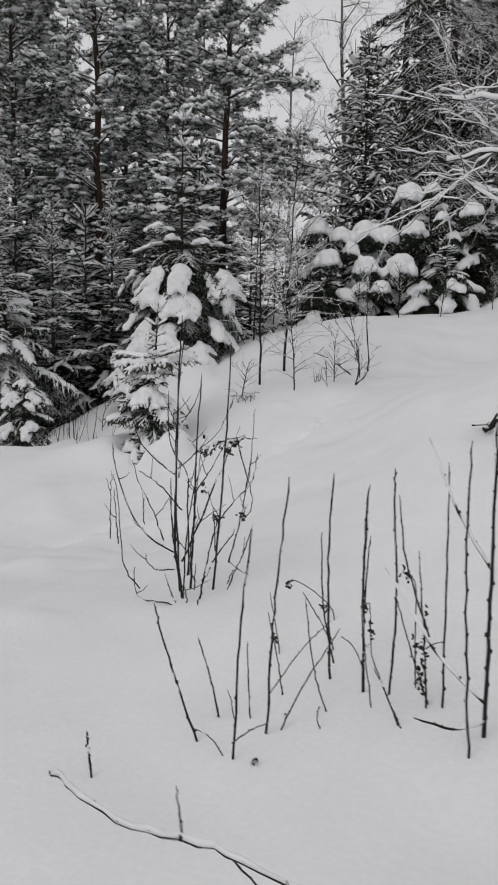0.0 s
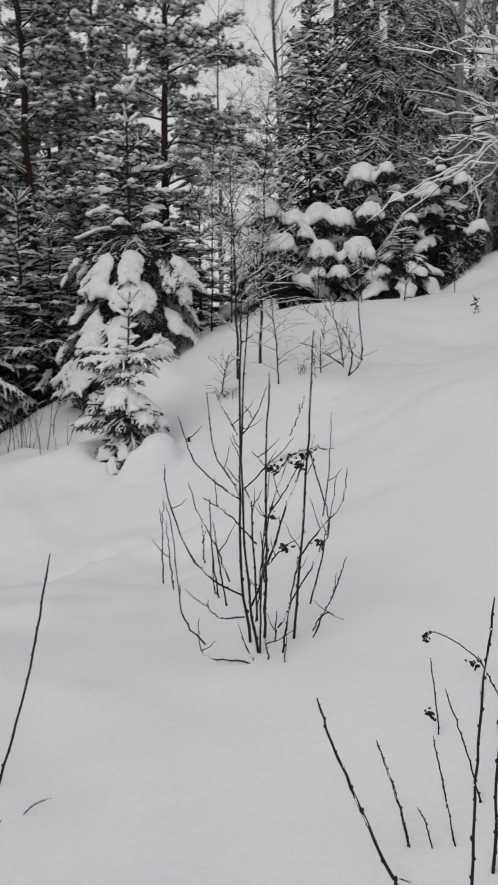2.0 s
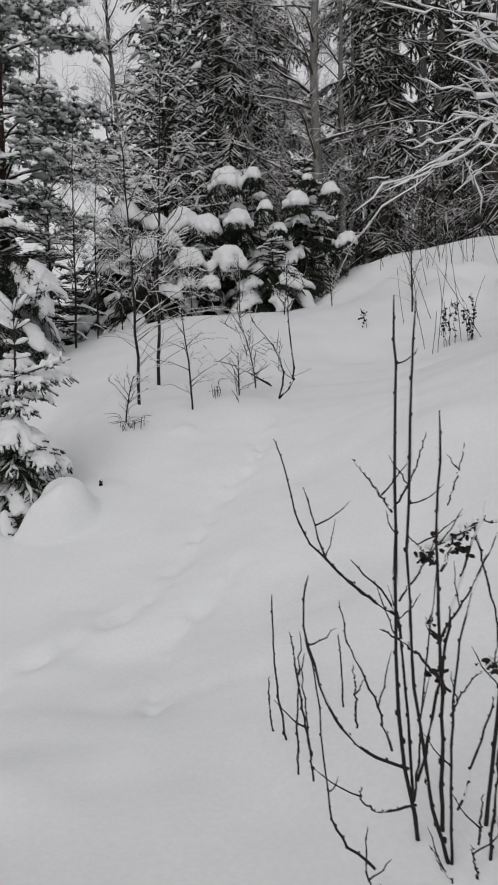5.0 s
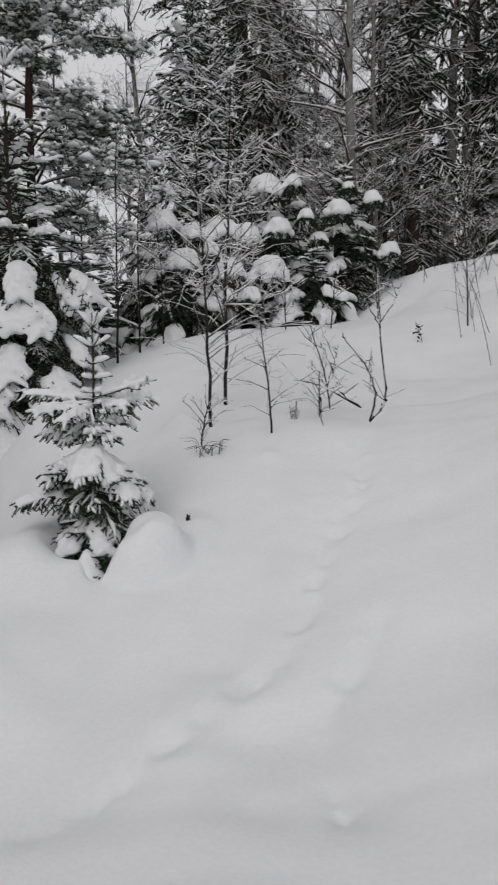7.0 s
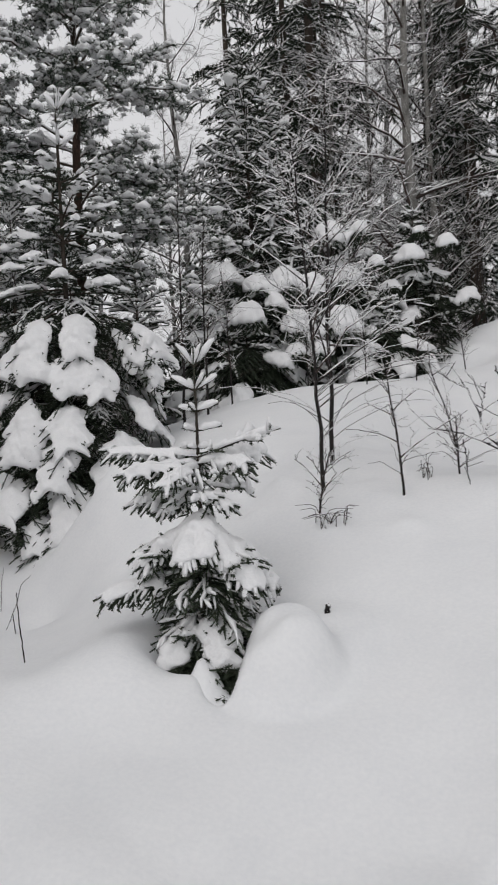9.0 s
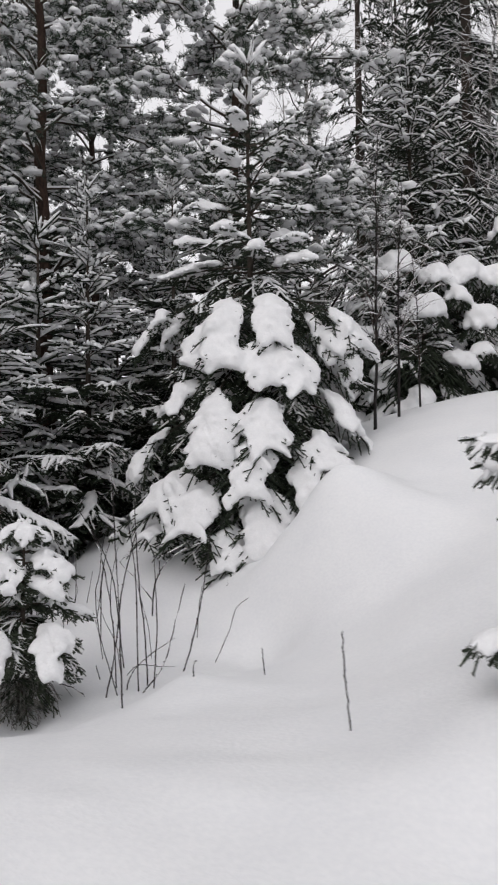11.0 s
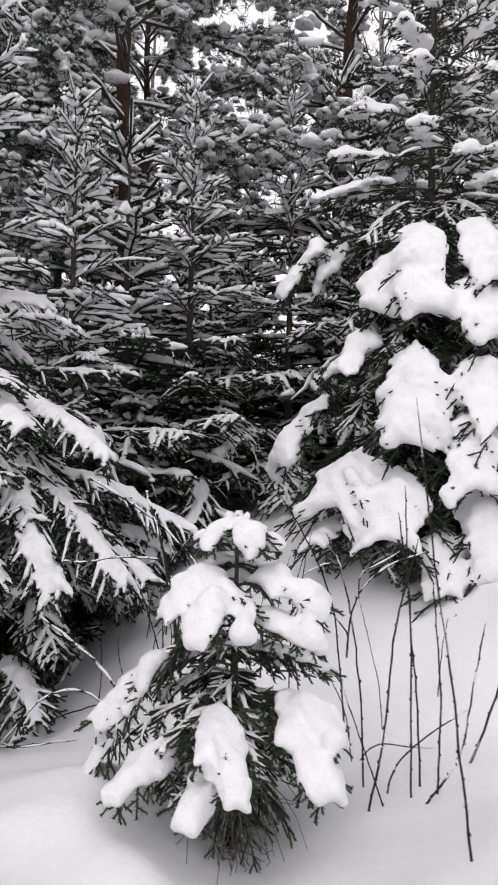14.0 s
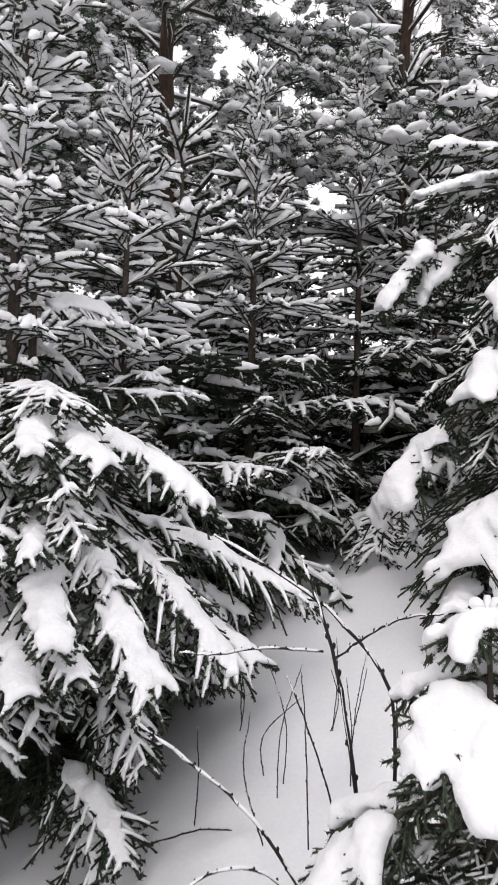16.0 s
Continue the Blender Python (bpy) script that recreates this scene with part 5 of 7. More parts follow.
bare_stem("bare_cane", "thick dark stem with slanting twigs standing in snow", ((2.97, 1.48, 0.75), (2.96, 1.51, 1.23), (2.94, 1.58, 1.80)), 0.0095, 120, 0.4, STEMS,
          (((2.96, 1.52, 1.30), (2.84, 1.54, 1.48), (2.72, 1.58, 1.72)), ((2.97, 1.48, 0.86), (2.78, 1.52, 1.00), (2.58, 1.60, 1.24)), ((2.97, 1.48, 0.80), (2.88, 1.40, 0.79), (2.76, 1.36, 0.82))))
for n, (points, thick) in enumerate((
    (((2.02, 1.27, 0.58), (1.88, 1.31, 0.78), (1.80, 1.34, 0.92), (1.75, 1.36, 1.04)), 0.006),
    (((2.01, 1.44, 0.59), (1.96, 1.44, 0.74), (1.90, 1.44, 0.90)), 0.005),
    (((2.13, 1.45, 0.62), (2.08, 1.52, 0.74), (2.04, 1.59, 0.86)), 0.004),
    (((2.20, 1.62, 0.64), (2.13, 1.68, 0.78), (2.06, 1.74, 0.94)), 0.004),
    (((1.79, 0.93, 0.56), (1.74, 0.97, 0.63), (1.71, 1.00, 0.68)), 0.0055),
    (((2.42, 1.54, 0.67), (2.33, 1.59, 0.78), (2.26, 1.64, 1.06)), 0.004),
    (((2.72, 1.48, 0.71), (2.61, 1.53, 0.82), (2.53, 1.58, 0.95)), 0.004),
    (((2.25, 1.40, 0.63), (2.32, 1.50, 0.78), (2.42, 1.60, 0.98)), 0.004),
    (((0.73, 3.22, 0.57), (0.68, 3.22, 0.85), (0.67, 3.22, 1.16)), 0.006),
    (((0.82, 3.09, 0.59), (0.77, 3.09, 0.86), (0.74, 3.09, 1.07)), 0.006),
    (((0.67, 3.30, 0.56), (0.65, 3.30, 0.69), (0.65, 3.30, 0.81)), 0.005),
    (((0.94, 3.36, 0.64), (0.93, 3.36, 0.84), (0.92, 3.36, 0.96)), 0.005),
    (((0.64, 1.37, 0.53), (0.81, 1.37, 0.97), (0.91, 1.37, 1.37)), 0.0055),
)):
    bare_stem("short_cane", "thin bare twig poking out of smooth snow", points, thick, 140 + n, 0.12, STEMS)


def curled_leaves(centre, count, spread, r, size=0.025):
    """Dry leaves, curled and folded, hanging in a clump."""
    s = Soup()
    u, v = np.meshgrid(np.linspace(-1, 1, 5), np.linspace(-1, 1, 4))
    idx = (np.arange(3)[:, None] * 5 + np.arange(4)).ravel()
    faces = np.stack([idx, idx + 1, idx + 6, idx + 5], -1)
    for _ in range(count):
        w = size * (0.6 + 0.8 * r.random())
        x, y = u * w * (1 - 0.55 * v ** 2), v * w * 1.5
        z = w * (0.9 * u ** 2 + 0.5 * v ** 2 * r.choice((-1, 1))) + r.normal(0, w * 0.12, u.shape)
        turn = np.array(Euler(r.random(3) * 6.28).to_matrix())
        s.add(np.stack([x, y, z], -1).reshape(-1, 3) @ turn.T + centre + r.normal(0, 1, 3) * spread, faces)
    return s


bare_stem("withered_weed", "withered weed with curled dark leaves standing in snow", ((2.75, 1.63, 0.73), (2.71, 1.68, 1.01), (2.67, 1.73, 1.28)), 0.005, 160, 0.5, STEMS, category="weed")
tagged(part("dead_foliage", curled_leaves((2.72, 1.66, 0.9), 26, (0.007, 0.007, 0.10), np.random.default_rng(5), 0.0055), DRYLEAF, bpy.data.objects["withered_weed"]), kind="stuff")


FINE = "fine twigs round the bare stems"
for n, (points, thick) in enumerate((
    (((2.16, 1.22, 0.60), (2.07, 1.25, 0.62), (1.99, 1.27, 0.63)), 0.0032),
    (((2.17, 1.21, 0.70), (2.24, 1.21, 0.715), (2.30, 1.22, 0.75)), 0.0032),
    (((2.24, 1.36, 0.83), (2.35, 1.38, 0.96), (2.45, 1.40, 1.08)), 0.0030),
    (((2.43, 1.44, 0.65), (2.39, 1.46, 0.68), (2.39, 1.48, 0.72)), 0.0032),
    (((2.31, 2.02, 0.66), (2.22, 1.98, 0.82), (2.15, 1.90, 0.99)), 0.0042),
    (((2.56, 1.60, 0.69), (2.52, 1.62, 0.84), (2.50, 1.64, 0.95)), 0.0035),
    (((2.70, 1.50, 0.70), (2.63, 1.52, 0.79), (2.57, 1.54, 0.88)), 0.0035),
    (((2.76, 1.66, 0.74), (2.67, 1.68, 0.91), (2.60, 1.70, 1.10)), 0.0042),
    (((2.75, 1.60, 1.06), (2.65, 1.62, 1.27), (2.61, 1.64, 1.50)), 0.0045),
    (((2.07, 1.44, 0.60), (2.04, 1.46, 0.66), (2.01, 1.48, 0.70)), 0.0030),
    (((2.22, 1.50, 0.61), (2.24, 1.51, 0.635), (2.25, 1.52, 0.63)), 0.0030),
    (((2.25, 1.20, 0.59), (2.26, 1.205, 0.61), (2.27, 1.20, 0.612)), 0.0070),
    (((0.78, 1.27, 0.54), (0.85, 1.30, 0.57), (0.91, 1.32, 0.60)), 0.0030),
    (((0.80, 1.17, 0.53), (0.81, 1.18, 0.56), (0.82, 1.19, 0.59)), 0.0028),
    (((2.60, 2.05, 0.72), (2.66, 2.02, 0.80), (2.74, 1.98, 0.86)), 0.0035),
    (((2.48, 1.86, 0.68), (2.40, 1.86, 0.80), (2.34, 1.85, 0.85)), 0.0032),
    (((1.50, 2.95, 0.66), (1.54, 2.96, 0.67), (1.58, 2.97, 0.66)), 0.0040),
)):
    bare_stem("fine_twig", "fine dark twig crossing the bare stems over snow", points, thick, 170 + n, 0.15, FINE, category="twig")


def nodding_weed(points, seed, heads):
    """A thin dry stalk with curled dark leaves along it."""
    r = np.random.default_rng(seed)
    ob = bare_stem("nodding_weed", "dry nodding weed with curled dark seed heads", points, 0.0036, seed, 0.3, "dry nodding weeds", category="weed")
    for c, count, spread in heads:
        tagged(part("seed_head", curled_leaves(c, count + 3, spread, r, 0.0055), DRYLEAF, ob), kind="stuff")
    return ob


nodding_weed(((2.17, 2.27, 0.68), (2.16, 2.27, 0.79), (2.08, 2.24, 0.88), (1.98, 2.22, 0.93), (1.95, 2.21, 0.90)), 190, (((1.955, 2.21, 0.905), 5, 0.008), ((2.12, 2.26, 0.81), 6, 0.014)))
nodding_weed(((2.04, 1.97, 0.60), (2.02, 1.93, 0.78), (2.00, 1.89, 0.97)), 191, (((2.00, 1.96, 0.745), 7, 0.010),))
nodding_weed(((2.68, 1.76, 0.72), (2.66, 1.78, 0.92), (2.65, 1.80, 1.12), (2.61, 1.80, 1.18)), 192, (((2.61, 1.80, 1.165), 7, 0.012), ((2.665, 1.78, 0.88), 8, (0.008, 0.008, 0.04)), ((2.68, 1.77, 0.78), 7, (0.008, 0.008, 0.03))))
nodding_weed(((2.44, 1.98, 0.68), (2.43, 1.98, 0.82), (2.42, 1.98, 0.95), (2.40, 1.98, 0.96)), 193, (((2.40, 1.98, 0.945), 6, 0.010), ((2.43, 1.98, 0.84), 7, (0.008, 0.008, 0.03))))


def drooping_cane():
    r = np.random.default_rng(8)
    pts = [(3.34, 0.42, 0.70), (3.02, 0.30, 0.93), (2.80, 0.14, 1.08), (2.68, 0.10, 1.13), (2.57, 0.05, 1.155), (2.47, 0.02, 1.20), (2.43, 0.01, 1.232), (2.41, 0.00, 1.24)]
    ob = thing("drooping_cane", pts[0], "dark cane arching low over the snow, snow along it", "cane")
    s, path = twig_mesh(pts, 0.0040, r, 30, 0.75, 0.002)
    part("stem", s, TWIG, ob)
    white = Soup()
    strips(white, path[None, 3:] + (0, 0, 0.004), np.full((1, 27), 0.0045) * (0.5 + 0.6 * r.random((1, 27))), np.full((1, 27), 0.011) * (0.35 + 0.7 * r.random((1, 27))))
    part("snow", white, BOUGH_SNOW, ob)
    part("side_twig", twig_mesh([(2.64, 0.085, 1.14), (2.61, 0.12, 1.165), (2.58, 0.16, 1.18)], 0.0022, r, 8)[0], TWIG, ob)
    part("side_twig", twig_mesh([(2.73, 0.11, 1.11), (2.79, 0.10, 1.08), (2.83, 0.08, 1.05)], 0.0022, r, 8)[0], TWIG, ob)


drooping_cane()


def open_bush():
    r = np.random.default_rng(9)
    base = (1.20, 2.55, 0.66)
    ob = thing("bare_bush", base, "leafless bush of many dark stems with a frozen leaf clump", "bush")
    white = Soup()
    stems = (
        (((1.07, 2.66, 1.28), (0.93, 2.90, 1.32), (0.87, 2.94, 1.37), (0.81, 2.99, 1.42), (0.77, 3.03, 1.50), (0.74, 3.07, 1.62), (0.71, 3.12, 1.71), (0.69, 3.16, 1.75)), 0.0055),
        (((1.19, 2.60, 0.66), (1.19, 2.63, 1.04), (1.18, 2.67, 1.46), (1.19, 2.70, 1.88)), 0.008),
        (((1.12, 2.60, 0.63), (1.07, 2.62, 0.94), (1.06, 2.65, 1.33), (1.06, 2.67, 1.90), (1.06, 2.70, 2.20)), 0.0085),
        (((1.20, 2.50, 0.60), (1.15, 2.54, 0.79), (1.10, 2.58, 1.16), (1.09, 2.61, 1.72), (1.11, 2.65, 2.18)), 0.008),
        (((1.32, 2.63, 0.65), (1.36, 2.63, 1.14), (1.39, 2.63, 1.62), (1.41, 2.63, 2.06)), 0.008),
        (((1.41, 2.63, 0.68), (1.51, 2.63, 0.91), (1.56, 2.63, 1.07)), 0.005),
        (((1.09, 2.58, 0.86), (0.96, 2.53, 0.94), (0.87, 2.48, 1.08), (0.80, 2.43, 1.32), (0.81, 2.38, 1.49)), 0.006),
        (((1.06, 2.65, 1.29), (0.97, 2.62, 1.36), (0.86, 2.58, 1.48), (0.80, 2.55, 1.68)), 0.0055),
        (((1.35, 2.60, 1.05), (1.44, 2.63, 1.18), (1.53, 2.67, 1.30), (1.55, 2.70, 1.45)), 0.005),
        (((1.12, 2.70, 0.70), (1.09, 2.73, 1.14), (1.06, 2.77, 1.28), (0.94, 2.80, 1.41)), 0.006),
        (((1.20, 2.50, 0.60), (1.20, 2.53, 0.94), (1.23, 2.57, 1.26), (1.30, 2.60, 1.48)), 0.0055),
        (((1.41, 2.63, 0.71), (1.47, 2.60, 0.81), (1.56, 2.58, 0.80)), 0.004),
        (((1.18, 2.66, 1.20), (1.27, 2.68, 1.35), (1.36, 2.70, 1.52)), 0.0045),
        (((1.12, 2.68, 0.70), (1.15, 2.70, 1.05), (1.19, 2.70, 1.45)), 0.0045),
        (((1.04, 2.55, 0.93), (0.99, 2.52, 1.09), (0.92, 2.48, 1.26), (0.89, 2.45, 1.40)), 0.0045),
        (((0.94, 2.50, 1.02), (0.93, 2.50, 1.20)), 0.004),
        (((1.19, 2.50, 1.13), (1.08, 2.44, 1.27), (0.99, 2.37, 1.35)), 0.005),
        (((0.98, 2.40, 0.68), (0.89, 2.40, 0.77), (0.86, 2.40, 0.87), (0.83, 2.40, 1.17), (0.80, 2.40, 1.31)), 0.0045),
        (((1.38, 2.70, 0.81), (1.42, 2.72, 0.99), (1.46, 2.73, 1.18), (1.49, 2.75, 1.40)), 0.005),
        (((1.40, 2.85, 1.19), (1.42, 2.88, 1.37), (1.43, 2.90, 1.68)), 0.004),
        (((1.11, 2.55, 0.77), (1.01, 2.53, 0.76), (0.96, 2.52, 0.79), (0.95, 2.50, 0.85)), 0.0045),
        (((1.25, 2.42, 0.59), (1.15, 2.41, 0.62), (1.02, 2.40, 0.62), (0.96, 2.39, 0.67), (0.96, 2.38, 0.81)), 0.005),
        (((1.25, 2.42, 0.59), (1.18, 2.44, 0.63), (1.13, 2.45, 0.72)), 0.004),
        (((1.26, 2.45, 0.62), (1.24, 2.45, 0.72)), 0.004),
        (((1.30, 2.42, 0.54), (1.33, 2.42, 0.59), (1.34, 2.42, 0.67)), 0.0045),
        (((1.27, 2.50, 0.69), (1.28, 2.50, 0.84)), 0.004),
        (((1.30, 2.50, 0.61), (1.33, 2.55, 0.88), (1.36, 2.60, 1.07)), 0.006),
        (((1.24, 2.85, 1.57), (1.28, 2.88, 1.68), (1.30, 2.90, 1.76)), 0.0035),
        (((1.05, 2.65, 1.59), (0.94, 2.70, 1.74)), 0.004),
        (((1.06, 2.70, 1.59), (1.12, 2.73, 1.69), (1.16, 2.75, 1.81)), 0.004),
        (((1.18, 2.70, 1.43), (1.10, 2.70, 1.51)), 0.0035),
        (((1.21, 2.60, 1.01), (1.26, 2.65, 1.07), (1.36, 2.70, 1.15)), 0.004),
        (((1.07, 2.65, 1.33), (1.16, 2.72, 1.43), (1.28, 2.80, 1.57)), 0.004),
        (((0.78, 2.40, 0.94), (0.78, 2.40, 1.13), (0.79, 2.40, 1.33)), 0.004),
        (((0.82, 2.42, 0.91), (0.79, 2.42, 1.23)), 0.004))
    for points, thick in stems:
        s, path = twig_mesh(points, thick * 0.86, r, 18, 0.45, 0.002)
        part("stem", s, TWIG, ob)
        ridge(white, path, r, thick * 0.75, thick * 0.8, 0.45)
        for _ in range(1 if thick < 0.006 else 2):
            i = int(r.integers(5, 15))
            d = unit(r.normal(0, 1, 3) * (1, 0.6, 0.2) + (0, 0, 0.7)) * (0.06 + 0.10 * r.random())
            part("side_twig", twig_mesh((path[i], path[i] + d * 0.5, path[i] + d + (0, 0, 0.02)), 0.0026, r, 6, kink=0.002)[0], TWIG, ob)
    for c, count in (((1.18, 2.80, 1.42), 16), ((1.24, 2.84, 1.45), 12), ((1.32, 2.90, 1.47), 16), ((1.22, 2.86, 1.02), 9), ((1.38, 2.86, 1.05), 10), ((1.29, 2.86, 1.42), 8), ((1.20, 2.74, 1.22), 6)):
        tagged(part("dead_foliage", curled_leaves(c, count, (0.020, 0.016, 0.014), r, 0.0075), DRYLEAF, ob, "frozen clump of dark dead leaves"), kind="stuff")
    for points, thick in ((((1.20, 2.72, 1.40), (1.27, 2.82, 1.49), (1.36, 2.90, 1.51), (1.43, 2.94, 1.50)), 0.005), (((1.33, 2.88, 1.50), (1.38, 2.90, 1.30), (1.42, 2.92, 1.12), (1.38, 2.86, 1.02)), 0.004),
                          (((1.12, 2.62, 0.80), (1.20, 2.72, 1.08), (1.26, 2.80, 1.30), (1.36, 2.86, 1.58)), 0.006), (((1.24, 2.64, 0.70), (1.36, 2.76, 0.95), (1.43, 2.84, 1.12)), 0.0045)):
        s, path = twig_mesh(points, thick, r, 16, 0.5, 0.004)
        part("stem", s, TWIG, ob)
        ridge(white, path, r, thick * 1.0, thick * 1.1, 0.7)
    lump = Soup()
    balls(lump, [(1.18, 2.80, 1.455), (1.22, 2.82, 1.48), (1.26, 2.84, 1.485), (1.30, 2.88, 1.50), (1.34, 2.90, 1.51), (1.39, 2.88, 1.075)], np.array([0.022, 0.028, 0.030, 0.024, 0.02, 0.018]))
    tagged(part("snow_clump", melted(lump, 0.007), BOUGH_SNOW, ob), kind="stuff")
    tagged(part("snow", white, BOUGH_SNOW, ob), kind="stuff")


open_bush()


def bare_tree(r, base, height, girth, lean, limbs, reach, rise=45, fork=3, twigs=6, first=0.2, snow=1.0, curve=0.25, fine=0.004, low=0):
    """Paths of a leafless tree: soups for the stem, the branches and the snow on them."""
    trunk, wood, white = Soup(), Soup(), Soup()
    b = np.array(base, float)
    rows = 12
    f = np.linspace(0, 1, rows)
    line = b + np.stack([lean[0] * f ** 1.5, lean[1] * f ** 1.5, height * f], -1)
    line[2:, :2] += np.cumsum(r.normal(0, height * 0.0035, (rows - 2, 2)), 0)
    line[0, 2] -= 0.1
    tubes(trunk, line[None], np.linspace(girth, max(0.004, girth * 0.12), rows)[None], 8)
    P2, R2, P3, R3 = [], [], [], []
    for n in range(limbs):
        k = first + (0.97 - first) * (n + r.random()) / limbs
        foot = np.array([np.interp(k * (rows - 1), np.arange(rows), line[:, c]) for c in range(3)])
        az = r.random() * 6.28
        e = np.radians(rise + r.normal(0, 12))
        long = reach * (1.1 - 0.75 * k) * (0.5 + 0.7 * r.random())
        s = np.linspace(0, long, 8)
        a2 = az + np.cumsum(r.normal(0, 0.10, 8))
        path = foot + np.stack([np.cos(a2) * s * np.cos(e), np.sin(a2) * s * np.cos(e), np.sin(e) * s - curve * s ** 2 / max(reach, 0.1)], -1)
        P2.append(path)
        R2.append(np.linspace(girth * 0.32 * (1.1 - k) + fine, fine * 0.7, 8))
        for _ in range(twigs):
            i = int(r.integers(2, 8))
            d = unit(unit(path[-1] - path[0]) * 0.8 + r.normal(0, 0.6, 3))
            m = long * (0.2 + 0.35 * r.random())
            t = np.linspace(0, m, 5)[:, None]
            q = path[i] + d * t + np.array((0, 0, -1.0)) * 0.12 * t ** 2 / max(m, 0.05) + np.cumsum(r.normal(0, m * 0.055, (5, 3)), 0)
            P3.append(q)
            R3.append(np.linspace(fine * 0.8, fine * 0.4, 5))
            for _ in range(fork):
                j = int(r.integers(1, 5))
                d2 = unit(d * 0.8 + r.normal(0, 0.6, 3))
                m2 = m * (0.25 + 0.35 * r.random())
                P3.append(q[j] + d2 * np.linspace(0, m2, 5)[:, None] + np.array((0, 0, 0.22 * m2)) * (np.linspace(0, 1, 5) ** 2)[:, None] + np.cumsum(r.normal(0, m2 * 0.05, (5, 3)), 0))
                R3.append(np.linspace(fine * 0.6, fine * 0.3, 5))
    for n in range(low):
        # thin side branches low on the stem, arching outwards
        k = 0.07 + 0.30 * r.random()
        foot = np.array([np.interp(k * (rows - 1), np.arange(rows), line[:, c]) for c in range(3)])
        az, s = r.random() * 6.28, np.linspace(0, reach * (0.4 + 0.5 * r.random()), 8)
        path = foot + np.stack([np.cos(az) * s, np.sin(az) * s, 0.75 * s - 0.55 * s ** 2 / reach], -1) + np.cumsum(r.normal(0, 0.008, (8, 3)), 0)
        tubes(wood, path[None], np.linspace(fine * 0.8, fine * 0.35, 8)[None], 4)
        if snow > 1:
            strips(white, path[None, 1:] + (0, 0, fine * 0.5), np.full((1, 7), fine * 0.9), np.full((1, 7), fine * 1.2), LEAN_SECTION)
    P2, R2, P3, R3 = map(np.array, (P2, R2, P3, R3))
    tubes(wood, P2, R2, 5)
    tubes(wood, P3, R3, 3)
    if snow > 0:
        for P, R in ((P2, R2), (P3, R3)):
            wob = 0.6 + 0.8 * r.random(R.shape)
            wob[:, 0], wob[:, -1] = 0.3, 0.3
            strips(white, P + (0, 0, 1.0) * R[..., None] * 0.6, (R * 0.7 + 0.0012) * wob * snow, (R * 0.6 + 0.005) * wob * snow, LEAN_SECTION)
    return trunk, wood, white


def bare(name, label, base, height, girth, seed, lean=(0, 0), limbs=16, reach=1.0, bark=None, group="", category="tree", **more):
    r = np.random.default_rng(seed)
    trunk, wood, white = bare_tree(r, base, height, girth, lean, limbs, reach, **more)
    ob = thing(name, tuple(base), label, category, group)
    part("trunk", trunk, bark or REDTWIG, ob)
    tagged(part("branchwork", wood, REDTWIG, ob), kind="stuff")
    if white.n:
        tagged(part("snow", white, BOUGH_SNOW, ob), kind="stuff")
    return ob


SAPLINGS = "leafless saplings"
bare("sapling", "leafless sapling with thick snow along its rising branches", on_ground(-0.92, 8.00), 2.7, 0.017, 201, (-0.12, 0.05), 18, 1.2, TWIG, rise=46, twigs=5, fork=3, first=0.28, group=SAPLINGS, snow=1.15, curve=0.1, fine=0.0036, low=14)
bare("sapling", "taller leafless sapling with snow along its branches", on_ground(-0.84, 8.62), 3.3, 0.020, 202, (0.10, 0.05), 23, 1.2, TWIG, rise=46, twigs=5, fork=3, first=0.22, group=SAPLINGS, snow=1.15, curve=0.1, fine=0.0036, low=14)
bare("sapling", "small leafless shrub with thin upright twigs", on_ground(0.22, 8.75), 0.9, 0.008, 203, (-0.2, 0.05), 10, 0.6, TWIG, rise=58, twigs=2, fork=1, first=0.05, group=SAPLINGS, snow=0.9, curve=0.05, fine=0.0035, low=4)
for n, (x, y, h) in enumerate(((-0.34, 7.80, 1.0), (0.10, 8.05, 0.45), (-0.95, 7.55, 0.45), (2.42, 12.55, 1.7), (-2.6, 11.3, 3.2), (-2.35, 11.6, 2.6), (-2.1, 12.1, 1.8), (-0.3, 12.6, 1.0), (0.4, 12.9, 0.9), (1.2, 13.6, 0.8), (-1.1, 12.7, 0.9))):
    bare("sapling", "thin leafless sapling standing in the snow", on_ground(x, y), h, 0.006 + 0.004 * h, 210 + n, (0.08 * (n % 3 - 1), 0), int(8 + 5 * h), 0.28 + 0.22 * h, rise=50, twigs=3, fork=1, group=SAPLINGS, snow=0.9, fine=0.003, bark=TWIG, low=4)


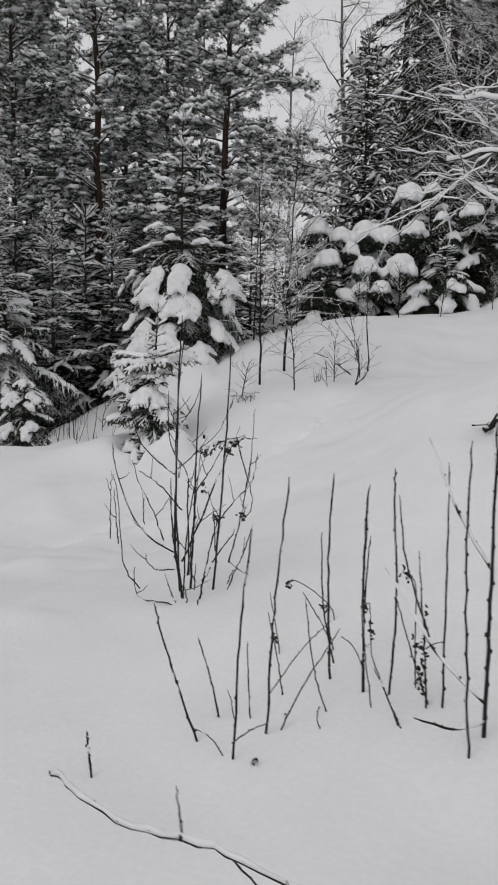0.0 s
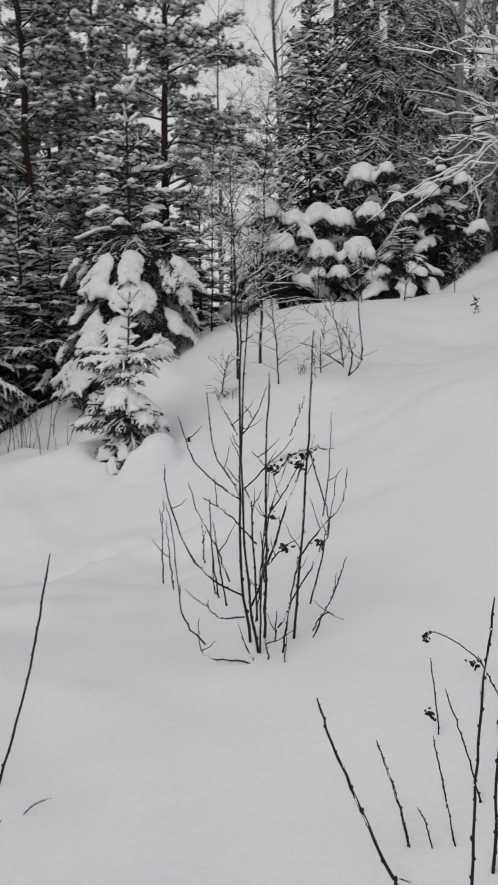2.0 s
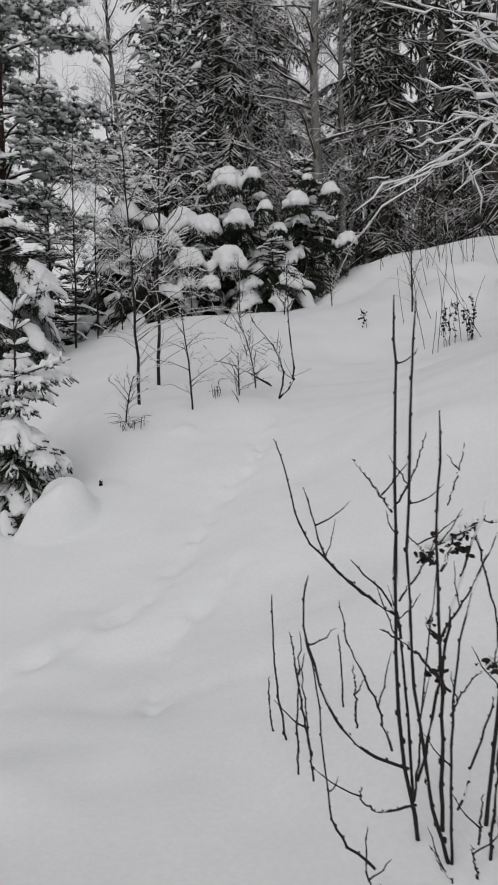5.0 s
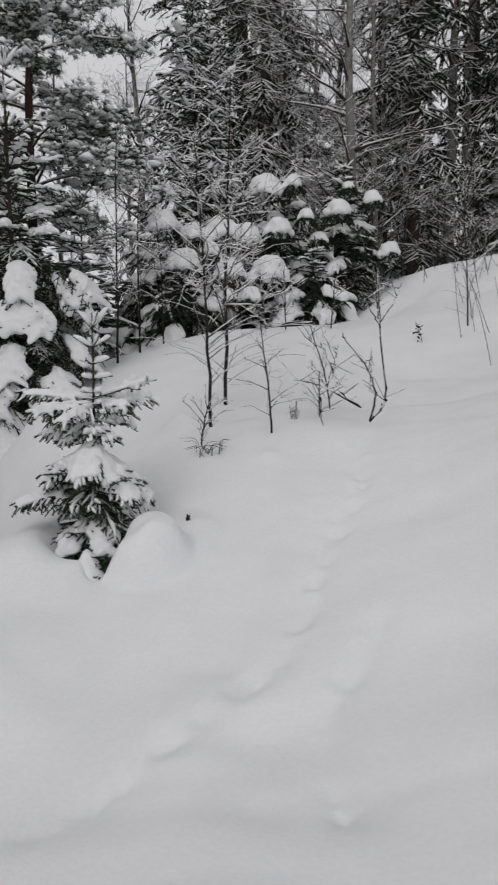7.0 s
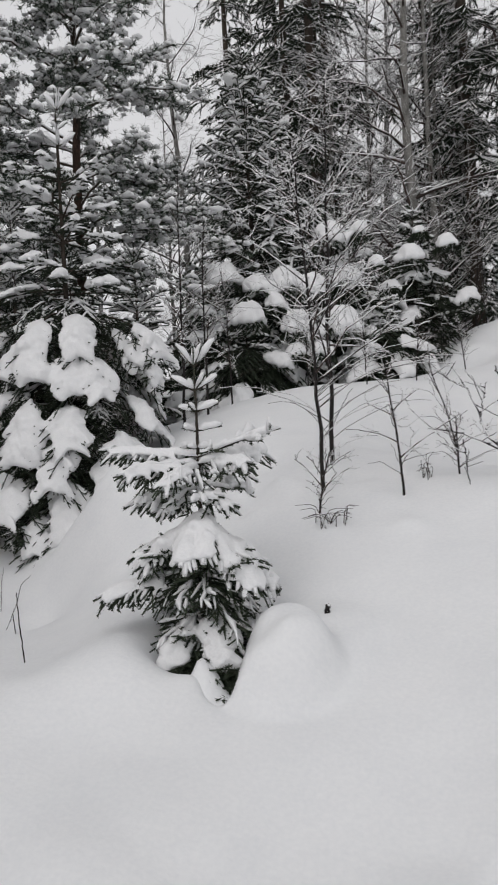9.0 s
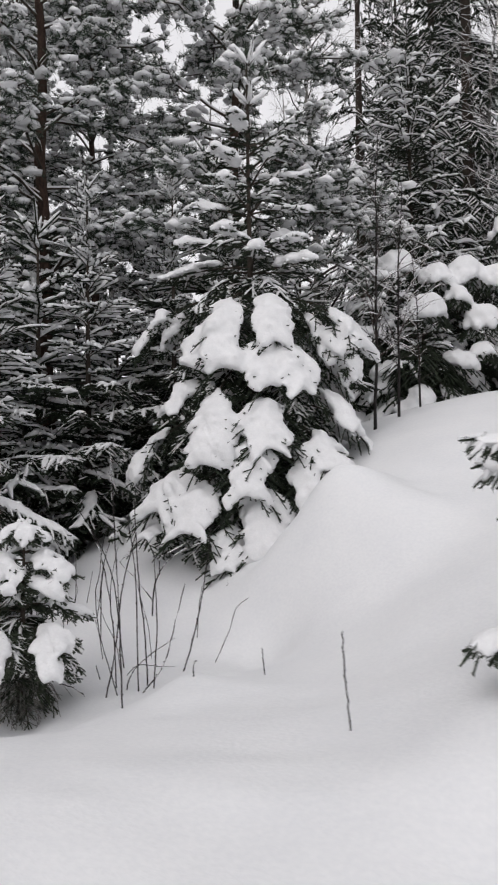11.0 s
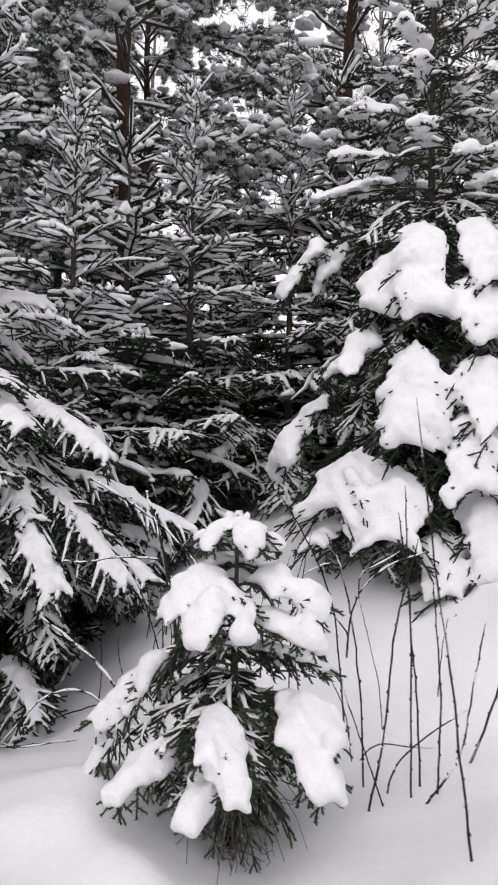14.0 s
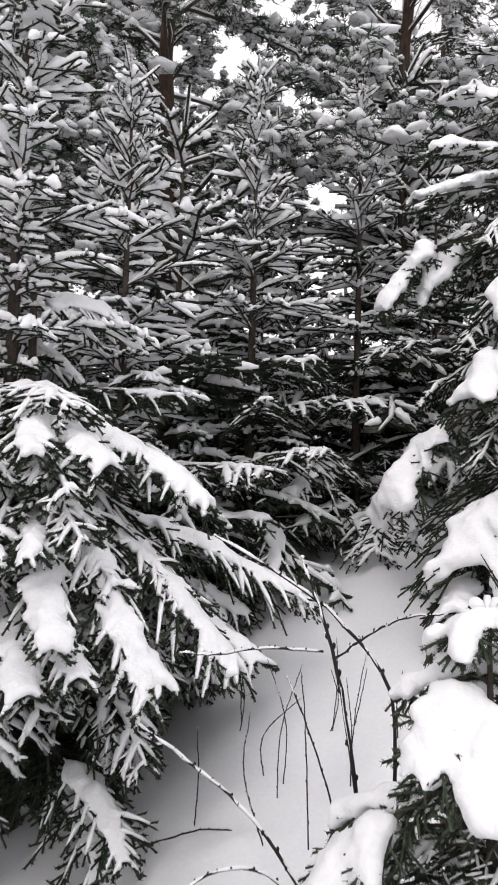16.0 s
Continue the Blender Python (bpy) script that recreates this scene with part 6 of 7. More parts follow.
def leaning_shrub():
    r = np.random.default_rng(12)
    base = (0.55, 7.64, 1.64)
    ob = thing("leaning_shrub", base, "small leaning shrub with a curved dark stem", "shrub")
    white = Soup()
    for points, thick in (
        (((0.52, 7.62, 1.65), (0.64, 7.64, 1.79), (0.66, 7.65, 1.93), (0.62, 7.67, 2.37), (0.61, 7.68, 2.66), (0.59, 7.70, 3.00)), 0.01),
        (((0.62, 7.66, 2.46), (0.52, 7.63, 2.63), (0.43, 7.60, 2.77)), 0.005),
        (((0.62, 7.66, 2.51), (0.75, 7.71, 2.70), (0.81, 7.75, 2.85)), 0.005),
        (((0.52, 7.62, 1.66), (0.57, 7.59, 1.88), (0.49, 7.56, 2.12), (0.32, 7.53, 2.34), (0.28, 7.50, 2.41)), 0.009),
        (((0.52, 7.60, 1.93), (0.54, 7.60, 2.22)), 0.004),
        (((0.45, 7.64, 1.77), (0.26, 7.69, 1.93), (0.16, 7.75, 2.23), (0.04, 7.80, 2.46)), 0.008),
        (((0.21, 7.70, 2.08), (0.26, 7.70, 2.33)), 0.004),
        (((0.14, 7.75, 2.28), (-0.01, 7.80, 2.38)), 0.004),
        (((0.43, 7.66, 1.78), (0.11, 7.78, 1.96), (-0.14, 7.90, 2.02)), 0.007),
        (((0.09, 7.75, 1.93), (0.12, 7.75, 1.56)), 0.005)):
        s, path = twig_mesh(points, thick, r, 16, 0.45, 0.004)
        part("stem", s, TWIG, ob)
        ridge(white, path, r, thick * 1.1, thick * 1.4, 0.8)
        for _ in range(4):
            i = int(r.integers(4, 15))
            d = unit(r.normal(0, 1, 3) * (1, 0.6, 0.3) + (-0.2, 0, 0.6)) * (0.12 + 0.16 * r.random())
            s2, q = twig_mesh((path[i], path[i] + d * 0.5, path[i] + d), 0.004, r, 6)
            part("side_twig", s2, TWIG, ob)
            ridge(white, q, r, 0.006, 0.008, 0.9)
    part("snow", white, BOUGH_SNOW, ob)


leaning_shrub()

WHIPS = "thin whips among the spruces"
for n, (points, thick) in enumerate((
    (((-4.29, 7.85, 0.33), (-4.21, 7.88, 0.68), (-4.17, 7.92, 1.10), (-4.08, 7.95, 1.46)), 0.007),
    (((-3.94, 7.30, 0.50), (-3.99, 7.40, 0.94), (-4.05, 7.50, 1.39), (-4.12, 7.60, 1.99)), 0.006),
    (((-3.89, 8.20, 0.40), (-3.74, 8.15, 0.82), (-3.65, 8.10, 1.23), (-3.60, 8.05, 1.52)), 0.007),
    (((-3.99, 8.00, 0.45), (-3.98, 8.05, 0.84), (-4.01, 8.10, 1.27)), 0.006),
    (((-4.28, 8.10, 0.40), (-4.31, 8.10, 0.86), (-4.38, 8.10, 1.26), (-4.46, 8.10, 1.46)), 0.006),
    (((-4.12, 7.90, 0.38), (-3.92, 7.97, 0.59), (-3.86, 8.03, 0.82), (-3.80, 8.10, 1.11)), 0.006),
    (((-3.71, 8.40, 0.48), (-3.57, 8.40, 0.74), (-3.52, 8.40, 0.89), (-3.43, 8.40, 0.97)), 0.0045),
    (((-4.18, 7.90, 0.40), (-4.31, 7.95, 0.68), (-4.41, 8.00, 0.94)), 0.0045),
    (((-4.68, 8.80, 0.60), (-4.66, 8.80, 1.07), (-4.58, 8.80, 1.35)), 0.005),
    (((-4.09, 8.00, 0.40), (-4.11, 8.00, 1.17), (-4.16, 8.00, 1.56)), 0.006),
    (((-3.14, 7.43, 0.63), (-3.16, 7.43, 0.77), (-3.17, 7.43, 0.87)), 0.0045),
    (((-3.51, 7.23, 0.70), (-3.51, 7.23, 0.81), (-3.49, 7.23, 0.84)), 0.004),
    (((-2.62, 6.34, 0.86), (-2.64, 6.34, 1.05), (-2.65, 6.34, 1.22)), 0.005),
)):
    bare_stem("bare_whip", "thin dark whip with traces of snow", points, thick, 300 + n, 0.3, WHIPS)
for n, (points, thick) in enumerate((
    (((-4.33, 8.34, 0.38), (-4.37, 8.33, 0.62), (-4.45, 8.31, 0.81), (-4.51, 8.30, 0.99)), 0.0035),
    (((-4.20, 8.03, 0.37), (-4.16, 8.04, 0.51), (-4.02, 8.07, 0.65), (-3.87, 8.10, 0.75)), 0.005),
    (((-4.34, 8.34, 0.41), (-4.23, 8.37, 0.48), (-4.04, 8.41, 0.47), (-3.73, 8.47, 0.48)), 0.004),
    (((-4.33, 7.95, 0.33), (-4.47, 7.91, 0.43), (-4.61, 7.88, 0.49)), 0.005),
    (((-3.92, 8.84, 0.57), (-3.90, 8.84, 0.82), (-3.87, 8.84, 0.98)), 0.004),
    (((-4.36, 8.47, 0.40), (-4.41, 8.46, 0.85), (-4.45, 8.45, 1.11), (-4.55, 8.43, 1.36), (-4.71, 8.39, 1.63)), 0.006),
    (((-4.19, 8.59, 0.44), (-4.22, 8.59, 0.69), (-4.27, 8.58, 0.90), (-4.32, 8.57, 1.10)), 0.0035),
    (((-4.05, 8.07, 0.38), (-4.07, 8.07, 0.80), (-4.10, 8.06, 1.04), (-4.12, 8.06, 1.37), (-4.13, 8.06, 1.67)), 0.0065),
    (((-4.45, 8.28, 0.36), (-4.50, 8.27, 0.50)), 0.005),
    (((-4.58, 8.61, 0.45), (-4.64, 8.61, 0.89), (-4.61, 8.62, 1.08), (-4.59, 8.62, 1.26), (-4.56, 8.63, 1.41)), 0.0045),
    (((-6.49, 8.93, 0.08), (-6.32, 8.83, 0.15), (-6.14, 8.73, 0.19), (-5.80, 8.58, 0.30)), 0.006),
    (((-6.38, 9.18, 0.13), (-6.02, 9.03, 0.26), (-5.75, 9.01, 0.36), (-5.47, 8.87, 0.41)), 0.006),
)):
    bare_stem("bare_whip", "thin bent whip low over the snow" if points[-1][2] < 0.8 else "thin dark whip with traces of snow", points, thick, 340 + n, 0.35, WHIPS)
bare_stem("bare_whip", "dark forked whip with thick snow on its side twigs", ((-4.40, 9.20, 0.60), (-4.37, 9.20, 0.90), (-4.29, 9.22, 1.07), (-4.16, 9.25, 1.18), (-3.96, 9.28, 1.26)), 0.008, 360, 0.95, WHIPS,
          (((-4.33, 9.21, 0.99), (-4.32, 9.21, 1.13), (-4.23, 9.23, 1.18), (-4.10, 9.26, 1.26)), ((-4.39, 9.18, 0.80), (-4.54, 9.17, 0.99), (-4.65, 9.15, 1.10), (-4.57, 9.17, 1.16), (-4.49, 9.18, 1.19))))

STICKS = "bent sticks under snow"
for n, (points, thick, snow) in enumerate((
    (((-5.06, 8.20, 0.50), (-5.17, 8.23, 1.13), (-5.24, 8.27, 1.40), (-5.32, 8.30, 1.60)), 0.011, 0.3),
    (((-5.01, 8.30, 0.60), (-5.01, 8.30, 1.14), (-5.19, 8.32, 1.39), (-5.35, 8.35, 1.51), (-5.64, 8.40, 1.66)), 0.009, 1.0),
    (((-5.20, 8.30, 1.32), (-5.03, 8.10, 1.43), (-4.88, 8.00, 1.48)), 0.006, 1.0),
    (((-5.24, 8.30, 1.34), (-5.44, 8.30, 1.29), (-5.61, 8.30, 1.26), (-5.73, 8.30, 1.26)), 0.006, 1.0),
    (((-5.20, 8.00, 0.60), (-5.47, 8.20, 0.78), (-5.72, 8.40, 0.86), (-6.01, 8.60, 0.95)), 0.008, 0.8),
    (((-5.17, 7.80, 0.60), (-5.35, 7.77, 0.80), (-5.54, 7.73, 0.80), (-5.72, 7.70, 0.60)), 0.006, 0.7),
    (((-5.29, 8.60, 0.55), (-5.31, 8.60, 0.94), (-5.33, 8.60, 1.15)), 0.004, 0.2),
    (((-5.09, 8.20, 0.55), (-5.26, 8.25, 0.98), (-5.36, 8.30, 1.20)), 0.005, 0.2),
    (((-5.46, 8.60, 0.55), (-5.54, 8.60, 0.76), (-5.52, 8.60, 0.99)), 0.004, 0.2),
)):
    bare_stem("bent_stick", "bent dark stick with a ridge of snow on it", points, thick, 330 + n, snow, STICKS, category="stick")


# ---- the leaning dead stem, its tangle and the overhanging limbs ----
def tangle():
    r = np.random.default_rng(14)
    base = (2.52, 4.70, 1.47)
    ob = thing("dead_tangle", base, "leaning dead stem wound with dark withered vines", "vine")
    white = Soup()
    # the leaning stems that climb together, then the loops and strings that hang from them
    for n, (points, thick) in enumerate((
        (((2.45, 4.70, 1.47), (2.64, 4.70, 1.65), (2.81, 4.70, 1.86), (2.93, 4.70, 2.07), (3.01, 4.70, 2.28), (3.09, 4.70, 2.50), (3.14, 4.70, 2.71), (3.17, 4.70, 2.83)), 0.02),
        (((2.49, 4.70, 1.48), (2.73, 4.69, 1.74), (2.84, 4.68, 1.99), (2.90, 4.68, 2.10), (3.00, 4.67, 2.28), (3.05, 4.66, 2.42)), 0.01),
        (((2.54, 4.64, 1.49), (2.69, 4.66, 1.68), (2.83, 4.67, 1.88), (2.89, 4.69, 2.03), (2.98, 4.71, 2.21), (3.10, 4.72, 2.43), (3.14, 4.74, 2.61)), 0.009),
        (((2.36, 4.72, 1.50), (2.55, 4.70, 1.56), (2.72, 4.69, 1.77), (2.76, 4.67, 1.92), (2.77, 4.66, 2.06), (2.90, 4.64, 2.14)), 0.006),
        (((2.57, 4.62, 1.49), (2.59, 4.63, 1.56), (2.75, 4.64, 1.74), (2.90, 4.64, 1.94), (2.98, 4.65, 2.17), (3.04, 4.66, 2.35)), 0.008),
        (((2.72, 4.60, 1.60), (2.83, 4.62, 1.72), (2.85, 4.64, 1.79), (2.80, 4.66, 1.87)), 0.006),
        (((2.86, 4.60, 1.92), (2.98, 4.57, 1.97), (3.08, 4.54, 1.95), (3.10, 4.51, 1.88), (3.07, 4.48, 1.73), (2.95, 4.45, 1.67)), 0.005),
        (((3.00, 4.62, 2.05), (2.98, 4.60, 2.19), (3.03, 4.59, 2.26), (3.08, 4.57, 2.27), (3.10, 4.55, 2.22), (3.08, 4.54, 2.13), (3.03, 4.52, 2.02)), 0.006),
        (((3.10, 4.62, 2.26), (3.06, 4.56, 2.10), (3.03, 4.49, 1.93), (3.01, 4.43, 1.76), (2.95, 4.36, 1.58), (2.90, 4.30, 1.48)), 0.007),
        (((2.99, 4.60, 2.05), (3.00, 4.50, 1.93), (3.02, 4.40, 1.72), (2.99, 4.30, 1.52), (3.02, 4.20, 1.42)), 0.006),
        (((2.92, 4.60, 1.97), (2.88, 4.50, 1.78), (2.88, 4.40, 1.58), (2.88, 4.30, 1.50)), 0.006),
        (((2.87, 4.60, 1.89), (2.91, 4.51, 1.85), (2.96, 4.43, 1.75), (2.97, 4.34, 1.59), (2.94, 4.26, 1.46)), 0.005),
        (((2.79, 4.40, 1.56), (2.86, 4.43, 1.65), (2.94, 4.47, 1.75), (3.04, 4.50, 1.93)), 0.004),
        (((3.07, 4.40, 1.77), (3.12, 4.33, 1.74), (3.13, 4.27, 1.60), (3.08, 4.20, 1.43)), 0.004),
        (((3.03, 4.58, 2.21), (3.01, 4.53, 2.03), (3.06, 4.47, 1.93), (3.02, 4.42, 1.76), (2.93, 4.36, 1.62)), 0.005),
        (((3.17, 4.66, 2.35), (3.18, 4.67, 2.50), (3.14, 4.69, 2.64), (3.15, 4.70, 2.78)), 0.006),
        (((2.89, 4.66, 2.10), (3.00, 4.61, 2.15), (3.08, 4.56, 2.14), (3.09, 4.51, 2.07), (3.04, 4.46, 1.89)), 0.005),
        (((2.89, 4.24, 1.46), (2.90, 4.23, 1.60), (2.98, 4.22, 1.68), (3.01, 4.21, 1.60), (3.00, 4.20, 1.47)), 0.004),
        (((2.80, 4.28, 1.52), (2.86, 4.25, 1.58), (2.91, 4.23, 1.50), (2.98, 4.20, 1.44)), 0.004),
        (((3.13, 4.75, 2.07), (3.20, 4.83, 2.22), (3.34, 4.92, 2.45), (3.53, 5.00, 2.57)), 0.006),
        (((3.15, 4.75, 2.16), (3.33, 4.83, 2.17), (3.54, 4.90, 2.18)), 0.005),
        (((3.17, 4.75, 2.17), (3.28, 4.78, 2.12), (3.35, 4.80, 2.11)), 0.003),
        (((2.60, 4.66, 1.75), (2.64, 4.66, 1.70)), 0.003))):
        thick *= 1.35
        s, path = twig_mesh(points, thick, r, 24, 0.5, 0.006 if n < 5 else 0.003, n == 0)
        part("stem" if n < 5 else "vine", s, TWIG, ob)
        ridge(white, path, r, thick * 0.8 + 0.004, thick * 0.8 + 0.006, 0.7 if n < 5 else 0.3)
    for x, y, z, count, wide in (
        (3.10, 4.66, 2.20, 7, 0.017), (3.06, 4.66, 2.06, 6, 0.015), (2.91, 4.54, 1.89, 6, 0.013), (2.85, 4.52, 1.85, 5, 0.013), (2.96, 4.47, 1.78, 6, 0.015), (2.89, 4.66, 2.15, 6, 0.017), (2.95, 4.66, 2.24, 5, 0.013), (2.82, 4.66, 2.06, 4, 0.012), (2.67, 4.36, 1.62, 5, 0.010), (2.53, 4.31, 1.54, 4, 0.008), (3.11, 4.66, 2.46, 10, 0.021), (3.13, 4.66, 2.59, 7, 0.015), (3.04, 4.66, 2.40, 6, 0.015), (3.00, 4.66, 2.34, 5, 0.013), (2.91, 4.33, 1.58, 8, 0.018), (2.98, 4.38, 1.65, 7, 0.015), (2.87, 4.28, 1.51, 8, 0.015), (3.00, 4.25, 1.48, 9, 0.017), (2.96, 4.30, 1.54, 8, 0.017), (3.02, 4.22, 1.43, 5, 0.010), (2.95, 4.43, 1.72, 5, 0.013), (3.04, 4.51, 1.84, 4, 0.013), (2.86, 4.60, 1.96, 4, 0.012), (2.79, 4.54, 1.89, 3, 0.012), (2.72, 4.49, 1.80, 3, 0.010), (2.61, 4.40, 1.67, 3, 0.010), (2.86, 4.43, 1.72, 4, 0.013), (2.90, 4.38, 1.65, 5, 0.013), (2.98, 4.34, 1.59, 6, 0.015), (2.91, 4.25, 1.48, 6, 0.013), (3.11, 4.57, 1.93, 3, 0.010), (3.03, 4.45, 1.75, 4, 0.012)):
        tagged(part("withered_foliage", curled_leaves((x, y, z), int(1.7 * count), (wide, wide, wide * 1.7), r, 0.0125), DRYLEAF, ob), kind="stuff")
        clots = np.array((x, y, z + wide)) + r.normal(0, wide * 1.1, (2, 3))
        balls(white, clots, 0.008 + 0.012 * r.random(2))
    tagged(part("snow", white, BOUGH_SNOW, ob), kind="stuff")


tangle()


def overhanging_tree():
    r = np.random.default_rng(15)
    base = on_ground(4.55, 6.3)
    ob = thing("overhanging_tree", base, "leafless tree with long snow-lined limbs reaching over the clearing", "tree")
    line = np.array([base, (4.50, 6.2, 3.0), (4.35, 6.1, 4.2), (4.3, 6.1, 6.5)])
    part("trunk", stem(bezier(line, 12), np.linspace(0.11, 0.05, 12), 10), GREY_BARK, ob)
    wood, white = Soup(), Soup()
    limbs = (
        (((4.45, 6.15, 3.3), (3.79, 5.90, 3.53), (3.43, 5.84, 3.38), (2.98, 5.78, 3.49), (2.62, 5.72, 3.61), (2.27, 5.66, 3.69), (1.77, 5.60, 3.65)), 0.030),
        (((2.65, 5.80, 3.62), (2.29, 5.90, 3.84), (1.89, 5.90, 4.27)), 0.012),
        (((4.35, 6.1, 4.1), (3.75, 5.90, 4.27), (3.30, 5.90, 4.55), (3.12, 5.90, 4.79)), 0.030),
        (((3.05, 5.9, 4.28), (2.68, 5.90, 4.05), (2.20, 5.83, 3.72), (1.94, 5.77, 3.47), (1.61, 5.70, 3.25)), 0.015),
        (((4.48, 6.15, 2.9), (3.83, 5.90, 2.97), (3.49, 5.84, 3.06), (2.90, 5.78, 3.36), (2.65, 5.72, 3.95), (2.26, 5.66, 4.13), (1.82, 5.60, 4.13)), 0.026),
        (((4.48, 6.15, 2.95), (3.65, 5.90, 3.05), (3.00, 5.80, 3.06), (2.64, 5.70, 3.05), (2.02, 5.60, 3.51)), 0.022),
        (((4.48, 6.15, 2.6), (3.74, 5.90, 2.88), (3.32, 5.90, 3.26), (3.08, 5.90, 3.69), (2.85, 5.90, 4.06), (2.54, 5.90, 4.38)), 0.020),
        (((4.35, 6.1, 3.9), (3.68, 5.90, 4.03), (3.17, 5.97, 4.00), (2.91, 6.03, 4.27), (2.47, 6.10, 4.37)), 0.020),
        (((3.60, 5.9, 3.0), (3.20, 5.90, 3.05), (2.69, 5.83, 3.24), (2.29, 5.77, 3.39), (1.99, 5.70, 3.51)), 0.014))
    for points, thick in limbs:
        thick *= 0.72
        s, path = twig_mesh(points, thick, r, 26, 0.3, 0.010, False)
        part("limb", s, TWIG, ob)
        for a in range(0, 22, 4):
            p = path[a:a + 5]
            t = 0.6 + 0.6 * r.random((1, len(p)))
            t[:, 0] *= 0.6
            strips(white, p[None] + (0, 0, thick * 0.45), (thick * 0.75 + 0.010) * t, (thick * 0.5 + 0.024) * t)
        for _ in range(13):
            i = int(r.integers(5, 26))
            d = unit(unit(path[-1] - path[5]) * 0.75 + r.normal(0, 0.6, 3) + (0, 0, 0.25)) * (0.25 + 0.55 * r.random())
            g = np.linspace(0, 1, 7)[:, None]
            q = path[i] + d * g - np.array((0, 0, 0.22)) * g * (g - 0.4 - r.random()) * np.linalg.norm(d) + np.cumsum(r.normal(0, 0.022, (7, 3)), 0)
            tubes(wood, q[None], np.linspace(0.0042, 0.0016, 7)[None], 4)
            t = 0.6 + 0.7 * r.random((1, 7))
            t[:, -1] = 0.3
            strips(white, q[None] + (0, 0, 0.003), 0.0062 * t, 0.0125 * t, LEAN_SECTION)
            for _ in range(2):
                j = int(r.integers(1, 6))
                d2 = unit(d * 1.2 + r.normal(0, 0.35, 3)) * (0.10 + 0.2 * r.random())
                q2 = q[j] + d2 * np.linspace(0, 1, 4)[:, None] + np.cumsum(r.normal(0, 0.016, (4, 3)), 0)
                tubes(wood, q2[None], np.linspace(0.003, 0.0015, 4)[None], 3)
                strips(white, q2[None] + (0, 0, 0.002), np.full((1, 4), 0.0045), np.full((1, 4), 0.009), LEAN_SECTION)
    tagged(part("twigwork", wood, TWIG, ob), kind="stuff")
    part("snow", white, BOUGH_SNOW, ob, "white snow lining the limbs")


overhanging_tree()


# ---- weeds and shoots on the bank ----
def weed(name, label, base, height, seed, group="weeds on the bank"):
    r = np.random.default_rng(seed)
    ob = thing(name, base, label, "weed", group)
    b = np.array(base)
    white = Soup()
    for n in range(4):
        d = np.array((r.normal(0, 0.05), r.normal(0, 0.04), height * (0.6 + 0.4 * r.random())))
        foot = b + (r.normal(0, 0.05), r.normal(0, 0.04), 0)
        s, path = twig_mesh((foot, foot + d * (0.3, 0.5, 0.55) + (r.normal(0, 0.03), 0, 0), foot + d), 0.005, r, 10, 0.5, 0.008)
        part("stem", s, TWIG, ob)
        for i in r.choice(np.arange(2, 9), 4, replace=False):
            tagged(part("withered_foliage", curled_leaves(path[i] - (0, 0, 0.02), 6, (0.013, 0.012, 0.03), r, 0.0115), DRYLEAF, ob), kind="stuff")
        ridge(white, path, r, 0.010, 0.014, 0.5)
        balls(white, path[2::3] + r.normal(0, 0.02, path[2::3].shape), 0.008 + 0.014 * r.random(len(path[2::3])))
    tagged(part("snow", white, BOUGH_SNOW, ob), kind="stuff")
    return ob


weed("withered_weed", "dark withered weed with hanging leaves in snow", on_ground(2.72, 10.92), 0.75, 401)
weed("withered_weed", "dark withered weed with hanging leaves in snow", on_ground(2.95, 10.95), 0.70, 402)
weed("withered_weed", "low clump of dark withered leaves in snow", on_ground(3.78, 10.05), 0.30, 403)
weed("withered_weed", "low clump of dark withered leaves in snow", on_ground(3.30, 4.05), 0.35, 404)
weed("withered_weed", "low clump of dark withered leaves in snow", on_ground(3.55, 4.25), 0.45, 405)
stalk = np.array(on_ground(1.70, 12.15))
leaner = bare_stem("withered_weed", "short dark dried stalk leaning in snow", (tuple(stalk), tuple(stalk + (-0.05, 0, 0.16)), tuple(stalk + (-0.12, 0, 0.32))), 0.006, 406, 0.1, "weeds on the bank", category="weed")
tagged(part("dead_foliage", curled_leaves(stalk + (-0.06, 0, 0.18), 30, (0.022, 0.010, 0.055), np.random.default_rng(46), 0.011), DRYLEAF, leaner), kind="stuff")
r9 = np.random.default_rng(77)
for n in range(64):
    x, y = 2.2 + 3.6 * r9.random(), 10.6 + 4.4 * r9.random()
    g = np.array(on_ground(x, y))
    h = 0.55 + 1.0 * r9.random() ** 1.3
    w = np.array((r9.normal(-0.10, 0.22), r9.normal(0, 0.08), 1.0)) * h
    bare_stem("bank_shoot", "thin dark shoot rising from the snowy bank", (tuple(g), tuple(g + w * 0.5), tuple(g + w + (r9.normal(0, 0.05), 0, 0))), 0.006, 420 + n, 0.4, "shoots on the bank")
for n in range(30):
    x, y = 1.3 + 4.2 * r9.random(), 14.6 + 1.0 * r9.random()
    g = np.array(on_ground(x, y))
    h = 0.4 + 1.0 * r9.random()
    w = np.array((r9.normal(0, 0.18), r9.normal(0, 0.08), 1.0)) * h
    bare_stem("bank_shoot", "thin dark shoot rising from the snowy bank", (tuple(g), tuple(g + w * 0.5), tuple(g + w + (r9.normal(0, 0.08), 0, 0))), 0.006, 520 + n, 0.4, "shoots on the bank")
bare_stem("arched_whip", "thin whip arching out of the snowy bank", ((3.22, 10.30, 2.17), (3.35, 10.40, 2.43), (3.60, 10.50, 2.65), (4.01, 10.60, 2.82)), 0.009, 470, 0.6, "shoots on the bank")
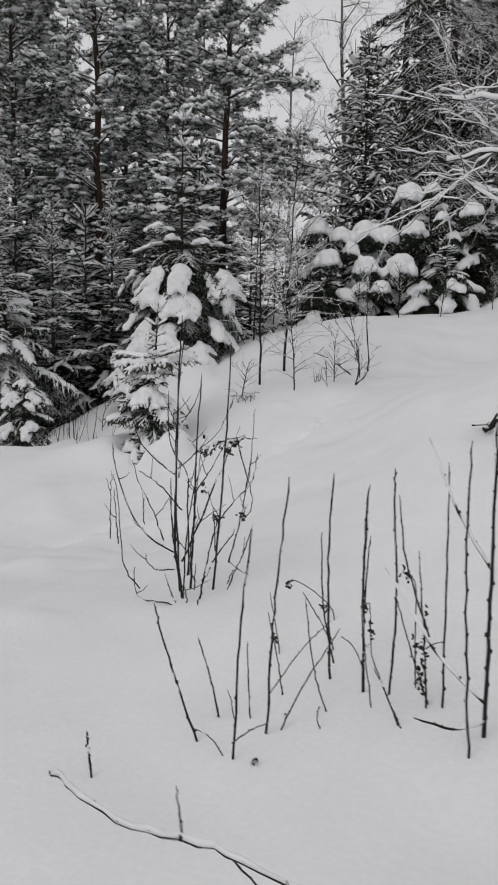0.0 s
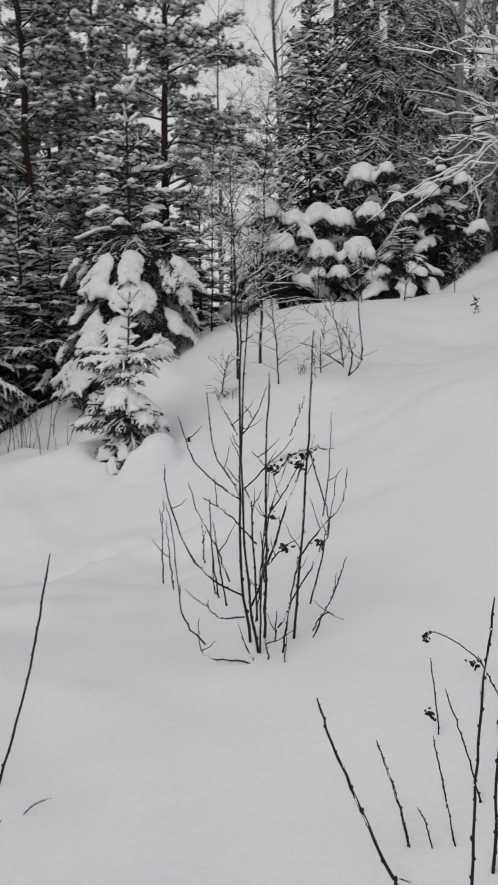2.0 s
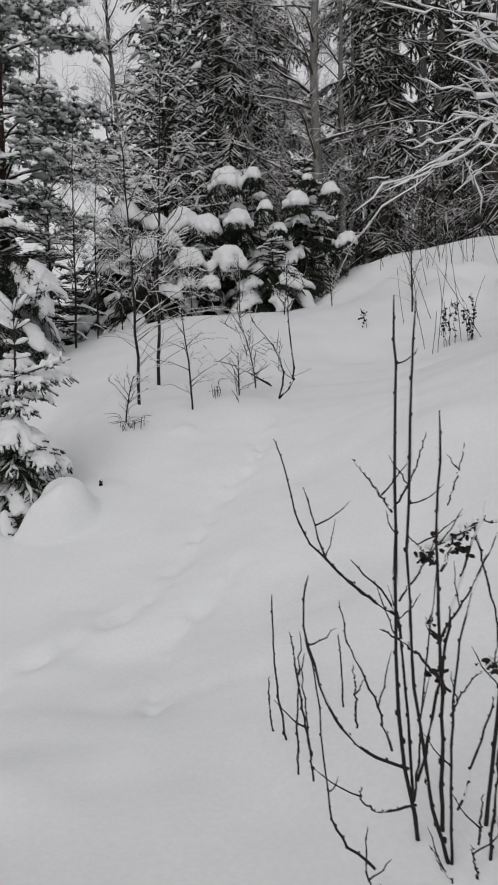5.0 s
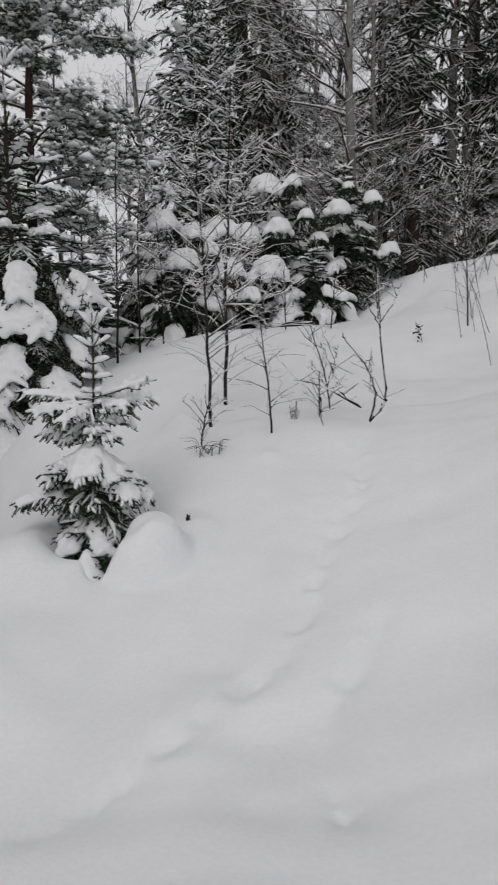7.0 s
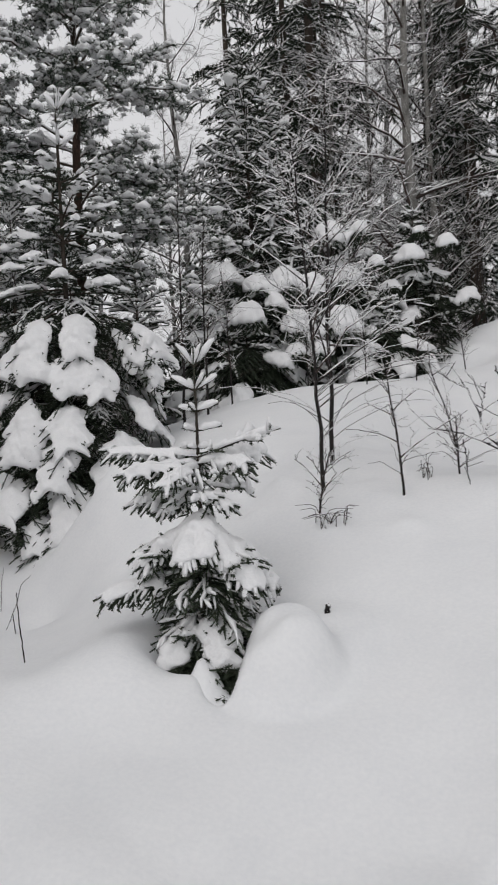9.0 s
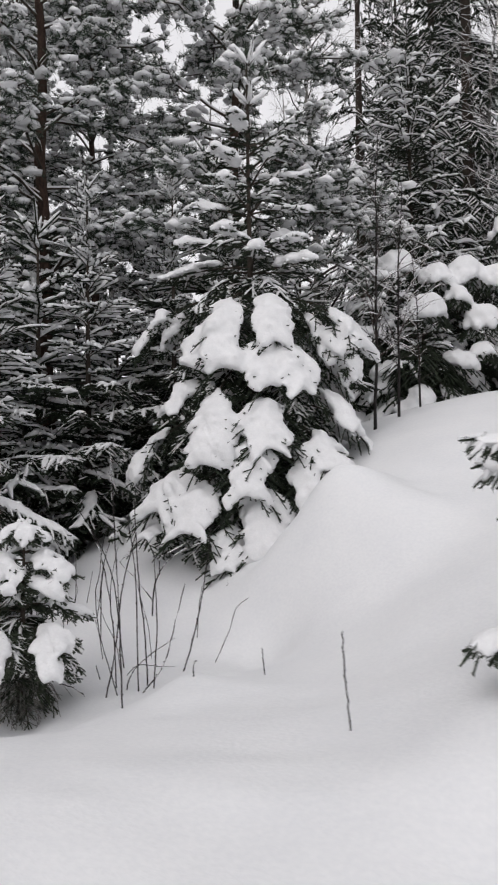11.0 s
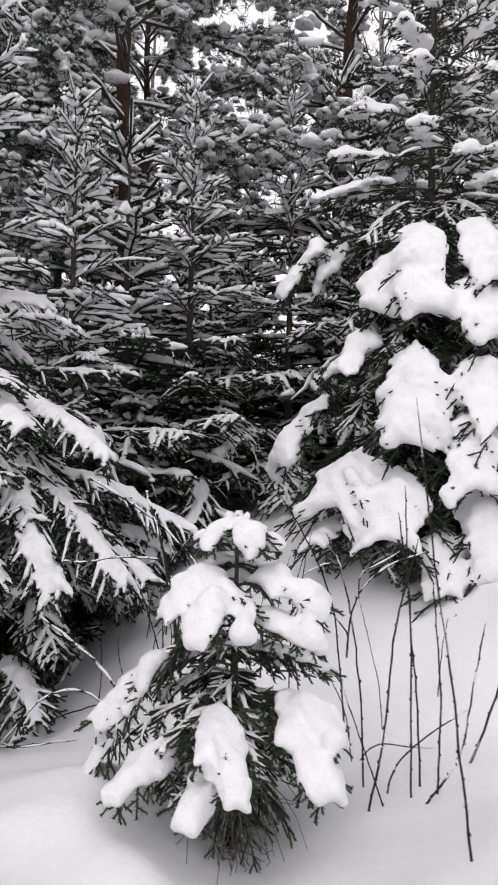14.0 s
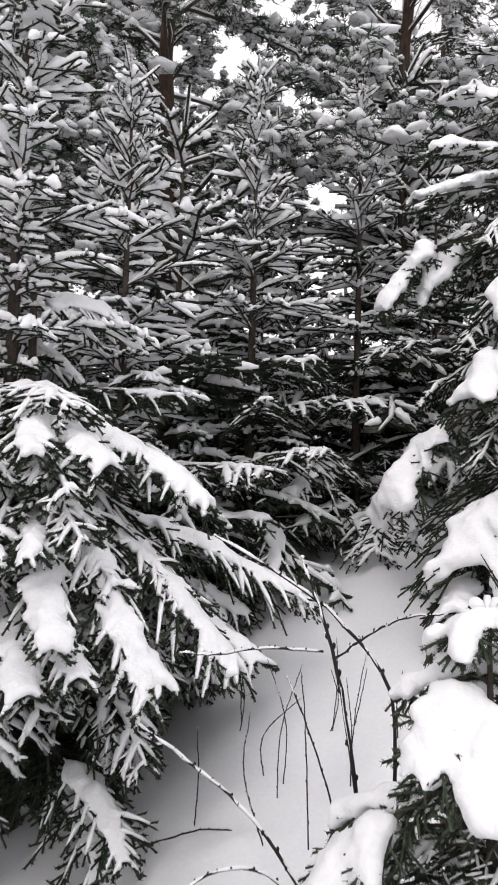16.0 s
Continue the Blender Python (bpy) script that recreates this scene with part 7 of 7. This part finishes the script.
brush = bare("brush_sapling", "thin leafless brush at the edge of the wood", (0, 0, 0), 2.6, 0.014, 560, (0.2, 0), 22, 1.0, TWIG, "brush at the wood's edge", rise=52, twigs=4, fork=2, first=0.06, snow=0.8, fine=0.0036)
brush_spots = ((1.9, 16.3, 0.3), (2.7, 16.6, 1.4), (3.4, 16.2, 2.2), (4.1, 16.5, 3.3), (4.8, 16.2, 4.1), (5.5, 15.9, 5.0), (3.0, 15.9, 5.8), (1.3, 16.4, 0.9), (0.4, 16.6, 2.7), (-0.5, 16.4, 3.9))
for n, (x, y, turn) in enumerate(brush_spots):
    m = Matrix.Translation(on_ground(x, y)) @ Matrix.Rotation(turn, 4, "Z")
    if n == 0:
        brush.matrix_basis = m
    else:
        copy_thing(brush, m)
for n in range(14):
    x, y = -5.9 + 1.1 * r9.random(), 8.9 + 0.8 * r9.random()
    g = np.array(on_ground(x, y))
    h = 0.3 + 0.4 * r9.random()
    bare_stem("dry_stalk", "thin dry stalk under the spruce boughs", (tuple(g), tuple(g + (r9.normal(0, 0.03), 0, h * 0.5)), tuple(g + (r9.normal(0, 0.08), 0, h))), 0.004, 460 + n, 0.2, "dry stalks")
bare_stem("bent_whip", "thin dark whip bowed close over the snow", ((-6.49, 9.03, 0.13), (-6.19, 8.65, 0.21), (-5.92, 8.33, 0.35), (-5.64, 8.32, 0.41)), 0.006, 480, 0.5, "bowed whips", category="twig")
bare_stem("thin_shoot", "thin dark shoot standing in open snow", ((-5.90, 7.52, 0.47), (-5.94, 7.52, 0.59), (-5.98, 7.52, 0.74), (-6.01, 7.52, 0.89)), 0.004, 481, 0.2, "bowed whips", category="twig")


def grass_tuft(base, count, height, seed):
    r = np.random.default_rng(seed)
    ob = thing("grass_tuft", base, "tuft of dry grass half bent under snow", "grass", "dry grass tufts")
    s, white, b = Soup(), Soup(), np.array(base)
    for _ in range(count):
        foot = b + r.normal(0, 0.05, 3) * (1, 1, 0)
        d = np.array((r.normal(0, 0.10), r.normal(0, 0.08), height * (0.5 + 0.6 * r.random())))
        p = bezier((foot - (0, 0, 0.03), foot + d * (0.4, 0.4, 0.7), foot + d + (r.normal(0, 0.06), 0, -0.05)), 7)
        tubes(s, p[None], np.linspace(0.0035, 0.0015, 7)[None], 3)
        ridge(white, p, r, 0.006, 0.008, 0.4)
    tagged(part("blades", s, REDTWIG, ob), kind="stuff")
    if white.n:
        tagged(part("snow", white, BOUGH_SNOW, ob), kind="stuff")


grass_tuft(on_ground(-0.92, 7.42), 14, 0.20, 701)
grass_tuft(on_ground(-0.80, 7.50), 8, 0.16, 702)
grass_tuft(on_ground(-0.15, 8.1), 10, 0.22, 703)
bare_stem("short_cane", "dark stub of a twig in a dimple of snow", ((-0.925, 6.52, float(ground_z(-0.925, 6.52))), (-0.92, 6.51, float(ground_z(-0.925, 6.52)) + 0.02), (-0.91, 6.50, float(ground_z(-0.925, 6.52)) + 0.035)), 0.012, 710, 0.0, STEMS)


# ---- the wood behind ----
def far_spruce(name, label, seed, height, reach, whorls=30):
    """A tall forest spruce for the background, its boughs built of coarse sprays."""
    t = Tree(seed, 0.070, 18, 0.18)
    r = t.r
    b, top = np.zeros(3), np.array((0, 0, height))
    for f in 0.04 + 0.94 * np.arange(whorls) / whorls:
        for q in range(5):
            length = (reach * (1 - f) ** 0.8 + 0.2) * (0.55 + 0.6 * r.random())
            foot = top * f + (0, 0, r.normal(0, 0.15))
            axis, (s1, e1), _ = bough(r, foot, r.random() * 6.28, length, np.radians(-14 + 40 * f + r.normal(0, 6)), 0.45, 0.24, 0.42, rows=6, longest=0.5)
            e1[:, 2] -= 0.16 * r.random(len(e1))
            needles_on(t.green, np.concatenate([axis[1:-1], s1]), np.concatenate([axis[2:], e1]), r, t.piece, t.per, t.needle, 52, 0.09)
            k = r.random(len(s1)) < 0.8
            a, e = s1[k], e1[k]
            p = a[:, None] + (e - a)[:, None] * np.linspace(0.1, 1, 3)[:, None]
            wob = 0.5 + 0.9 * r.random((len(a), 3))
            wob[:, -1] = 0.3
            strips(t.white, p + (0, 0, 0.03), 0.018 * wob, 0.022 * wob, LEAN_SECTION)
    trunk = stem(np.linspace(b - (0, 0, 0.5), top, 8), np.linspace(0.16, 0.02, 8))
    ob = thing(name, (0, 0, 0), label, "tree", "forest spruces")
    part("trunk", trunk, BARK, ob)
    tagged(part("needle_spray", t.green, FAR_NEEDLE, ob, smooth=False), kind="stuff")
    tagged(part("snow_dusting", t.white, BOUGH_SNOW, ob), kind="stuff")
    return ob


def forest():
    r = np.random.default_rng(91)
    protos = [far_spruce("forest_spruce", "tall dark forest spruce with thin snow on its boughs", 500 + n, 13 + 2 * n, 2.3 + 0.2 * n) for n in range(3)]
    # the last six, out of view to the west, are added to shade the snow
    spots = [(-1.4, 20.0), (2.2, 22.5), (4.6, 22.0), (6.6, 19.5), (8.4, 21.0), (7.4, 23.0), (3.6, 25.5), (-0.6, 26.0), (-2.0, 30.0),
             (6.2, 25.0), (10, 16), (8.6, 12.0), (-13, 23), (-16, 17), (-14.5, 10), (-18, 25), (2.6, 19.3), (-0.4, 22.4), (5.0, 18.4), (-3.1, 22.8), (-0.8, 18.7), (-10.2, 3.2), (-11.0, 0.2), (-10.6, 6.4), (-12.6, 4.6), (-11.8, -3.0), (-9.8, -5.2)]
    used = [0, 0, 0]
    for n, (x, y) in enumerate(spots):
        k = n % 3
        m = Matrix.Translation(on_ground(x, y)) @ Matrix.Rotation(r.random() * 6.28, 4, "Z")
        if used[k]:
            copy_thing(protos[k], m)
        else:
            protos[k].matrix_basis = m
        used[k] += 1
    # aspens and birches in front of the spruces
    made = []
    for n in range(4):
        made.append(bare("grey_tree", "leafless grey-barked tree with a web of snowy twigs", (0, 0, 0), 9 + n, 0.075 + 0.015 * n, 600 + n, (0.3 * (n - 1.5), 0), 34, 2.6, GREY_BARK, "bare forest trees",
                         rise=42, twigs=9, fork=3, first=0.06, snow=1.25, fine=0.0046))
    spots = [(0.2, 17.8), (1.6, 18.2), (6.4, 17.6), (4.6, 22.6), (-0.7, 18.2), (6.6, 16.4), (0.9, 21.0), (6.9, 15.2), (-5.2, 24.0), (6.6, 13.6), (-9.5, 21.5), (1.0, 16.9), (-1.9, 21.5), (-7.4, 24.0), (-4.0, 20.0), (3.1, 23.5), (1.9, 19.6)]
    first = [True] * 4
    for n, (x, y) in enumerate(spots):
        k = n % 4
        m = Matrix.Translation(on_ground(x, y)) @ Matrix.Rotation(r.random() * 6.28, 4, "Z")
        if first[k]:
            made[k].matrix_basis, first[k] = m, False
        else:
            copy_thing(made[k], m)
    # stout aspens on the bank
    first = bare("aspen", "stout grey aspen trunk at the edge of the wood", on_ground(2.79, 21.0), 15, 0.14, 640, (0.2, 0), 26, 3.0, GREY_BARK, "stout aspens", rise=40, twigs=5, fork=2, first=0.3, snow=0.9, fine=0.009)
    for x, y, turn in ((3.58, 20.1, 1.2), (4.2, 20.9, 2.9), (5.78, 21.0, 4.1), (4.87, 19.6, 5.5)):
        copy_thing(first, Matrix.Translation(on_ground(x, y)) @ Matrix.Rotation(turn, 4, "Z"))


forest()


def far_woods():
    """The wood that goes on behind, all round."""
    r = np.random.default_rng(95)
    green, white = Soup(), Soup()
    for n in range(200):
        az, d = r.random() * 6.28, 38 + 40 * r.random()
        x, y = -2 + d * np.cos(az), 8 + d * np.sin(az)
        z, h, w = float(ground_z(x, y, False)), 8 + 7 * r.random(), 1.6 + 0.8 * r.random()
        m = 110
        f = r.random(m) ** 0.8
        a = r.random(m) * 6.28
        L = w * (1 - f) + 0.25
        foot = np.stack([x + 0 * f, y + 0 * f, z + h * f], -1)
        out = np.stack([np.cos(a), np.sin(a), -0.25 + 0.2 * f], -1)
        side = np.stack([-np.sin(a), np.cos(a), 0 * a], -1)
        tip, half = foot + out * L[:, None], (0.16 * L + 0.05)[:, None]
        mid = foot + out * (L * 0.55)[:, None]
        p = np.stack([foot, mid - side * half * 1.6 - (0, 0, 0.1), tip, mid + side * half * 1.6 - (0, 0, 0.1)], 1)
        green.add(p, np.arange(4 * m).reshape(-1, 4))
        k = r.random(m) < 0.6
        q = p[k] + (0, 0, 0.07)
        q[:, 1], q[:, 3] = q[:, 1] * 0.5 + q[:, 0] * 0.25 + q[:, 2] * 0.25, q[:, 3] * 0.6 + q[:, 0] * 0.2 + q[:, 2] * 0.2
        white.add(q, np.arange(4 * k.sum()).reshape(-1, 4))
    ob = thing("far_woods", (0, 0, 0), "distant snowy spruce wood", "woods", kind="stuff")
    part("needles", green, FAR_NEEDLE, ob, smooth=False)
    part("snow", white, BOUGH_SNOW, ob, smooth=False)


far_woods()
